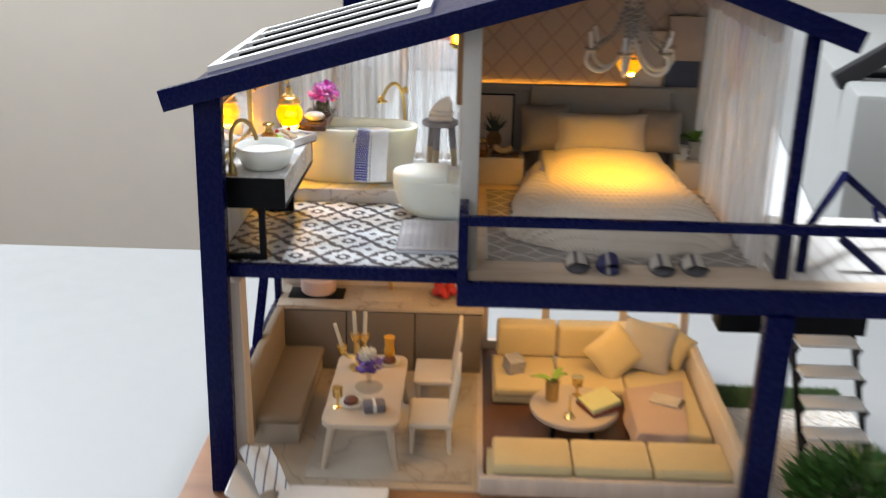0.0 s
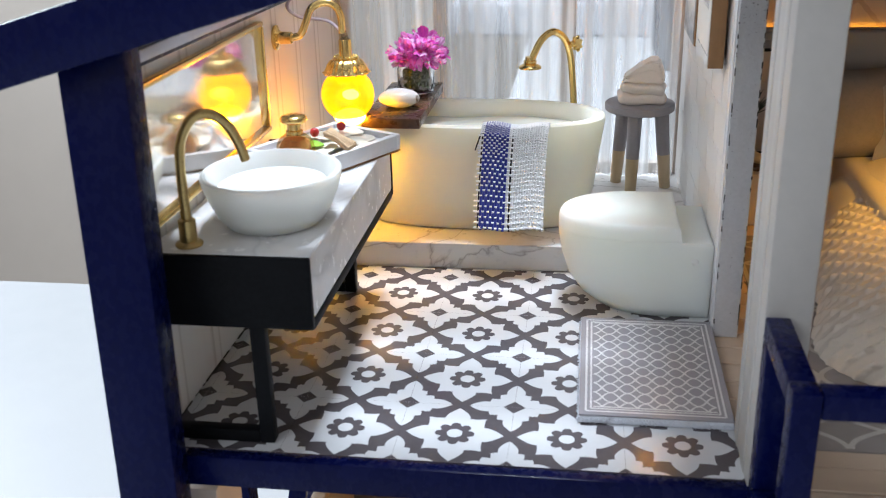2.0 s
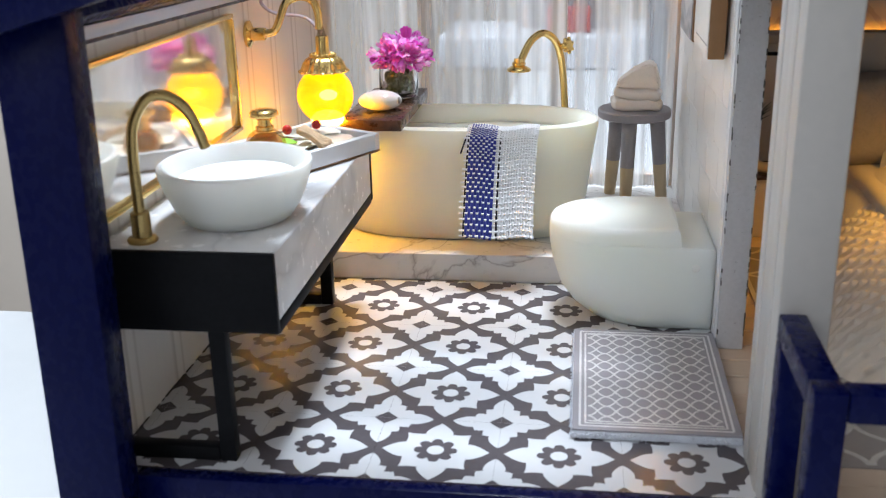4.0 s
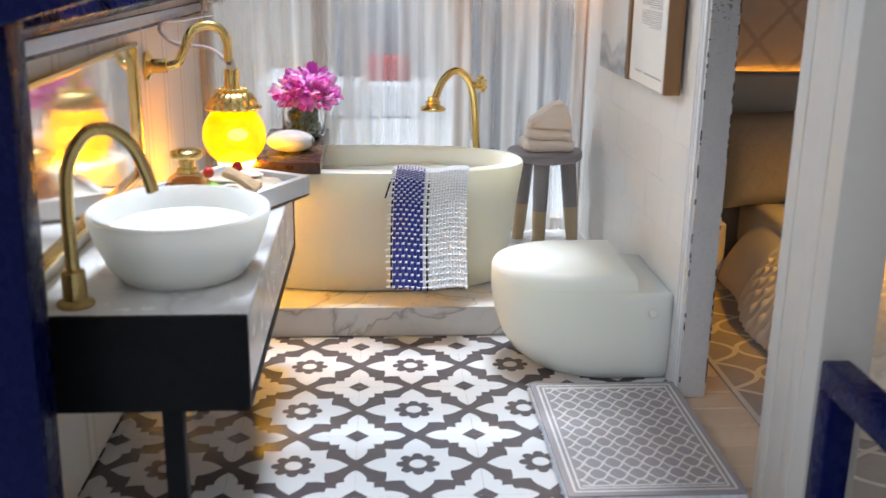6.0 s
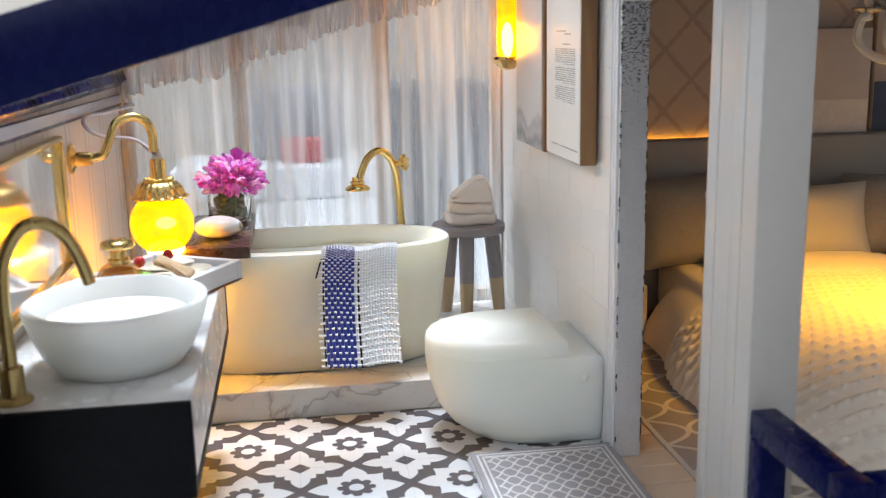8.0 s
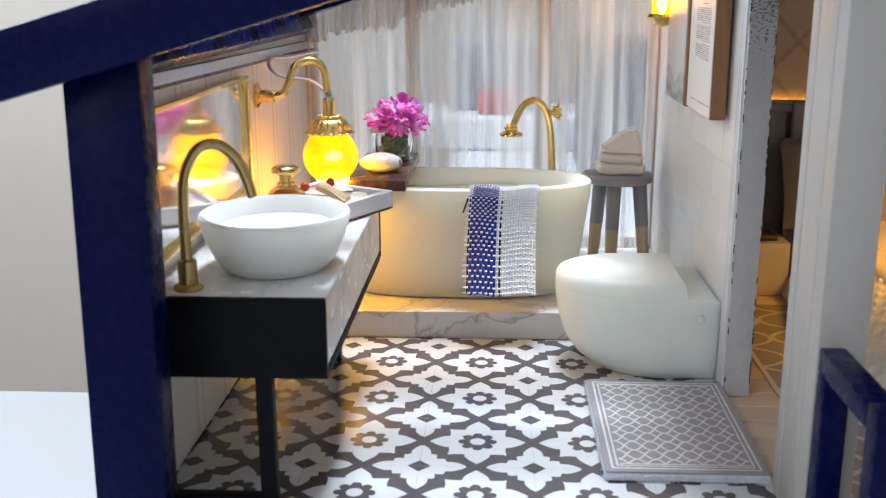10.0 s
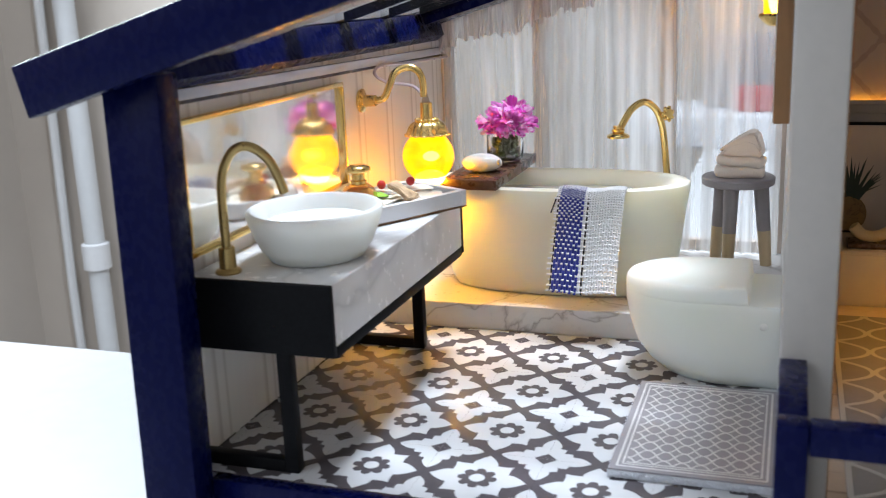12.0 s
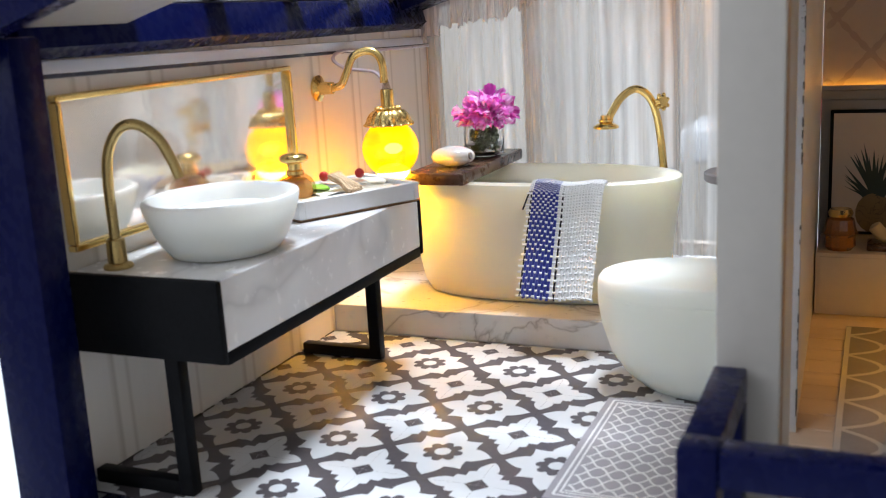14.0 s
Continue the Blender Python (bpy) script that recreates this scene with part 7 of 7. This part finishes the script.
part("body", box(-12, 14, 98, 112, -10.74, -7.0, 0.4, 3), material("white_plastic", (0.66, 0.66, 0.68), 0.4), rb)
rd = thing("red_box", (2.2, 101, -7), "small red box standing on the white storage box", "box")
part("body", box(-0.2, 4.6, 100, 102.5, -6.99, -4.3, 0.3, 3), material("red_plastic", (0.42, 0.05, 0.06), 0.4), rd)
gc = thing("grey_case", (1.5, 106, -7), "grey case standing on the white storage box", "case")
part("body", box(-3.6, 6.8, 104, 108, -6.99, 1.0, 0.5, 3), material("grey_card", (0.26, 0.26, 0.28), 0.6), gc)
gb = thing("grey_box", (18, 84, -10.7), "dark grey box on the far white table", "box")
part("body", box(10, 20, 80, 92, -10.74, 2.2, 0.5, 2), material("dark_grey_card", (0.14, 0.14, 0.15), 0.6), gb)
gb2 = thing("mauve_box", (34, 92, -10.7), "mauve box on the far white table", "box")
part("body", box(29, 40, 88, 98, -10.74, 4.0, 0.5, 2), material("mauve_card", (0.32, 0.16, 0.22), 0.6), gb2)

# ---- small warm lamps inside the lower rooms ----
def led(name, at, watts, colour, label):
    d = bpy.data.lights.new(name, "POINT")
    d.energy, d.color, d.shadow_soft_size = watts, colour, 0.003
    ob = new(name, d)
    ob.location = [v * CM for v in at]
    return tagged(ob, label, "lamp")
led("dining_led", (4.6, 5.4, -1.5), 0.03, (1.0, 0.52, 0.12), "warm LED under the dining ceiling")
led("living_led", (12.0, 5.0, -1.6), 0.085, (1.0, 0.54, 0.13), "warm LED under the living room ceiling")

# ---- planks of the bedroom and balcony floors ----
for k in range(20):
    y0 = -0.93 + 0.62 * k
    part("plank", box(6.11, EAST - 0.005, y0, min(y0 + 0.585, BACK - 0.02), -0.05, -0.004 - 0.004 * (k % 3), 0.012, 1), PLANK, bf, "", smooth=False)
bal = bpy.data.objects["balcony_floor"]
for k in range(3):
    y0 = -2.75 + 0.6 * k
    part("plank", box(6.42, 24.4, y0, y0 + 0.57, -0.05, -0.004, 0.012, 1), PLANK, bal, "", smooth=False)
